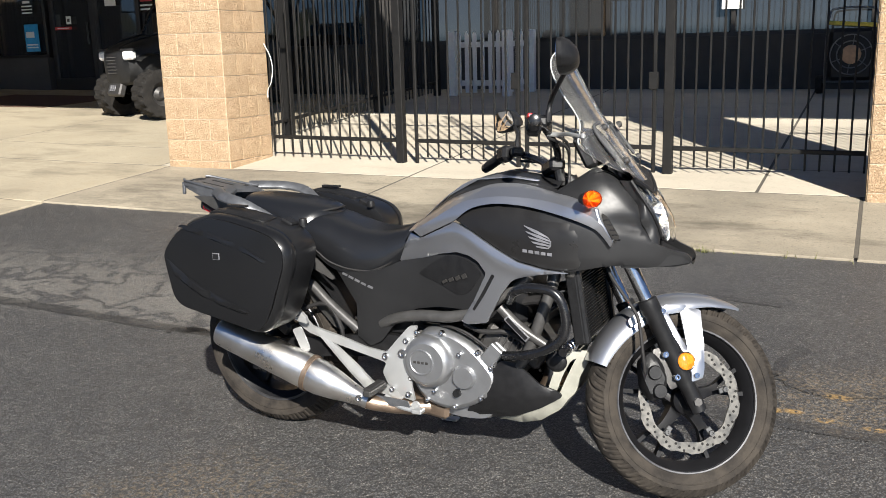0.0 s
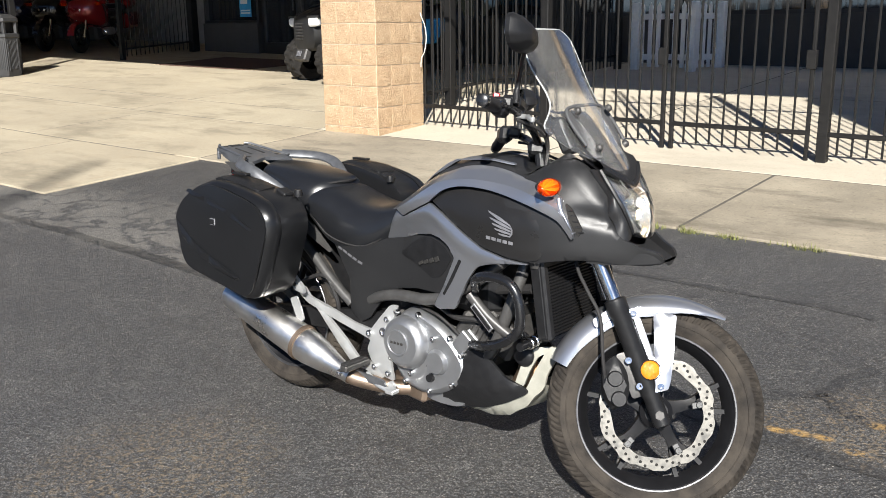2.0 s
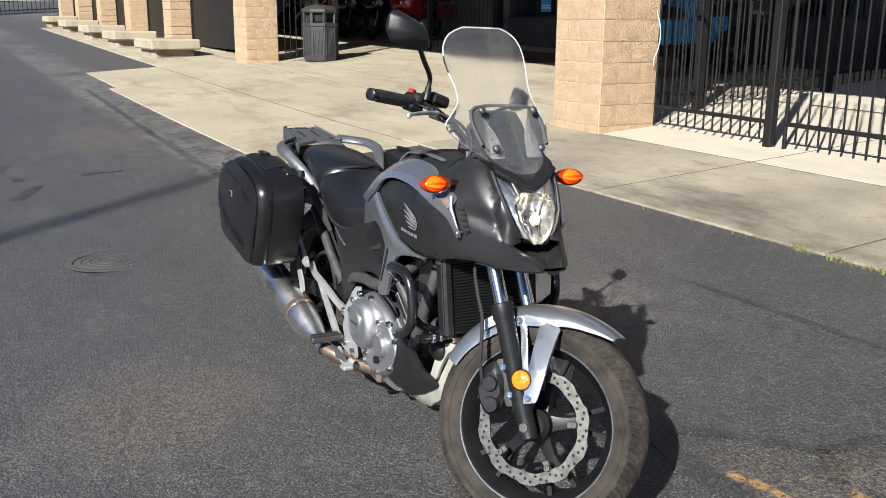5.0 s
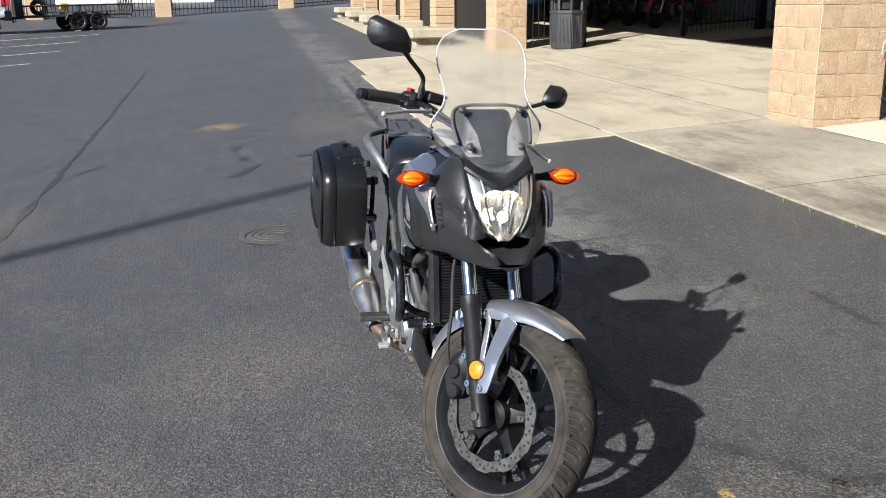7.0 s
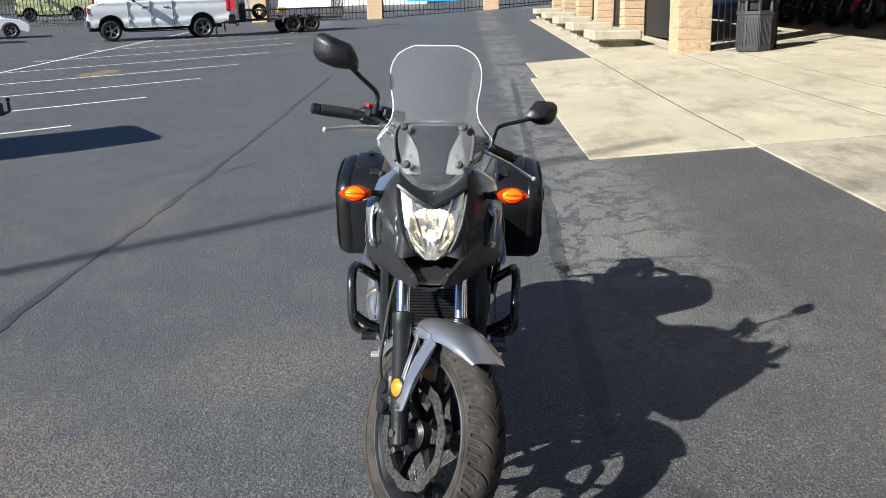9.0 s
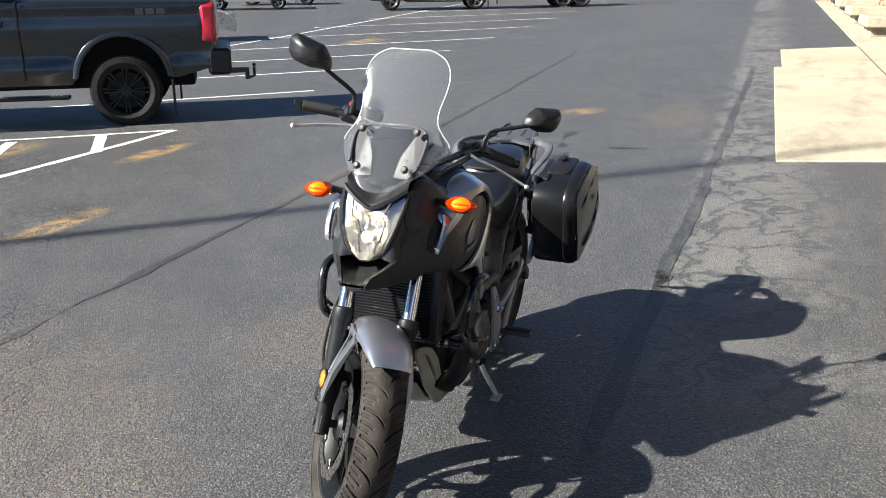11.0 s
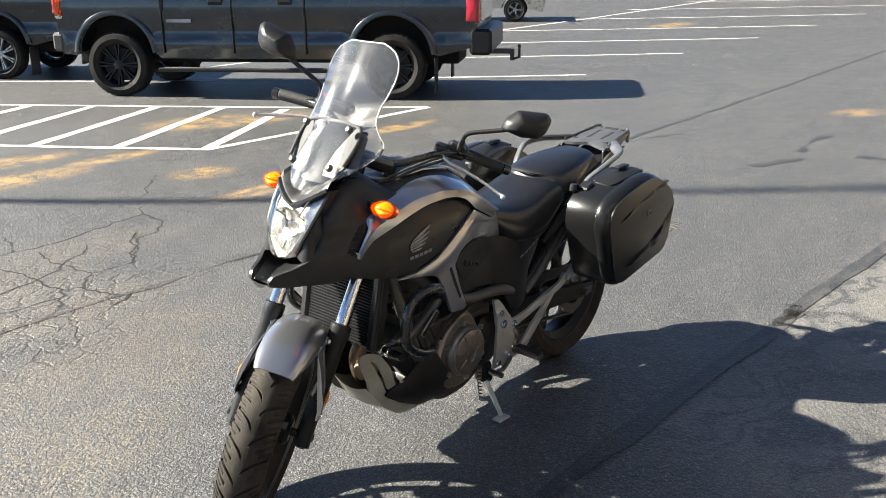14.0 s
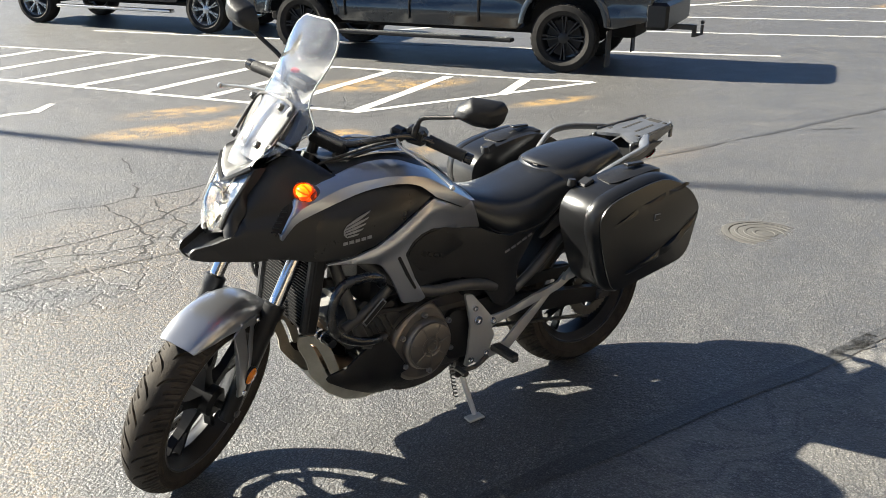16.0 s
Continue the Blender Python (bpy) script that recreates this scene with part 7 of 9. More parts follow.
for k in range(6):
    a = 2 * math.pi * k / 6 + 0.4
    bolt(s, (0.785 + 0.100 * math.cos(a), 0.157, 0.335 + 0.100 * math.sin(a)), (0, 1, 0), 0.009, 0.012)
pieces_of("casing_bolt", s, M_CAST, eng)
part("front_sprocket_cover", Shell().plate(rounded([(0.575, 0.40), (0.68, 0.41), (0.71, 0.34), (0.69, 0.24), (0.60, 0.23), (0.565, 0.30)], 0.025, 4), lambda x, z, d: Vector((x, 0.150 - d, z)), 0.03, 0.04), M_BLACKPL, eng)
# wiring, hoses and a tag on the front tube
for sg in (-1, 1):
    part("coolant_hose", Shell().tube(curve([(1.13, sg * 0.12, 0.60), (1.05, sg * 0.10, 0.58), (0.98, sg * 0.09, 0.56), (0.92, sg * 0.10, 0.50)], 5, False), 0.015, 10), M_RUBBER, eng)
    part("engine_hose", Shell().tube(curve([(0.80, sg * 0.13, 0.485), (0.87, sg * 0.145, 0.47), (0.95, sg * 0.14, 0.475), (1.0, sg * 0.12, 0.44)], 5, False), 0.009, 8), M_RUBBER, eng)
    part("throttle_cable", Shell().tube(curve([(0.72, sg * 0.14, 0.475), (0.80, sg * 0.155, 0.468), (0.86, sg * 0.15, 0.435), (0.90, sg * 0.155, 0.41)], 5, False), 0.005, 6), M_RUBBER, eng)
part("air_box", Shell().box((0.80, 0, 0.58), (0.40, 0.24, 0.20), bevel=0.03), M_BLACKPL, bike, "black air box and inner frame")
part("battery_box", Shell().box((0.50, 0, 0.52), (0.26, 0.20, 0.26), bevel=0.03), M_BLACKPL, bike)

# radiator
rad = part("radiator", Shell().box((1.172, 0, 0.580), (0.034, 0.32, 0.225), Matrix.Rotation(-0.16, 3, "Y"), bevel=0.004), M_BLACKPL, bike, "black finned radiator")
fin = mesh_of("fin", Shell().box((0, 0, 0), (0.006, 0.25, 0.0035), bevel=0.0008), M_CORE, 30)
for k in range(22):
    z = 0.485 + 0.0088 * k
    piece("fin", fin, rad, Matrix.Translation((1.190 - (z - 0.58) * 0.16, 0, z)))
for sg in (-1, 1):
    part("side_tank", Shell().box((1.176, sg * 0.143, 0.58), (0.046, 0.030, 0.235), Matrix.Rotation(-0.16, 3, "Y"), bevel=0.010), M_BLACKPL, rad)
cap = part("radiator_cap", Shell().lathe([(0.0, 0.020), (0.020, 0.020), (0.024, 0.012), (0.024, 0.0), (0.016, -0.03)], 20, Matrix.Translation((1.155, -0.150, 0.702))), M_CASTDARK, rad)
part("cap_label", Shell().box((1.155, -0.150, 0.724), (0.036, 0.014, 0.004), bevel=0.001).box((1.172, -0.150, 0.712), (0.006, 0.036, 0.018), bevel=0.002), M_REDCAP, cap, "red warning label")

# crash bars
for sg in (-1, 1):
    pts = curve([(0.975, sg * 0.19, 0.590), (1.01, sg * 0.235, 0.630), (1.06, sg * 0.250, 0.650), (1.13, sg * 0.250, 0.645), (1.165, sg * 0.248, 0.600), (1.168, sg * 0.245, 0.520), (1.12, sg * 0.240, 0.470), (1.04, sg * 0.225, 0.435), (0.955, sg * 0.175, 0.410)], 6, False)
    cb = part("crash_bar", Shell().tube(pts, 0.0145, 12), M_BLACKTUBE, bike, "black tubular crash bar")
    part("crash_bar_brace", Shell().tube(curve([(1.165, sg * 0.246, 0.535), (1.14, sg * 0.20, 0.49), (1.12, sg * 0.14, 0.46)], 4, False), 0.012, 10), M_BLACKTUBE, cb)
    tag = part("tag", Shell().box((1.0, sg * 0.192, 0.505), (0.095, 0.004, 0.020), Matrix.Rotation(radians(42), 3, "Y"), bevel=0.001), M_PRINT, cb, "small framed pale label")
    part("tag_face", Shell().box((1.0, sg * 0.1945, 0.505), (0.085, 0.002, 0.013), Matrix.Rotation(radians(42), 3, "Y"), bevel=0.0005), M_BLACKPL, tag)
part("crash_bar_tie", Shell().tube([(1.155, y, 0.455) for y in (-0.22, -0.1, 0.1, 0.22)], 0.013, 12), M_BLACKTUBE, bike, "black cross tube of the crash bars")
s = Shell()
for y in (-0.17, -0.145, 0.145, 0.17):
    s.lathe([(0.0145, -0.006), (0.017, -0.004), (0.017, 0.004), (0.0145, 0.006)], 16, align((1.155, y, 0.455), (1.155, y + 1, 0.455)))
pieces_of("tube_clamp", s, M_CHROME, bike)
part("horn", Shell().lathe([(0.0, 0.012), (0.018, 0.012), (0.03, 0.006), (0.034, 0.0), (0.03, -0.012), (0, -0.02)], 24, align((1.105, -0.125, 0.395), (1.12, -0.4, 0.40))), M_BLACKPL, bike, "black disc horn")

# belly pan, with an open loop at its front on each side
def belly(outline, y, mat, name, label, taper=0.5, thick=0.012):
    return both(name, Shell().plate(rounded(outline, 0.012, 3), lambda x, z, d: Vector((x, -(y(x, z) - d), z)), thick, 0.03), mat, label=label)


by = lambda x, z: lerp(z, ((0.13, 0.070), (0.20, 0.128), (0.28, 0.155), (0.40, 0.150), (0.46, 0.135))) * lerp(x, ((0.75, 1.0), (1.0, 1.0), (1.12, 0.82), (1.19, 0.62)))
belly([(0.905, 0.345), (0.93, 0.385), (0.985, 0.385), (1.02, 0.355), (1.06, 0.318), (1.115, 0.300), (1.128, 0.284), (1.06, 0.240), (0.98, 0.203), (0.90, 0.180), (0.84, 0.168), (0.80, 0.180), (0.83, 0.24)], lambda x, z: by(x, z) + 0.010, M_BLACKPL, "belly_cover", "black plastic belly cover")
belly([(0.880, 0.176), (0.93, 0.196), (1.02, 0.232), (1.10, 0.268), (1.120, 0.300), (1.128, 0.325), (1.150, 0.380), (1.172, 0.426), (1.193, 0.428), (1.196, 0.395), (1.172, 0.345), (1.165, 0.30), (1.115, 0.235), (1.05, 0.188), (0.98, 0.168)], by, M_CREAM, "belly_pan", "pale grey belly pan")
belly([(1.080, 0.300), (1.106, 0.294), (1.124, 0.350), (1.146, 0.398), (1.186, 0.414), (1.180, 0.430), (1.134, 0.422), (1.100, 0.372)], by, M_CREAM, "belly_loop", "pale grey loop of the belly pan")
part("belly_floor", Shell().grid([[(x, w * v, z + 0.02 * v * v) for v in (-1, -0.5, 0, 0.5, 1)] for x, w, z in ((0.80, 0.11, 0.165), (0.92, 0.11, 0.155), (1.02, 0.10, 0.165), (1.10, 0.085, 0.21), (1.15, 0.07, 0.28))]), M_CREAM, bike, smooth=50)
part("oil_filter", Shell().lathe([(0.0, 0.055), (0.022, 0.055), (0.030, 0.046), (0.031, 0.0)], 24, align((1.045, -0.01, 0.312), (1.12, -0.012, 0.300))), M_TAN, bike, "tan oil filter")

# exhaust
hd = curve([(1.03, -0.03, 0.42), (1.07, -0.05, 0.34), (1.02, -0.06, 0.24), (0.90, -0.05, 0.20), (0.74, -0.08, 0.19), (0.62, -0.15, 0.185), (0.52, -0.215, 0.205), (0.47, -0.228, 0.22)], 5, False)
ex = part("exhaust_pipe", Shell().tube(hd, 0.026, 14), M_HEADER, bike, "heat-tinted exhaust pipe")
part("collector_box", Shell().box((0.655, -0.06, 0.185), (0.17, 0.16, 0.055), Matrix.Rotation(0.12, 3, "Y"), bevel=0.022), M_HEADER, ex)
A, B = Vector((-0.068, -0.262, 0.405)), Vector((0.475, -0.232, 0.222))
ax = (B - A).normalized()
oval = lambda t, r: [A + ax * t + r * (math.cos(2 * math.pi * k / 28) * Vector((0, 1, 0)) * 0.92 + math.sin(2 * math.pi * k / 28) * ax.cross(Vector((0, 1, 0)))) for k in range(28)]
muf = part("muffler", Shell().grid([oval(t, r) for t, r in ((0.0, 0.046), (0.004, 0.052), (0.012, 0.054), (0.05, 0.056), (0.36, 0.062), (0.365, 0.060))], close_v=True), M_MUFF, bike, "polished stainless muffler")
part("muffler_cone", Shell().grid([oval(t, r) for t, r in ((0.378, 0.060), (0.41, 0.060), (0.47, 0.050), (0.53, 0.036), (0.575, 0.028), (0.60, 0.028))], close_v=True), M_MUFF, muf, "stainless cone")
part("muffler_band", Shell().grid([oval(t, r) for t, r in ((0.360, 0.060), (0.362, 0.0655), (0.376, 0.0655), (0.378, 0.060))], close_v=True), M_HEADER, muf, "heat-tinted joint band")
part("muffler_outlet", Shell().grid([oval(t, r) for t, r in ((0.0, 0.046), (0.002, 0.034), (0.0, 0.026), (0.03, 0.024), (0.06, 0.0))], close_v=True), M_CASTDARK, muf)
s = Shell()
bolt(s, B + Vector((0.0, -0.024, 0.008)), (0, -1, 0), 0.012, 0.008)
pieces_of("muffler_bolt", s, M_CHROME, muf)
part("muffler_hanger", Shell().plate(rounded([(0.20, 0.425), (0.235, 0.44), (0.27, 0.36), (0.24, 0.345)], 0.01, 3), lambda x, z, d: Vector((x, -0.215 - d, z)), 0.008, 0.02), M_PLATE, muf)
s = Shell()

# footrest plates
for sg in (-1, 1):
    mat = M_PLATE
    pl = lambda x, z, d: Vector((x, sg * (0.176 + 0.02 * (0.45 - z) - d), z))
    s = Shell()
    s.plate(rounded([(0.215, 0.462), (0.245, 0.430), (0.36, 0.405), (0.46, 0.378), (0.535, 0.370), (0.575, 0.418), (0.620, 0.468), (0.650, 0.472), (0.640, 0.440), (0.622, 0.36), (0.628, 0.26), (0.640, 0.215), (0.600, 0.222), (0.54, 0.262), (0.52, 0.300), (0.535, 0.335), (0.46, 0.352), (0.34, 0.378), (0.235, 0.405), (0.19, 0.432)], 0.010, 3), pl, 0.014, 0.03)
    s.plate(rounded([(0.275, 0.400), (0.305, 0.398), (0.42, 0.315), (0.48, 0.262), (0.545, 0.258), (0.60, 0.224), (0.585, 0.208), (0.52, 0.226), (0.455, 0.232), (0.39, 0.288), (0.33, 0.345)], 0.008, 3), pl, 0.013, 0.03)
    ped = part("footrest_plate", s, mat, bike, "silver cast footrest plate", smooth=30)
    b = Shell()
    for x, z, r in ((0.612, 0.42, 0.010), (0.598, 0.375, 0.016), (0.535, 0.358, 0.012), (0.56, 0.25, 0.010), (0.62, 0.24, 0.010)):
        bolt(b, (x, sg * (0.176 + 0.02 * (0.45 - z)), z), (0, sg, 0), r, 0.008)
    pieces_of("plate_bolt", b, M_CHROME, ped)
    # passenger peg folded up
    p = Shell().plate(rounded([(0.205, 0.452), (0.155, 0.520), (0.148, 0.545), (0.162, 0.548), (0.185, 0.52), (0.245, 0.468), (0.25, 0.445)], 0.006, 3), lambda x, z, d: Vector((x, sg * (0.212 - d), z)), 0.02, 0.03)
    pg = part("passenger_peg", p, mat, ped, "folded silver passenger footpeg")
    part("peg_rubber", Shell().plate(rounded([(0.165, 0.520), (0.212, 0.466), (0.222, 0.472), (0.174, 0.530)], 0.003, 2), lambda x, z, d: Vector((x, sg * (0.2155 - d), z)), 0.006, 0.03), M_RUBBER, pg)
    # rider's peg
    peg = part("rider_peg", Shell().box((0.525, sg * 0.240, 0.262), (0.030, 0.11, 0.022), bevel=0.006).tube([(0.525, sg * 0.18, 0.258), (0.525, sg * 0.205, 0.260)], 0.014, 10), M_CASTDARK, bike, "rider's footpeg")
    part("peg_pad", Shell().box((0.525, sg * 0.242, 0.275), (0.026, 0.10, 0.010), bevel=0.003), M_RUBBER, peg)
part("brake_pedal", Shell().tube(curve([(0.54, -0.195, 0.225), (0.60, -0.21, 0.205), (0.66, -0.215, 0.200)], 4, False), 0.009, 8).box((0.675, -0.225, 0.205), (0.035, 0.035, 0.014), bevel=0.004).lathe([(0.0, 0.008), (0.014, 0.008), (0.016, 0.0)], 16, align((0.655, -0.20, 0.212), (0.655, -0.4, 0.212))), M_PLATE, bike, "silver brake pedal")
part("pedal_guard", Shell().plate(rounded([(0.475, 0.236), (0.50, 0.215), (0.56, 0.205), (0.645, 0.208), (0.63, 0.228), (0.54, 0.232)], 0.006, 2), lambda x, z, d: Vector((x, -0.208 - d, z)), 0.01, 0.03), M_RACK, bike)
part("gear_lever", Shell().tube(curve([(0.56, 0.19, 0.24), (0.62, 0.205, 0.225), (0.69, 0.215, 0.235)], 4, False), 0.008, 8).tube([(0.69, 0.20, 0.238), (0.69, 0.25, 0.238)], 0.010, 10), M_CASTDARK, bike, "dark gear lever")

# swinging arm and spring unit
for sg in (-1, 1):
    s = Shell()
    s.grid([[(x, sg * (y + 0.014 * a), z + h * b) for a, b in ((-1, -1), (1, -1), (1, 1), (-1, 1))] for x, y, z, h in ((-0.07, 0.118, 0.315, 0.022), (0.0, 0.118, 0.318, 0.028), (0.25, 0.118, 0.345, 0.034), (0.50, 0.105, 0.375, 0.04), (0.56, 0.10, 0.38, 0.03))], close_v=True, cap=True)
    part("swinging_arm", s, M_BLACKPL, bike, "black swinging arm", smooth=30)
    part("axle_adjuster", Shell().box((-0.02, sg * 0.135, 0.315), (0.06, 0.010, 0.035), bevel=0.004).lathe([(0, 0.014), (0.013, 0.014), (0.015, 0)], 6, align((0.0, sg * 0.135, 0.313), (0.0, sg * 0.3, 0.313))), M_CASTDARK, bike)
part("chain_guard", Shell().plate(rounded([(-0.06, 0.430), (0.20, 0.445), (0.42, 0.440), (0.42, 0.405), (0.20, 0.405), (-0.06, 0.395)], 0.01, 3), lambda x, z, d: Vector((x, 0.104 - d, z)), 0.014, 0.04), M_BLACKPL, bike)
spring = [(0.40 + 0.02 * t + 0.042 * math.cos(t * 2 * math.pi), 0.042 * math.sin(t * 2 * math.pi), 0.36 + 0.026 * t) for t in [i / 14 for i in range(14 * 8)]]
sh = part("spring_unit", Shell().tube(spring, 0.006, 6), M_REDCAP if False else M_GREYTUBE, bike)
part("damper", Shell().tube([(0.40, 0, 0.33), (0.57, 0, 0.60)], 0.022, 12), M_BLACKPL, sh)
part("inner_hugger", Shell().grid([[(0.34 * math.cos(a), 0.085 * v, 0.312 + 0.34 * math.sin(a)) for v in (-1, 0, 1)] for a in [0.35 + 1.0 * i / 12 for i in range(13)]]), M_BLACKPL, bike, smooth=50)
# rear brake caliper, hose and bracket plates seen below the seat
part("rear_caliper", Shell().box((0.085, -0.10, 0.40), (0.075, 0.05, 0.05), Matrix.Rotation(0.6, 3, "Y"), bevel=0.01), M_CASTDARK, bike)
part("rear_hose", Shell().tube(curve([(0.10, -0.115, 0.42), (0.20, -0.13, 0.48), (0.29, -0.135, 0.50), (0.335, -0.13, 0.43), (0.34, -0.125, 0.38)], 5, False), 0.0075, 8), M_RUBBER, bike)
both("subframe_plate", Shell().plate(rounded([(0.15, 0.600), (0.205, 0.575), (0.33, 0.46), (0.335, 0.405), (0.29, 0.41), (0.20, 0.50)], 0.012, 3), lambda x, z, d: Vector((x, -(0.100 - d), z)), 0.012, 0.04), M_CASTDARK)
s = Shell()
bolt(s, (0.27, -0.112, 0.50), (0, -1, 0), 0.014, 0.010)
bolt(s, (0.24, -0.101, 0.535), (0, -1, 0), 0.009, 0.008)
part("frame_bolt", s, M_CASTDARK, bike)

# side stand
zs = lay(0.60, 0.185)
foot = BIKE.inverted() @ Vector((0.597, 0.195, zs + 0.006))
top = Vector((0.612, 0.120, 0.165))
stand = part("side_stand", Shell().tube([top, top.lerp(foot, 0.35), foot + Vector((0, 0, 0.012))], [0.013, 0.0125, 0.0115], 10, flat=0.75), M_PLATE, bike, "extended silver side stand")
part("stand_foot", Shell().box(foot, (0.062, 0.036, 0.009), bevel=0.003), M_PLATE, stand)
part("stand_pivot", Shell().box((0.615, 0.115, 0.185), (0.05, 0.045, 0.07), bevel=0.008).lathe([(0, 0.01), (0.010, 0.01), (0.012, 0)], 12, align((0.612, 0.138, 0.165), (0.612, 0.3, 0.165))), M_BLACKPL, stand)
part("stand_spring", Shell().tube([(0.66 - 0.03 * t + 0.007 * math.cos(t * 60), 0.125 + 0.007 * math.sin(t * 60), 0.215 - 0.14 * t) for t in [i / 80 for i in range(81)]], 0.0022, 5), M_CASTDARK, stand)


# ---- parked vehicles ----
def paint(name, c, rough=0.25, metal=0.3):
    return material(name, c, rough, metal, spread=0.08, scale=4, coat=0.8, rough_var=0.05)


M_TRUCK = paint("dark_slate_paint", (0.017, 0.021, 0.025))
M_BLACKCAR = paint("black_car_paint", (0.008, 0.008, 0.009))
M_WHITECAR = paint("white_car_paint", (0.70, 0.71, 0.72), 0.3, 0.0)
M_SILVERCAR = paint("pale_silver_car_paint", (0.50, 0.48, 0.44), 0.3, 0.5)
M_REDCAR = paint("red_car_paint", (0.35, 0.01, 0.015))
M_LIME = paint("pale_yellow_paint", (0.55, 0.56, 0.26), 0.45, 0.0)
M_GLASSCAR = material("tinted_car_glass", (0.012, 0.014, 0.015), 0.05, spread=0.1, rough_var=0.02)
M_TIREB = material("black_tyre", (0.013, 0.012, 0.011), 0.8, spec=0.25, colour2=(0.022, 0.020, 0.018), scale=12, bump=0.4, bump_scale=80)
M_ALLOY = material("bright_alloy_wheel", (0.50, 0.50, 0.50), 0.3, 0.8)
M_YELLOWM = material("yellow_machine_paint", (0.62, 0.36, 0.02), 0.45)
M_RUST = material("rusty_mesh", (0.05, 0.04, 0.034), 0.7)


def ground_pose(x, y, hx, hy, span=3.0):
    """A pose on the ground at (x, y), heading along (hx, hy) and pitched with the slope."""
    d = Vector((hx, hy)).normalized()
    f = Vector((d.x, d.y, (lay(x + d.x * span, y + d.y * span) - lay(x, y)) / span)).normalized()
    l = Vector((-d.y, d.x, 0))
    u = f.cross(l)
    m = Matrix((f, l, u)).transposed().to_4x4()
    m.translation = (x, y, lay(x, y))
    return m


def road_wheel(parent, x, y, r, w, spokes, mat, side):
    """A car wheel on the side given (+1 left), with tyre, rim and spokes."""
    m = Matrix.Translation((x, y, r)) @ Matrix.Rotation(-side * math.pi / 2, 4, "X")
    h, k = w / 2, r * 0.67
    t = Shell().lathe([(k, -h * 0.8), (r * 0.8, -h), (r * 0.95, -h * 0.92), (r, -h * 0.7), (r, h * 0.7), (r * 0.95, h * 0.92), (r * 0.8, h), (k, h * 0.8)], 40, m)
    for i in range(36):
        a = 2 * math.pi * i / 36
        for sg in (-1, 1):
            t.box((r * 0.985 * math.cos(a + 0.04 * sg), r * 0.985 * math.sin(a + 0.04 * sg), sg * h * 0.62), (0.016, r * 0.07, h * 0.5), Matrix.Rotation(a, 3, "Z"), bevel=0.004) if r > 0.4 else None
    if r > 0.4:
        n = len(t.v) - 36 * 2 * 24
        t.v[n:] = [tuple(m @ Vector(p)) for p in t.v[n:]]
    tyre_ob = part("wheel", t, M_TIREB, parent, "black tyre", smooth=35)
    s = Shell().lathe([(k, h * 0.80), (k * 0.97, h * 0.72), (k * 0.92, h * 0.55), (k * 0.88, 0), (k * 0.86, -h * 0.6), (k, -h * 0.8)], 40, m)
    part("rim", s, mat, tyre_ob)
    q = Shell()
    for i in range(spokes):
        a = 2 * math.pi * i / spokes
        for o in (-0.10, 0.10):
            u, v = Vector((math.cos(a + o), math.sin(a + o), 0)), Vector((-math.sin(a), math.cos(a), 0))
            rows = [[u * rr + v * e * ww + Vector((0, 0, z)) for e, z in ((-1, h * 0.38), (1, h * 0.38), (0.7, zz), (-0.7, zz))] for rr, ww, zz in ((k * 0.16, 0.012, h * 0.62), (k * 0.6, 0.011, h * 0.60), (k * 0.95, 0.016, h * 0.66))]
            q.grid(rows, close_v=True, cap=True)
    q.lathe([(0, h * 0.70), (k * 0.14, h * 0.70), (k * 0.24, h * 0.62), (k * 0.26, h * 0.4)], 20)
    part("spokes", q.moved(m), mat, tyre_ob, smooth=30)
    part("brake_drum", Shell().lathe([(0, h * 0.3), (k * 0.8, h * 0.3), (k * 0.82, -h * 0.2)], 24, m), M_CRACK_AND_SHADE, tyre_ob)


def arch(xc, r, grow, n=9, up=0.02):
    return [(xc - (r + grow) * math.cos(a), r + up + (r + grow) * math.sin(a)) for a in [math.pi * (0.02 + 0.96 * i / n) for i in range(n + 1)]]


def within(x, z, poly):
    n, hit = len(poly), False
    for k in range(n):
        (ax, az), (bx, bz) = poly[k], poly[k - 1]
        if (az > z) != (bz > z) and x < (bx - ax) * (z - az) / (bz - az) + ax:
            hit = not hit
    return hit


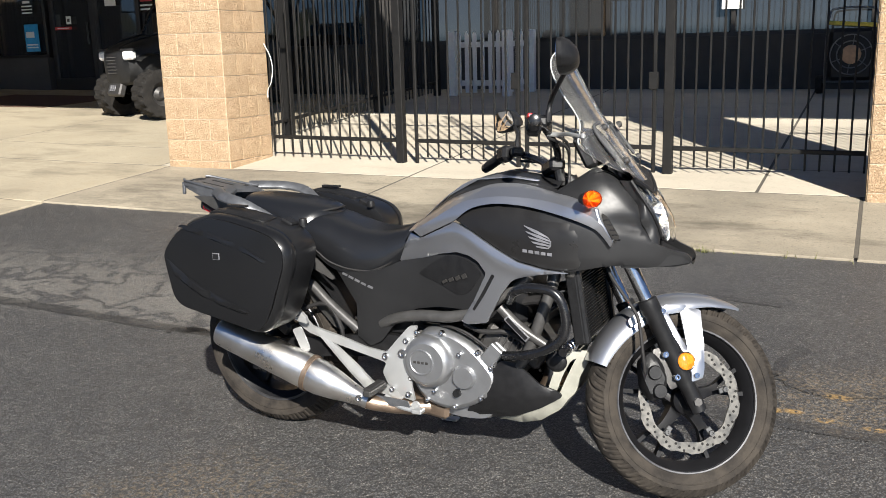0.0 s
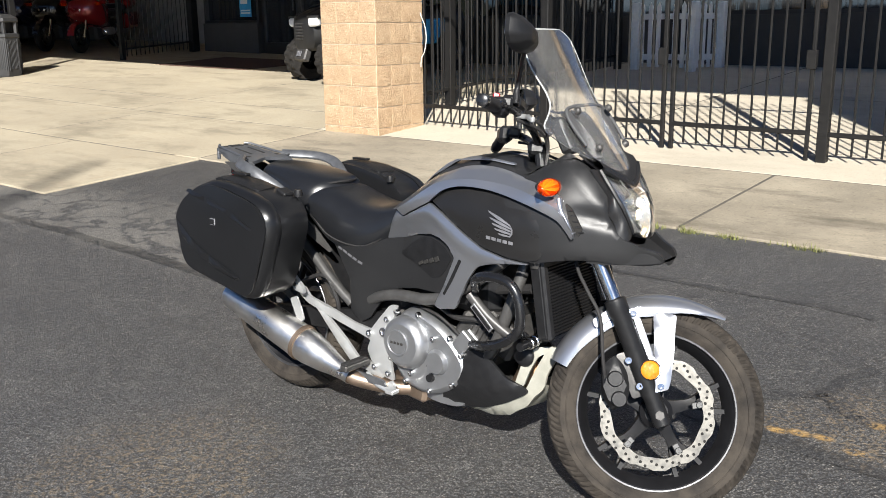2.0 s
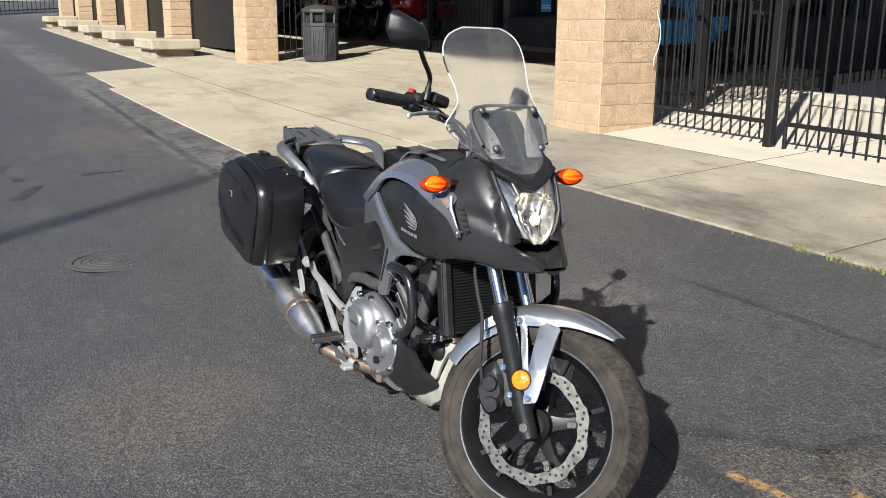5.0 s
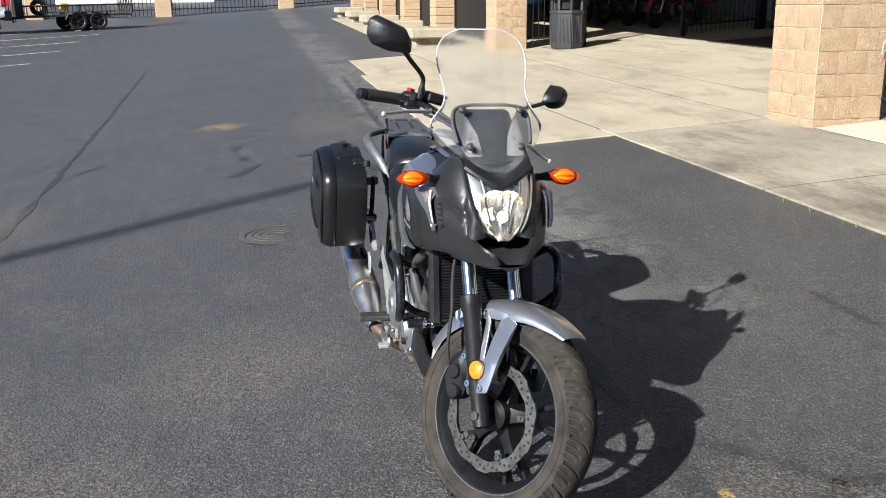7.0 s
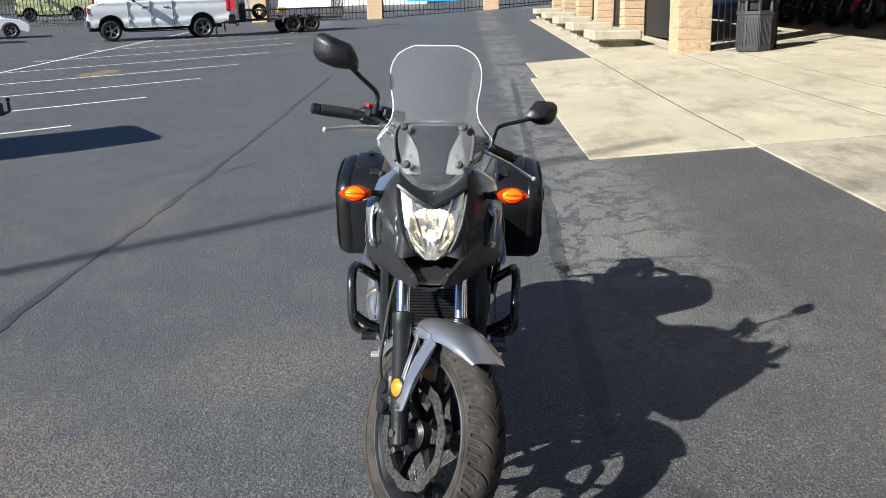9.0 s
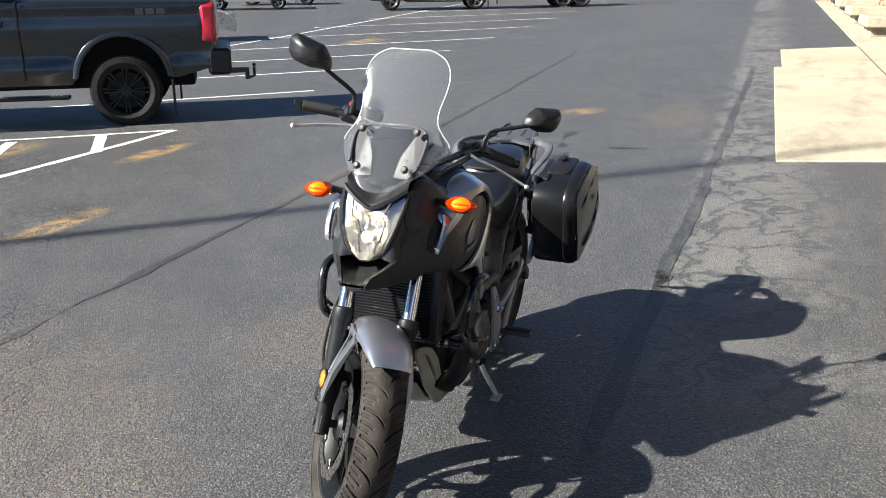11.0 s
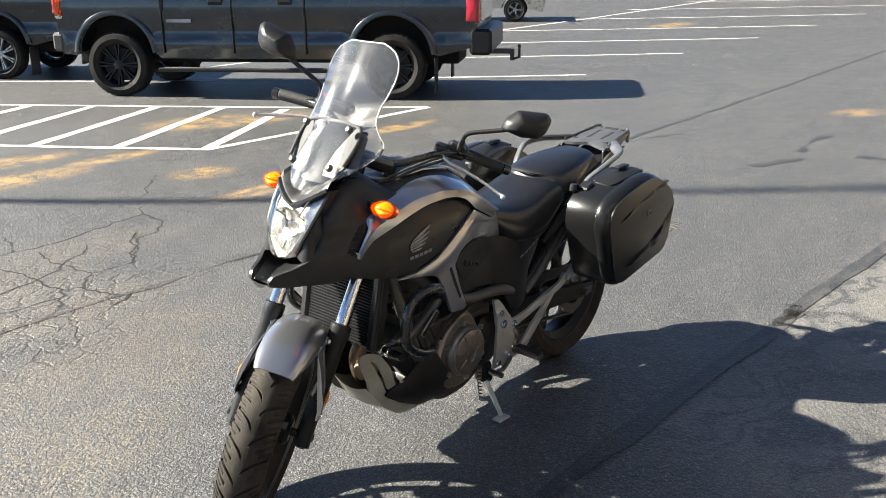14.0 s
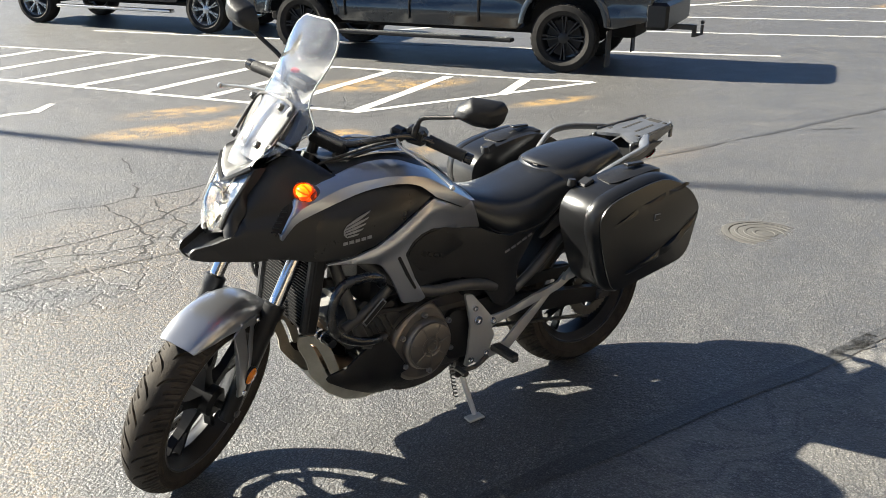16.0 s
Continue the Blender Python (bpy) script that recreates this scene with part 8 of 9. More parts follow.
def body_slab(outline, hw, tuck=0.05, press=()):
    """A body shell with an outline in (x, z); press gives (z, inset) of the side's pressed section."""
    n = len(outline)
    zs, xs = [p[1] for p in outline], [p[0] for p in outline]
    z0, z1 = min(zs), max(zs)
    cx = sum(xs) / n
    inset = lambda z: lerp(z, press) if press else 0.0

    def ring(side, k, d):
        return [(cx + (p[0] - cx) * (1 - 0.012 * k), side * (hw - d - inset(p[1])), p[1] - 0.03 * k * (p[1] - z0) / (z1 - z0)) for p in outline]
    s = Shell()
    rows = [ring(-1, 1, 0), ring(-1, 0.35, tuck * 0.4), ring(-1, 0, tuck), ring(1, 0, tuck), ring(1, 0.35, tuck * 0.4), ring(1, 1, 0)]
    s.grid(rows, close_v=True)
    for side, row in ((-1, rows[0]), (1, rows[-1])):
        pts = [Vector((p[0], p[2])) for p in row]
        poly = [(p.x, p.y) for p in pts]
        extra = []
        for z, _ in press:
            x = min(xs) + 0.1
            while x < max(xs) - 0.05:
                if within(x, z, poly) and min((Vector((x, z)) - p).length for p in pts) > 0.03:
                    extra.append(Vector((x, z)))
                x += 0.22
        out = geometry.delaunay_2d_cdt(pts + extra, [], [list(range(n))], 1, 1e-6)
        s.add([(p.x, side * (hw - inset(p.y)), p.y) for p in out[0]], [tuple(q) for q in out[2]])
    return s


PRESS = ((0.55, 0.045), (0.66, 0.020), (0.80, 0.012), (0.83, 0.028), (0.95, 0.024), (1.10, 0.006), (1.22, 0.0), (1.34, 0.010), (1.44, 0.020), (1.47, 0.010), (1.52, 0.018), (1.60, 0.06))


def pickup(m, label, body, wb, r, hw, rimmat, spokes, chrome=None, topper=False, flare=True):
    th = thing("pickup_truck", m, label, "pickup truck", "parked vehicles")
    zb = r + 0.15
    rear = [(-1.14, zb + 0.12), (-1.17, 1.18), (-1.15, 1.56), (1.16, 1.585), (1.20, 1.60), (wb - 0.80, 1.60), (wb + 0.30, 1.53), (wb + 0.70, 1.44), (wb + 0.84, 1.25), (wb + 0.88, 0.95), (wb + 0.84, zb)]
    low = [(wb + 0.62, zb - 0.02)] + arch(wb, r, 0.12, 14, 0.13)[::-1] + [(wb - r - 0.20, zb - 0.06), (r + 0.20, zb - 0.06)] + arch(0, r, 0.12, 14, 0.13)[::-1] + [(-r - 0.25, zb)]
    bd = part("body", body_slab(rear + low, hw, 0.05, PRESS), body, th, smooth=38)
    # the cab
    x0, x1, t0, t1 = 1.22, wb - 0.78, 1.36, wb - 1.42
    cab = [[(x0, sg * (hw - 0.03), 1.585) for sg in (-1, 1)] + [(x1, sg * (hw - 0.05), 1.59) for sg in (1, -1)], [(t0, sg * (hw - 0.20), 2.03) for sg in (-1, 1)] + [(t1, sg * (hw - 0.20), 2.03) for sg in (1, -1)], [(t0 + 0.1, sg * (hw - 0.30), 2.06) for sg in (-1, 1)] + [(t1 - 0.1, sg * (hw - 0.30), 2.06) for sg in (1, -1)]]
    cb = part("cab", Shell().grid(cab, close_v=True).add(cab[2], [(0, 1, 2, 3)]), body, th, smooth=30)
    for sg in (-1, 1):
        for a, b in ((0.06, 0.44), (0.48, 0.90)):
            pts = []
            for t, v in ((a, 0.10), (b, 0.10), (b - (0.08 if b > 0.8 else 0), 0.88), (a + (0.03 if a < 0.1 else 0), 0.88)):
                xb, xt = x0 + (x1 - x0) * t, t0 + (t1 - t0) * t
                pts.append((xb + (xt - xb) * v, sg * (hw - 0.03 - 0.17 * v + 0.006), 1.585 + 0.445 * v))
            part("side_window", Shell().add(pts, [(0, 1, 2, 3)]), M_GLASSCAR, cb, smooth=0)
    part("windscreen", Shell().add([(x1 - 0.02, -hw + 0.16, 1.65), (x1 - 0.02, hw - 0.16, 1.65), (t1 + 0.06, hw - 0.30, 2.0), (t1 + 0.06, -hw + 0.30, 2.0)], [(0, 1, 2, 3)]).moved(Matrix.Translation((0.02, 0, 0.012))), M_GLASSCAR, cb, smooth=0)
    if topper:
        tp = part("bed_cover", body_slab([(-1.12, 1.57), (1.02, 1.57), (0.98, 2.02), (-1.02, 1.98)], hw - 0.06), body, th, "white canopy over the load bed")
        for sg in (-1, 1):
            part("side_window", Shell().box((0.0, sg * (hw - 0.055), 1.80), (1.5, 0.012, 0.24), bevel=0.003), M_GLASSCAR, tp)
    # seams, handles, sills, mirrors
    for sg in (-1, 1):
        y = sg * (hw + 0.002)
        for x in (1.19, 1.20 + (wb - 1.92) * 0.5, wb - 0.72):
            part("door_seam", Shell().box((x, sg * hw, (zb + 1.58) / 2), (0.022 if x < 1.3 else 0.012, 0.03, 1.56 - zb), bevel=0.001), M_CRACK_AND_SHADE, bd)
        for x in (1.46, 1.42 + (wb - 1.92) * 0.5):
            hd = part("door_handle", Shell().box((x, y + sg * 0.012, 1.315), (0.19, 0.03, 0.040), bevel=0.012), body, bd)
            # black plate behind the handle stands for the shade of its recess
            part("handle_shade", Shell().box((x, y - sg * 0.006, 1.30), (0.20, 0.016, 0.085), bevel=0.003), M_CRACK_AND_SHADE, hd)
        part("running_board", Shell().box((wb * 0.5, sg * (hw + 0.06), zb - 0.20), (wb - 2 * r - 0.45, 0.16, 0.05), bevel=0.012), chrome or M_BLACKPL, th)
        tread = Shell()
        for i in range(46):
            tread.box((wb * 0.5 - (wb - 2 * r - 0.6) * (0.5 - (i + 0.5) / 46), sg * (hw + 0.07), zb - 0.172), (0.022, 0.10, 0.006), bevel=0.001)
        tagged(part("step_tread", tread, M_PLATE if chrome is None else M_BLACKPL, th), kind="stuff")
        if flare:
            for xc in (0, wb):
                rows = []
                for p, q in zip(arch(xc, r, 0.108, 18, 0.13), arch(xc, r, 0.185, 18, 0.13)):
                    rows.append([(p[0], sg * (hw - 0.06), p[1]), (p[0], sg * (hw + 0.006), p[1]), ((p[0] * 0.7 + q[0] * 0.3), sg * (hw + 0.008), (p[1] * 0.7 + q[1] * 0.3)), ((p[0] * 0.3 + q[0] * 0.7), sg * (hw + 0.005), (p[1] * 0.3 + q[1] * 0.7)), (q[0], sg * (hw - 0.014), q[1])])
                part("wheel_arch", Shell().grid(rows), body, bd, smooth=50)
        mir = part("door_mirror", Shell().box((wb - 0.95, sg * (hw + 0.22), 1.66), (0.10, 0.22, 0.30), bevel=0.03).tube([(wb - 0.92, sg * (hw - 0.02), 1.60), (wb - 0.94, sg * (hw + 0.16), 1.60)], 0.03, 8), M_BLACKPL, th)
        part("tail_light", Shell().plate(rounded([(-1.185, 1.02), (-0.97, 1.03), (-0.98, 1.50), (-1.17, 1.53)], 0.02, 3), lambda x, z, d: Vector((x, sg * (hw + 0.012 - d), z)), 0.14, 0.1).box((-1.165, sg * (hw - 0.08), 1.28), (0.03, 0.15, 0.48), bevel=0.01), M_REDLENS, th, "tall red tail light")
        part("head_light", Shell().box((wb + 0.80, sg * (hw - 0.10), 1.20), (0.12, 0.22, 0.26), bevel=0.03), M_ALLOY, th)
        part("side_marker", Shell().box((wb + 0.80, sg * (hw - 0.005), 1.22), (0.10, 0.03, 0.22), bevel=0.008), M_AMBER, th, "amber side marker")
        part("mud_flap", Shell().box((-r - 0.14, sg * (hw - 0.14), r * 0.75), (0.02, 0.26, 0.46), bevel=0.005), M_RUBBER, th)
        for x in (0, wb):
            road_wheel(th, x, sg * (hw - 0.13), r, 0.28, spokes, rimmat, sg)
            a = arch(x, r, 0.125, 14, 0.13)
            # near-black liner closes the arch
            part("wheel_well", Shell().grid([[(p[0], sg * (hw - 0.02), p[1]) for p in a], [(p[0], sg * (hw - 0.42), p[1]) for p in a], [(x + (p[0] - x) * 0.1, sg * (hw - 0.42), r) for p in a]]), M_CRACK_AND_SHADE, th, smooth=30)
    part("rear_bumper", Shell().box((-1.20, 0, zb + 0.18), (0.30, 2 * hw - 0.02, 0.34), bevel=0.04), chrome or M_BLACKPL, th)
    part("front_bumper", Shell().box((wb + 0.86, 0, zb + 0.16), (0.18, 2 * hw - 0.02, 0.26), bevel=0.05), chrome or M_CASTDARK, th)
    part("grille", Shell().box((wb + 0.885, 0, 1.16), (0.04, 2 * hw - 0.5, 0.42), bevel=0.02), M_BLACKPL, th)
    part("chassis", Shell().box((wb * 0.5, 0, r + 0.10), (wb + 1.7, 0.9, 0.22), bevel=0.02).tube([(0, -hw + 0.2, r), (0, hw - 0.2, r)], 0.07, 10).tube([(wb, -hw + 0.2, r), (wb, hw - 0.2, r)], 0.06, 10), M_CRACK_AND_SHADE, th)
    ball = part("tow_hitch", Shell().box((-1.40, 0, zb - 0.02), (0.36, 0.07, 0.07), bevel=0.008).tube([(-1.55, 0, zb - 0.12), (-1.60, 0, zb - 0.12), (-1.66, 0, zb - 0.10), (-1.66, 0, zb + 0.02)], 0.022, 8).lathe([(0, -0.028), (0.02, -0.02), (0.028, 0), (0.02, 0.02), (0, 0.028)], 12, Matrix.Translation((-1.66, 0, zb + 0.05))).box((-1.56, 0, zb - 0.07), (0.06, 0.06, 0.16), bevel=0.006), M_CASTDARK, th, "tow hitch with a ball")
    return th


truck = pickup(ground_pose(-7.07, -7.21, 0.530, -0.848), "dark slate crew-cab pickup truck with black off-road wheels", M_TRUCK, 3.95, 0.445, 1.01, M_BLACKPL, 8)
s = Shell()
for k in range(3):
    part("emblem_bar", Shell().box((-0.52 + 0.13 * k, 1.016, 1.43), (0.10, 0.004, 0.075), bevel=0.001), M_GREYTUBE, truck)
part("fender_badge", Shell().box((2.98, 1.016, 1.05), (0.36, 0.006, 0.045), bevel=0.002), M_PRINT, truck, "small pale fender badge")
part("fender_vent", Shell().box((3.22, 1.016, 1.30), (0.05, 0.012, 0.24), bevel=0.004), M_BLACKPL, truck)
part("tailgate", Shell().box((-1.175, 0, 1.30), (0.05, 1.6, 0.52), bevel=0.012), M_SILVERCAR, truck, "pale tailgate trim")
pickup(ground_pose(-4.75, -13.8, 0.56, -0.83), "black pickup truck with bright spoked wheels", M_BLACKCAR, 3.7, 0.40, 0.98, M_ALLOY, 7, chrome=M_CHROME)
pickup(ground_pose(-36.35, -11.33, 0.409, -0.913), "white crew-cab pickup truck with a bed canopy", M_WHITECAR, 3.68, 0.40, 1.0, M_ALLOY, 5, topper=True, flare=False)
pickup(ground_pose(-62.5, -27.5, 0.388, -0.92), "pale yellow pickup truck far across the car park", M_LIME, 3.1, 0.36, 0.95, M_CASTDARK, 5, flare=False)


def car(m, label, body, wb, r, hw, h, tall=False, rim=M_ALLOY):
    th = thing("car", m, label, "car", "parked vehicles")
    zb, zs = 0.24, h * 0.60
    top = [(-0.88, zb + 0.2), (-0.93, 0.62), (-0.88, zs), (-0.2, zs + 0.04), (wb - 0.35, zs + 0.02), (wb + 0.45, zs - 0.10), (wb + 0.78, 0.62), (wb + 0.82, 0.42), (wb + 0.75, zb)]
    low = arch(wb, r, 0.06)[::-1] + arch(0, r, 0.06)[::-1] + [(-0.7, zb)]
    bd = part("body", body_slab(top + low, hw, 0.09), body, th, smooth=38)
    back, front = (-0.82, -0.60) if tall else (-0.45, 0.10)
    base = [(back, zs + 0.01), (wb - 0.25, zs + 0.01)]
    roof = [(front if not tall else -0.55, h), (wb - 1.15, h)]
    rows = [[(base[0][0], -hw + 0.05, base[0][1]), (base[0][0], hw - 0.05, base[0][1]), (base[1][0], hw - 0.08, base[1][1]), (base[1][0], -hw + 0.08, base[1][1])], [(roof[0][0], -hw + 0.20, h - 0.03), (roof[0][0], hw - 0.20, h - 0.03), (roof[1][0], hw - 0.20, h - 0.03), (roof[1][0], -hw + 0.20, h - 0.03)], [(roof[0][0] + 0.12, -hw + 0.32, h), (roof[0][0] + 0.12, hw - 0.32, h), (roof[1][0] - 0.12, hw - 0.32, h), (roof[1][0] - 0.12, -hw + 0.32, h)]]
    gh = part("cabin", Shell().grid(rows, close_v=True).add(rows[2], [(0, 1, 2, 3)]), body, th, smooth=35)
    for sg in (-1, 1):
        for a, b in ((0.10, 0.48), (0.52, 0.90)):
            pts = []
            for t, v in ((a, 0.10), (b, 0.10), (b - 0.04, 0.86), (a + 0.02, 0.86)):
                xb, xt = base[0][0] + (base[1][0] - base[0][0]) * t, roof[0][0] + (roof[1][0] - roof[0][0]) * t
                pts.append((xb + (xt - xb) * v, sg * (hw - 0.05 - 0.15 * v + 0.008), zs + (h - 0.03 - zs) * v))
            part("side_window", Shell().add(pts, [(0, 1, 2, 3)]), M_GLASSCAR, gh, smooth=0)
        for x in (0, wb):
            road_wheel(th, x, sg * (hw - 0.10), r, 0.20, 5, rim, sg)
        part("head_light", Shell().box((wb + 0.66, sg * (hw - 0.14), 0.68), (0.24, 0.22, 0.12), bevel=0.03), M_ALLOY, th)
        part("tail_light", Shell().box((-0.90, sg * (hw - 0.10), 0.78), (0.08, 0.16, 0.14), bevel=0.02), M_REDLENS, th)
    return th


car(ground_pose(-33.5, -22.5, -0.45, 0.89), "pale silver saloon car in the far bays", M_SILVERCAR, 2.65, 0.31, 0.86, 1.42)
car(ground_pose(-38.0, -23.4, -0.40, 0.91), "white estate car in the far bays", M_WHITECAR, 2.7, 0.33, 0.88, 1.50, True)
car(ground_pose(-17.6, -15.9, -0.55, 0.835), "silver hatchback parked beyond the dark pickup", M_SILVERCAR, 2.55, 0.31, 0.86, 1.48, True)
car(ground_pose(-34.0, -27.0, 0.55, -0.83), "red car far across the car park", M_REDCAR, 2.7, 0.32, 0.88, 1.45)
car(ground_pose(-30.5, -24.5, 0.55, -0.83), "white car far across the car park", M_WHITECAR, 2.7, 0.32, 0.88, 1.45)
car(ground_pose(-52.0, -34.0, -0.45, 0.89), "white crossover car in the far bays", M_WHITECAR, 2.7, 0.33, 0.88, 1.55, True)

# utility trailer behind the white pickup
tr = thing("utility_trailer", ground_pose(-38.9, -7.6, 0.409, -0.913), "black steel utility trailer with railed sides and a tall ramp gate", "trailer")
part("deck", Shell().box((0.3, 0, 0.60), (4.4, 1.9, 0.09), bevel=0.01), M_RUST, tr)
for sg in (-1, 1):
    part("side_rail", Shell().tube([(-1.9, sg * 0.95, 1.02), (2.5, sg * 0.95, 1.02)], 0.035, 8), M_RUST, tr)
    for i in range(9):
        part("side_post", Shell().tube([(-1.9 + 0.55 * i, sg * 0.95, 0.62), (-1.9 + 0.55 * i, sg * 0.95, 1.02)], 0.025, 6), M_RUST, tr)
    for x in (-0.40, 0.42):
        road_wheel(tr, x, sg * 1.08, 0.36, 0.22, 5, M_CASTDARK, sg)
    part("wheel_guard", Shell().grid([[(x, sg * 0.96, z), (x, sg * 1.21, z)] for x, z in ((-0.9, 0.45), (-0.78, 0.70), (-0.5, 0.82), (0.5, 0.82), (0.8, 0.70), (0.92, 0.45))]), M_GREYTUBE, tr)
for i in range(9):
    part("ramp_bar", Shell().tube([(-1.95, -0.9 + 0.225 * i, 0.65), (-1.95, -0.9 + 0.225 * i, 2.1)], 0.024, 6), M_RUST, tr)
for z in (1.35, 2.1):
    part("ramp_rail", Shell().tube([(-1.95, -0.92, z), (-1.95, 0.92, z)], 0.03, 8), M_RUST, tr)
for i in range(7):
    part("front_bar", Shell().tube([(2.5, -0.9 + 0.3 * i, 0.62), (2.5, -0.9 + 0.3 * i, 1.7)], 0.03, 6), M_RUST, tr)
part("front_rail", Shell().tube([(2.5, -0.95, 1.7), (2.5, 0.95, 1.7)], 0.035, 8), M_RUST, tr)
part("tongue", Shell().tube([(2.5, 0.7, 0.58), (3.9, 0, 0.52)], 0.045, 8).tube([(2.5, -0.7, 0.58), (3.9, 0, 0.52)], 0.045, 8), M_RUST, tr)
part("jack", Shell().tube([(3.3, 0.2, 0.15), (3.3, 0.2, 0.95)], 0.03, 8).tube([(3.3, 0.2, 0.9), (3.3, 0.42, 0.9)], 0.015, 6), M_CASTDARK, tr)
part("chain", Shell().tube(curve([(4.4, 0.1, 0.5), (4.2, 0.15, 0.2), (3.9, 0.15, 0.18), (3.7, 0.1, 0.48)], 5, False), 0.018, 6), M_RUST, tr, "slack safety chain")
part("ratchet_crate", Shell().box((0.85, 0.80, 0.98), (0.34, 0.28, 0.26), bevel=0.04), M_YELLOWM, tr, "small yellow tool case")
part("spare_wheel", Shell().lathe([(0.16, -0.09), (0.30, -0.10), (0.34, -0.05), (0.34, 0.05), (0.30, 0.10), (0.16, 0.09)], 28, Matrix.Translation((1.7, 0.1, 0.96)) @ Matrix.Rotation(math.pi / 2, 4, "X")), M_TIREB, tr, "spare tyre standing on the deck")

# far boundary: piers, railings, banners and containers
for y in (-12.0, -5.2, 1.6, 8.0):
    x = -51.5
    ob = part("boundary_pier", Shell().box((x, y, lay(x, y) + 1.3), (0.9, 0.9, 2.8), bevel=0.03), M_BLOCK)
    tagged(ob, "buff block pier of the far boundary railing", "pillar", "boundary piers", "structure")
rail = thing("boundary_railing", Matrix(), "black railing along the far end of the car park", "fence")
for z in (0.2, 1.9):
    part("rail", Shell().tube([(-51.5, -60, lay(-51.5, -60) + z), (-51.5, -20, lay(-51.5, -20) + z), (-51.5, 0, lay(-51.5, 0) + z), (-51.5, 22, lay(-51.5, 22) + z)], 0.03, 6), M_FENCE, rail)
me = mesh_of("bar", Shell().box((0, 0, 1.05), (0.03, 0.03, 2.0), bevel=0.002), M_FENCE, 0)
for i in range(240):
    y = -40 + 0.22 * i
    piece("bar", me, rail, Matrix.Translation((-51.5, y, lay(-51.5, y))))
for i, (y, w, m) in enumerate(((-9.3, 3.2, M_PAPER), (-1.8, 3.0, M_BLUE), (4.5, 2.6, M_PAPER), (-14.5, 2.6, M_REDCAR), (-20, 3.0, M_PAPER))):
    ob = part("banner", Shell().box((-51.3, y, lay(-51.3, y) + 1.3), (0.02, w, 1.1), bevel=0.004), m)
    tagged(ob, "printed banner hung on the far railing", "banner", "banners")
for i, (x, y, l, m) in enumerate(((-80, -48, 9, M_REDCAR), (-82, -36, 8, M_PAPER), (-84, -24, 10, M_GREYWALL), (-86, -8, 9, M_PAPER), (-86, 6, 9, M_GREYWALL), (-78, -62, 9, M_TRUCK))):
    ob = part("storage_container", Shell().box((x, y, lay(x, y) + 1.4), (2.6, l, 2.8), bevel=0.04), m)
    tagged(ob, "plain storage container beyond the boundary", "container", "containers")
ob = part("backdrop", Shell().grid([[(x, y, z) for z in (-2, 9 + 3 * math.sin(y * 0.21) + 2 * math.sin(y * 0.57 + 1))] for x, y in [(-140 + 0.002 * y * y * 0.2, y) for y in range(-200, 160, 4)]]), material("far_trees", (0.05, 0.06, 0.03), 0.95, colour2=(0.02, 0.026, 0.014), scale=0.6), smooth=0)
tagged(ob, "low dark line of far trees", "backdrop", kind="structure")


# ---- things in front of the shop ----
bin_ob = thing("litter_bin", Matrix.Translation((-13.55, 5.45, lay(-13.55, 5.45) + 0.012)) @ Matrix.Rotation(0.25, 4, "Z"), "grey panelled litter bin with a hooded top, darkened as if shaded", "litter bin")
# plastic darkened in place of the pier's shade on the bin
M_BIN = material("shade_darkened_bin_plastic", (0.034, 0.034, 0.035), 0.55, scale=20, bump=0.3)
octo = lambda r, z: [(r * math.cos(a + 0.39) * 1.0, r * math.sin(a + 0.39), z) for a in [2 * math.pi * k / 8 for k in range(8)]]
part("body", Shell().grid([octo(0.32, 0), octo(0.34, 0.08), octo(0.345, 0.64), octo(0.36, 0.66), octo(0.36, 0.71), octo(0.33, 0.72)], close_v=True, cap=True), M_BIN, bin_ob, smooth=20)
for k in range(8):
    a = 2 * math.pi * k / 8 + 0.39 + math.pi / 8
    d = Vector((math.cos(a), math.sin(a), 0))
    f = Shell()
    for u in (-0.10, 0.10):
        f.box(d * 0.322 + Vector((-d.y, d.x, 0)) * u + Vector((0, 0, 0.36)), (0.012, 0.02, 0.52), Matrix.Rotation(a, 3, "Z"), bevel=0.003)
    for u in range(-3, 4):
        f.box(d * 0.318 + Vector((-d.y, d.x, 0)) * u * 0.026 + Vector((0, 0, 0.36)), (0.010, 0.008, 0.48), Matrix.Rotation(a, 3, "Z"), bevel=0.002)
    pieces_of("slat", f, M_BIN, bin_ob, smooth=20)
    part("hood_post", Shell().box((0.31 * math.cos(a - math.pi / 8), 0.31 * math.sin(a - math.pi / 8), 0.82), (0.05, 0.05, 0.24), Matrix.Rotation(a, 3, "Z"), bevel=0.006), M_BIN, bin_ob)
part("hood", Shell().grid([octo(0.34, 0.90), octo(0.36, 0.92), octo(0.355, 0.97), octo(0.25, 1.03), octo(0.05, 1.05)], close_v=True, cap=True), M_BIN, bin_ob, smooth=20)
part("liner", Shell().lathe([(0.0, 0.74), (0.26, 0.74), (0.26, 0.90), (0, 0.90)], 20), M_CRACK_AND_SHADE, bin_ob)


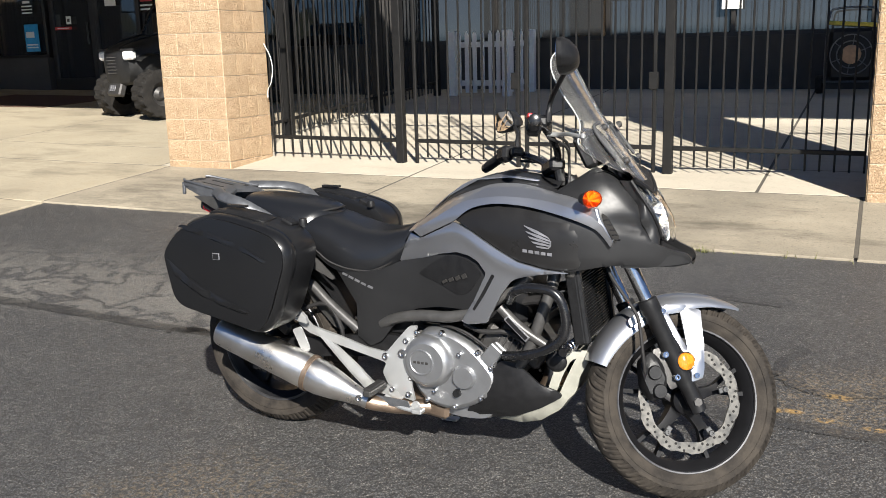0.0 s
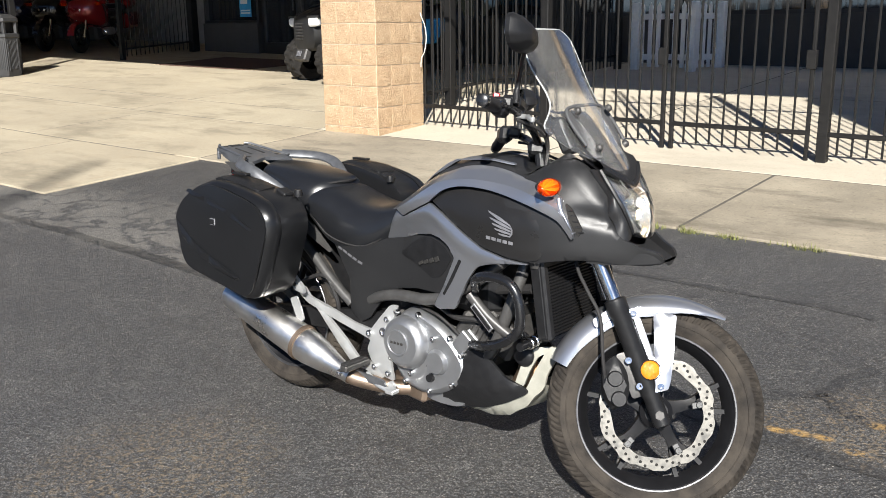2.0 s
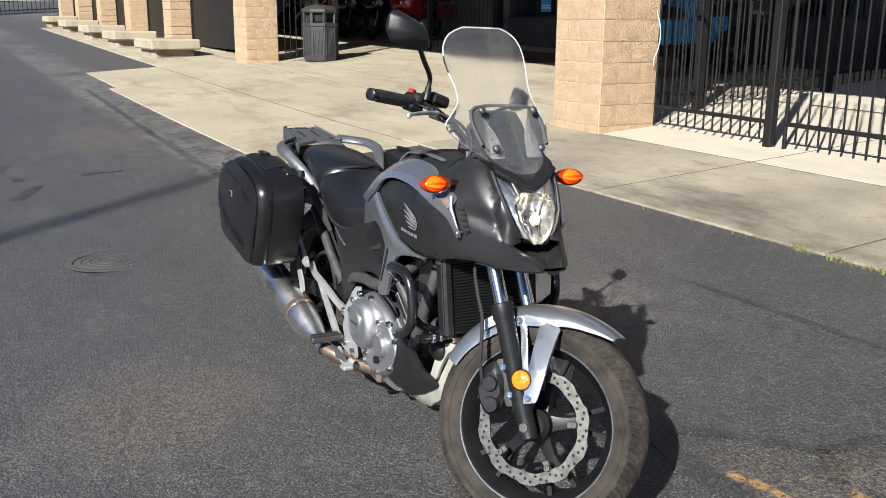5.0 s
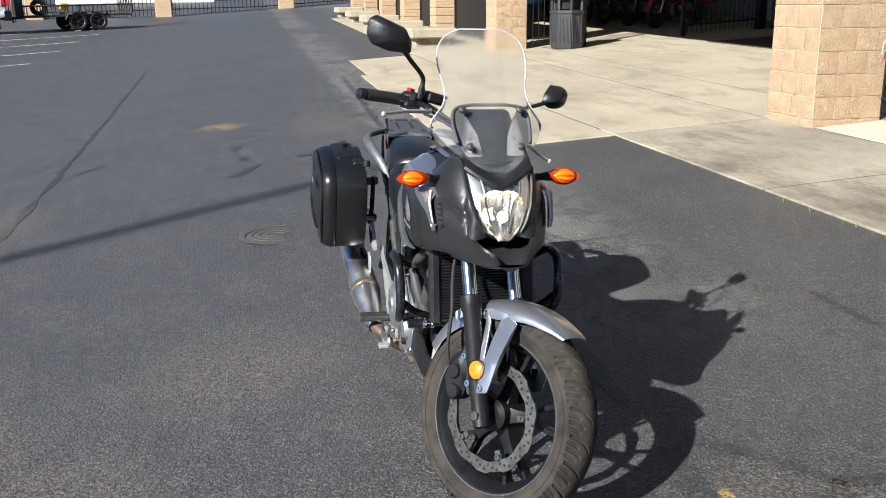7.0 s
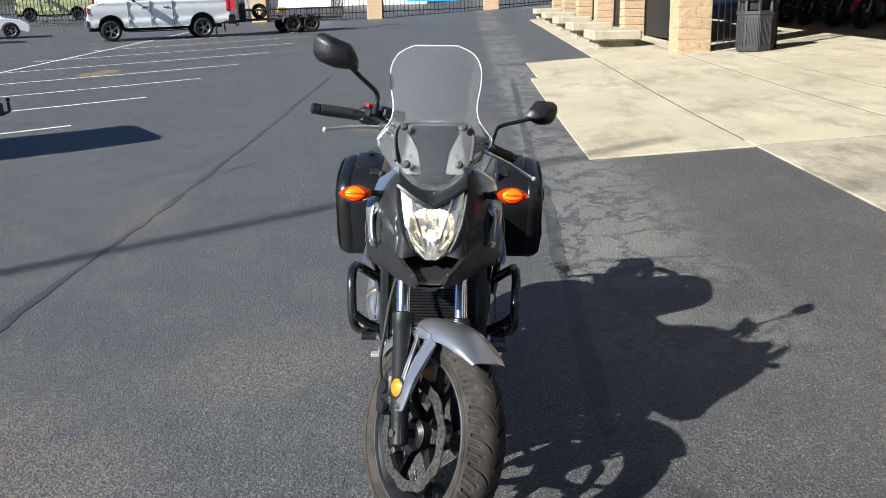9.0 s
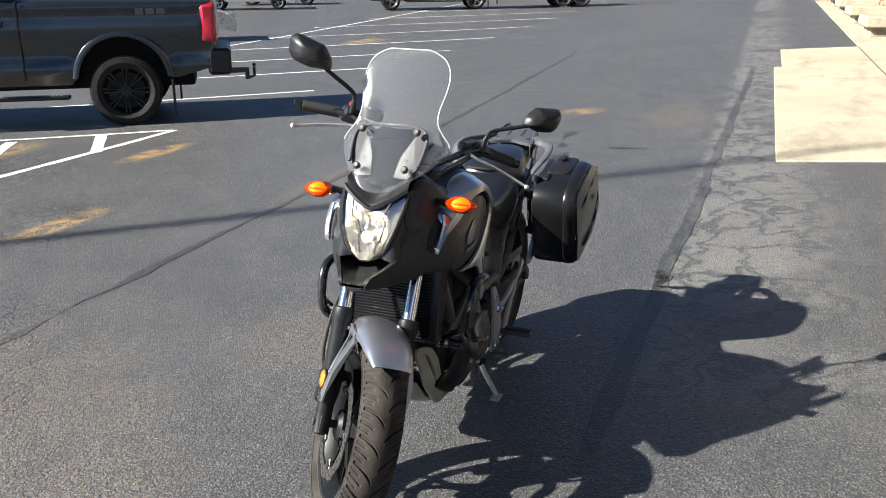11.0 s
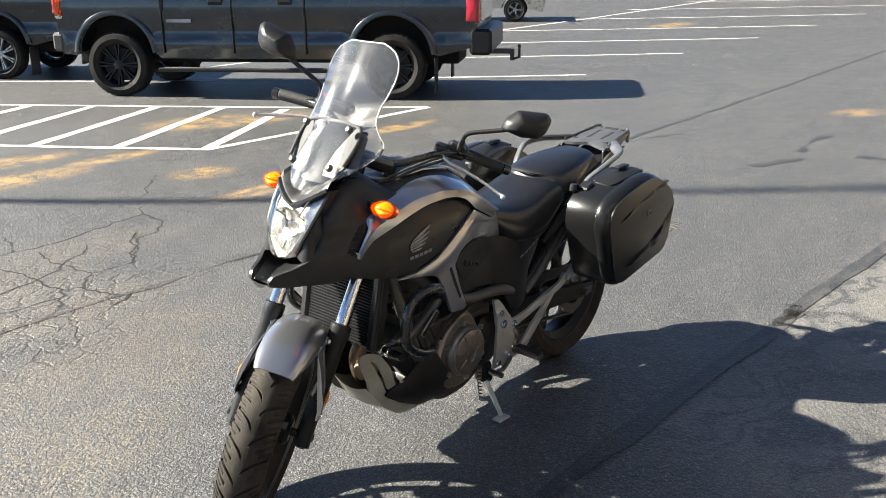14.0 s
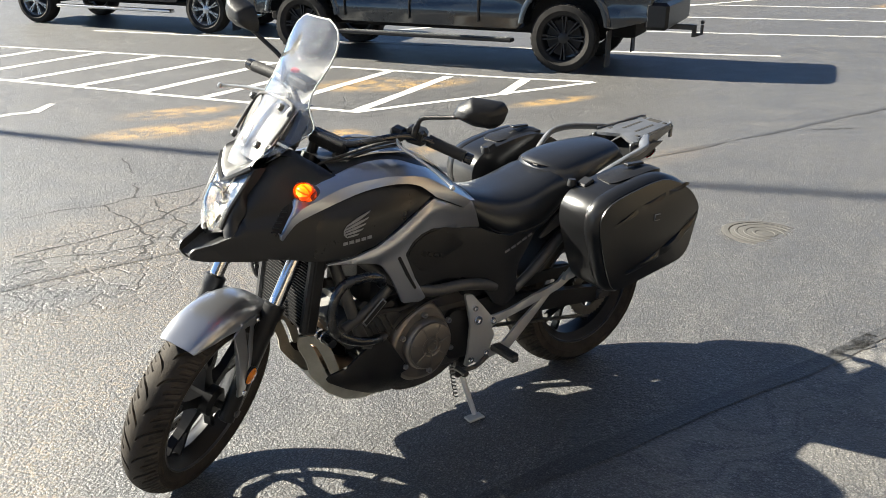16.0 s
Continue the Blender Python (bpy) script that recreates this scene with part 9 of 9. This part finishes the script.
def tourer(m, label, body, dark):
    """A large touring motorcycle standing with its front towards +x."""
    th = thing("touring_motorcycle", m, label, "motorcycle", "motorcycles by the shop wall")
    for x, r in ((1.55, 0.33), (0, 0.32)):
        mm = Matrix.Translation((x, 0, r)) @ Matrix.Rotation(math.pi / 2, 4, "X")
        w = part("wheel", Shell().lathe([(0.21, -0.05), (r - 0.03, -0.065), (r, -0.03), (r, 0.03), (r - 0.03, 0.065), (0.21, 0.05)], 36, mm), M_TIREB, th)
        q = Shell().lathe([(0.21, -0.05), (0.19, -0.03), (0.19, 0.03), (0.21, 0.05)], 36, mm)
        for k in range(6):
            a = k * math.pi / 3
            q.tube([mm @ Vector((0.03 * math.cos(a), 0.03 * math.sin(a), 0)), mm @ Vector((0.195 * math.cos(a), 0.195 * math.sin(a), 0))], 0.014, 6)
        part("rim", q, M_CASTDARK, w)
    part("front_mudguard", Shell().grid([[(1.55 + 0.36 * math.cos(a), 0.075 * math.sin(v * 1.4), 0.33 + (0.36 - 0.07 * v * v) * math.sin(a)) for v in [-1 + k / 4 for k in range(9)]] for a in [0.2 + 2.5 * i / 14 for i in range(15)]]), body, th, smooth=50)
    for sg in (-1, 1):
        part("fork_leg", Shell().tube([(1.55, sg * 0.11, 0.33), (1.30, sg * 0.11, 0.85)], 0.028, 10), M_CHROME, th)
        part("disc", Shell().lathe([(0.08, -0.003), (0.15, -0.003), (0.15, 0.003), (0.08, 0.003)], 32, Matrix.Translation((1.55, sg * 0.075, 0.33)) @ Matrix.Rotation(math.pi / 2, 4, "X")), M_STEEL, th)
    rows = []
    for x, w, z0, z1 in ((1.50, 0.12, 0.80, 0.98), (1.44, 0.26, 0.72, 1.08), (1.32, 0.38, 0.62, 1.16), (1.15, 0.43, 0.50, 1.16), (0.95, 0.40, 0.46, 1.05), (0.80, 0.30, 0.50, 0.92)):
        rows.append([(x, w * math.copysign(abs(math.cos(a)) ** 0.6, math.cos(a)), (z0 + z1) / 2 + (z1 - z0) / 2 * math.copysign(abs(math.sin(a)) ** 0.7, math.sin(a))) for a in [2 * math.pi * k / 24 for k in range(24)]])
    part("fairing", Shell().grid(rows, close_v=True, cap=True), body, th, smooth=50)
    part("windscreen", Shell().grid([[(1.32 - 0.28 * v - 0.14 * u * u, 0.30 * u * (1 - 0.25 * v), 1.14 + 0.38 * v) for u in [-1 + k / 5 for k in range(11)]] for v in (0, 0.25, 0.5, 0.75, 1)]), M_GLASSCAR, th, smooth=50)
    for sg in (-1, 1):
        part("head_light", Shell().grid([[(1.50 - 0.10 * u - 0.03 * v * v, sg * (0.05 + 0.17 * u), 0.90 + 0.03 * u + 0.045 * v * (1 - 0.4 * u)) for v in (-1, -0.5, 0, 0.5, 1)] for u in (0, 0.25, 0.5, 0.75, 1)]).moved(Matrix.Translation((0.018, 0, 0))), M_CHROME, th, smooth=40)
        part("turn_signal", Shell().box((1.33, sg * 0.40, 1.02), (0.09, 0.10, 0.06), bevel=0.02), M_AMBER, th)
        part("mirror", Shell().box((1.20, sg * 0.46, 1.06), (0.10, 0.14, 0.09), bevel=0.03), body, th)
        part("cylinder_head", Shell().box((0.92, sg * 0.36, 0.42), (0.34, 0.16, 0.16), bevel=0.04), M_CAST, th)
        part("crash_bar", Shell().tube(curve([(1.12, sg * 0.16, 0.55), (1.16, sg * 0.38, 0.46), (1.12, sg * 0.42, 0.34), (1.02, sg * 0.20, 0.30)], 5, False), 0.016, 8), M_CHROME, th)
        part("side_case", Shell().box((-0.05, sg * 0.36, 0.60), (0.62, 0.24, 0.34), bevel=0.06), body, th)
        part("grip", Shell().tube([(1.02, sg * 0.20, 1.08), (0.92, sg * 0.40, 1.04)], 0.018, 8), M_RUBBER, th)
    part("engine", Shell().box((0.85, 0, 0.40), (0.7, 0.42, 0.34), bevel=0.05), M_ENGBLK, th)
    part("tank", Shell().box((0.72, 0, 0.86), (0.52, 0.36, 0.26), bevel=0.09), body, th)
    part("seat", Shell().box((0.28, 0, 0.78), (0.62, 0.36, 0.16), bevel=0.06).box((-0.16, 0, 0.90), (0.40, 0.36, 0.14), bevel=0.05), M_SEAT, th)
    part("top_case", Shell().box((-0.45, 0, 1.02), (0.42, 0.56, 0.36), bevel=0.08), body, th)
    part("stand", Shell().tube([(0.6, 0.16, 0.3), (0.55, 0.34, 0.0)], 0.014, 6), M_CASTDARK, th)
    return th


M_REDBIKE = paint("dark_red_bike_paint", (0.28, 0.008, 0.012))
M_BLUEBIKE = paint("dark_blue_bike_paint", (0.012, 0.014, 0.045))
for i, (x, y, mt, lb) in enumerate(((-16.35, 8.55, M_REDBIKE, "dark red touring motorcycle by the shop wall"), (-17.65, 8.45, M_BLACKCAR, "black touring motorcycle by the shop wall"), (-18.85, 8.25, M_BLUEBIKE, "dark blue touring motorcycle by the shop wall"), (-20.1, 8.2, M_REDBIKE, "dark red touring motorcycle by the shop wall"), (-21.4, 8.2, M_SILVERCAR, "silver touring motorcycle by the shop wall"), (-22.8, 8.2, M_BLACKCAR, "black touring motorcycle by the shop wall"))):
    a = Vector((0.50, -0.87)) if i < 4 else Vector((0.3, -0.95))
    b = Vector((x, y)) - a.normalized() * 1.55
    mm = ground_pose(b.x, b.y, a.x, a.y, 1.5)
    mm.translation.z += 0.014
    tourer(mm, lb, mt, M_BLACKPL)
    rng.random()

# small off-road buggy beside the pier
M_CAMO = material("dark_camo_plastic", (0.014, 0.014, 0.014), 0.5, colour2=(0.006, 0.006, 0.006), scale=9)
hd = Vector((-0.30, -0.95)).normalized()
ctr = Vector((-7.42, 7.25)) - hd * 1.9
bm_ = ground_pose(ctr.x, ctr.y, hd.x, hd.y, 1.9)
bm_.translation.z += 0.014
ug = thing("off_road_buggy", bm_, "black off-road buggy with knobbly tyres and bright headlights", "buggy")
for x in (0, 1.9):
    for sg in (-1, 1):
        mm = Matrix.Translation((x, sg * 0.52, 0.33)) @ Matrix.Rotation(math.pi / 2, 4, "X")
        ring = []
        for i in range(128):
            a = 2 * math.pi * i / 128
            row = []
            for r, y in ((0.16, -0.13), (0.27, -0.15), (0.30, -0.145), (0.308, -0.12), (0.311, -0.07), (0.312, -0.02), (0.312, 0.02), (0.311, 0.07), (0.308, 0.12), (0.30, 0.145), (0.27, 0.15), (0.16, 0.13)):
                lug = (i / 8 + (0.25 if y > 0 else 0.75) + abs(y) * 2) % 1 < 0.5 and r > 0.29 and abs(y) > 0.03
                r += 0.018 if lug else 0
                row.append((r * math.cos(a), r * math.sin(a), y))
            ring.append(row)
        t = Shell().grid(ring, close_u=True)
        w = part("wheel", t.moved(mm), M_TIREB, ug, "knobbly black tyre", smooth=30)
        part("rim", Shell().lathe([(0, 0.10 * sg * -1), (0.05, -0.11 * sg), (0.10, -0.06 * sg), (0.15, -0.11 * sg), (0.165, -0.13 * sg)], 24, mm), M_CASTDARK, w)
rows = []
for x, w, z0, z1 in ((2.22, 0.20, 0.48, 0.90), (2.16, 0.34, 0.46, 0.98), (2.0, 0.40, 0.46, 1.04), (1.6, 0.44, 0.46, 1.12), (1.3, 0.46, 0.40, 1.12), (0.6, 0.50, 0.36, 0.92), (-0.3, 0.50, 0.40, 1.0)):
    rows.append([(x, w * math.copysign(abs(math.cos(a)) ** 0.5, math.cos(a)), (z0 + z1) / 2 + (z1 - z0) / 2 * math.copysign(abs(math.sin(a)) ** 0.6, math.sin(a))) for a in [2 * math.pi * k / 20 for k in range(20)]])
part("body", Shell().grid(rows, close_v=True, cap=True), M_CAMO, ug, smooth=40)
for sg in (-1, 1):
    part("mudguard", Shell().grid([[(1.86 + 0.40 * math.cos(a), sg * (0.34 + 0.20 * v), 0.42 + 0.44 * math.sin(a) + 0.03 * (1 - v)) for v in (0, 0.5, 1)] for a in [0.95 + 1.5 * i / 10 for i in range(11)]]), M_CAMO, ug, smooth=40)
    lamp_box = part("head_light", Shell().box((2.15, sg * 0.36, 0.87), (0.10, 0.17, 0.12), Matrix.Rotation(sg * 0.5, 3, "Z"), bevel=0.03), M_WHITE, ug, "bright white headlight")
    part("lamp_brow", Shell().box((2.13, sg * 0.36, 0.945), (0.14, 0.20, 0.03), Matrix.Rotation(sg * 0.5, 3, "Z"), bevel=0.01), M_CAMO, lamp_box)
    part("hood_rib", Shell().tube([(2.18, sg * 0.15, 0.96), (1.9, sg * 0.20, 1.07), (1.55, sg * 0.22, 1.13)], 0.018, 8), M_CAMO, ug)
    part("cage_bar", Shell().tube(curve([(1.45, sg * 0.55, 1.05), (0.95, sg * 0.55, 1.72), (0.2, sg * 0.55, 1.78), (-0.35, sg * 0.55, 1.0)], 5, False), 0.026, 8), M_BLACKTUBE, ug)
    part("spring", Shell().tube([(1.9 + 0.04 * math.cos(t * 44), sg * (0.42 - 0.1 * t) + 0.04 * math.sin(t * 44), 0.45 + 0.35 * t) for t in [i / 90 for i in range(91)]], 0.007, 5), M_CHROME, ug)
    part("arm", Shell().tube([(1.9, sg * 0.15, 0.34), (1.9, sg * 0.45, 0.31)], 0.022, 8), M_BLACKTUBE, ug)
    part("side_pod", Shell().box((0.6, sg * 0.56, 0.62), (1.0, 0.10, 0.36), bevel=0.05), M_BLUE, ug, "blue side panel")
gr = Shell()
for i in range(5):
    for k in range(6):
        gr.box((2.232, -0.10 + 0.05 * i + (0.012 if k % 2 else -0.012), 0.64 + 0.042 * k), (0.02, 0.02, 0.012), bevel=0.004)
tagged(part("grille_studs", gr, M_GREYTUBE, ug), kind="stuff")
part("skid_plate", Shell().box((2.20, 0, 0.42), (0.10, 0.34, 0.20), Matrix.Rotation(-0.4, 3, "Y"), bevel=0.02), M_CASTDARK, ug)
for k in range(3):
    part("bumper_mark", Shell().box((2.262, -0.06 + 0.055 * k, 0.44), (0.006, 0.04, 0.08), Matrix.Rotation(-0.4, 3, "Y"), bevel=0.001), M_PRINT, ug)
part("seat", Shell().box((0.55, 0, 0.95), (0.25, 1.0, 0.62), Matrix.Rotation(-0.2, 3, "Y"), bevel=0.07), M_BLUE, ug, "blue and black seat")

# fan or pump on a hand cart by the yard wall
ct = thing("hand_cart_fan", Matrix.Translation((1.62, 10.35, lay(1.62, 10.35) + 0.014)), "black drum fan on a tubular hand cart", "fan")
for x in (-0.36, 0.36):
    part("cart_wheel", Shell().lathe([(0, -0.05), (0.10, -0.05), (0.12, -0.03), (0.12, 0.03), (0.10, 0.05), (0, 0.05)], 20, Matrix.Translation((x, 0.05, 0.12)) @ Matrix.Rotation(math.pi / 2, 4, "Y")), M_TIREB, ct)
part("frame", Shell().tube(curve([(-0.30, -0.08, 0.14), (-0.30, -0.08, 0.6), (-0.28, 0.02, 1.0), (-0.18, 0.06, 1.08), (0.18, 0.06, 1.08), (0.28, 0.02, 1.0), (0.30, -0.08, 0.6), (0.30, -0.08, 0.14)], 5, False), 0.014, 8).tube([(-0.30, -0.08, 0.16), (0.30, -0.08, 0.16)], 0.012, 8), M_RACK, ct)
part("drum", Shell().box((0, 0.05, 0.50), (0.54, 0.22, 0.66), bevel=0.05), M_BLACKPL, ct)
rg = Shell()
for r in (0.25, 0.17):
    rg.tube([(r * math.cos(a), -0.075, 0.50 + r * math.sin(a)) for a in [2 * math.pi * k / 40 for k in range(40)]], 0.008, 6, close=True)
for k in range(6):
    a = k * math.pi / 3 + 0.4
    rg.tube([(0.10 * math.cos(a), -0.075, 0.5 + 0.10 * math.sin(a)), (0.25 * math.cos(a), -0.075, 0.5 + 0.25 * math.sin(a))], 0.006, 6)
part("guard", rg, M_RACK, ct)
part("hub_plate", Shell().lathe([(0, 0.012), (0.11, 0.010), (0.12, 0.0)], 28, align((0, -0.075, 0.5), (0, -1, 0.5))), M_TAN, ct, "tan hub disc")
part("strap", Shell().box((0.0, -0.07, 0.88), (0.56, 0.02, 0.05), Matrix.Rotation(0.08, 3, "Y"), bevel=0.004), M_YEL, ct, "yellow strap")

# ---- lamp pole of the car park, whose shade falls across the asphalt ----
M_POLE = material("galvanised_pole", (0.30, 0.30, 0.30), 0.5, 0.6)
pole = thing("lamp_pole", Matrix.Translation((6.98, -16.42, lay(6.98, -16.42))), "tall slim steel lamp pole leaning a little", "lamp pole")
part("shaft", Shell().tube([(0, 0, 0), (0.23, 0.165, 5), (0.67, 0.49, 15.0)], [0.10, 0.085, 0.07], 14), M_POLE, pole)
part("base", Shell().box((0, 0, 0.3), (0.5, 0.5, 0.6), bevel=0.04), M_CONC_WORN, pole)
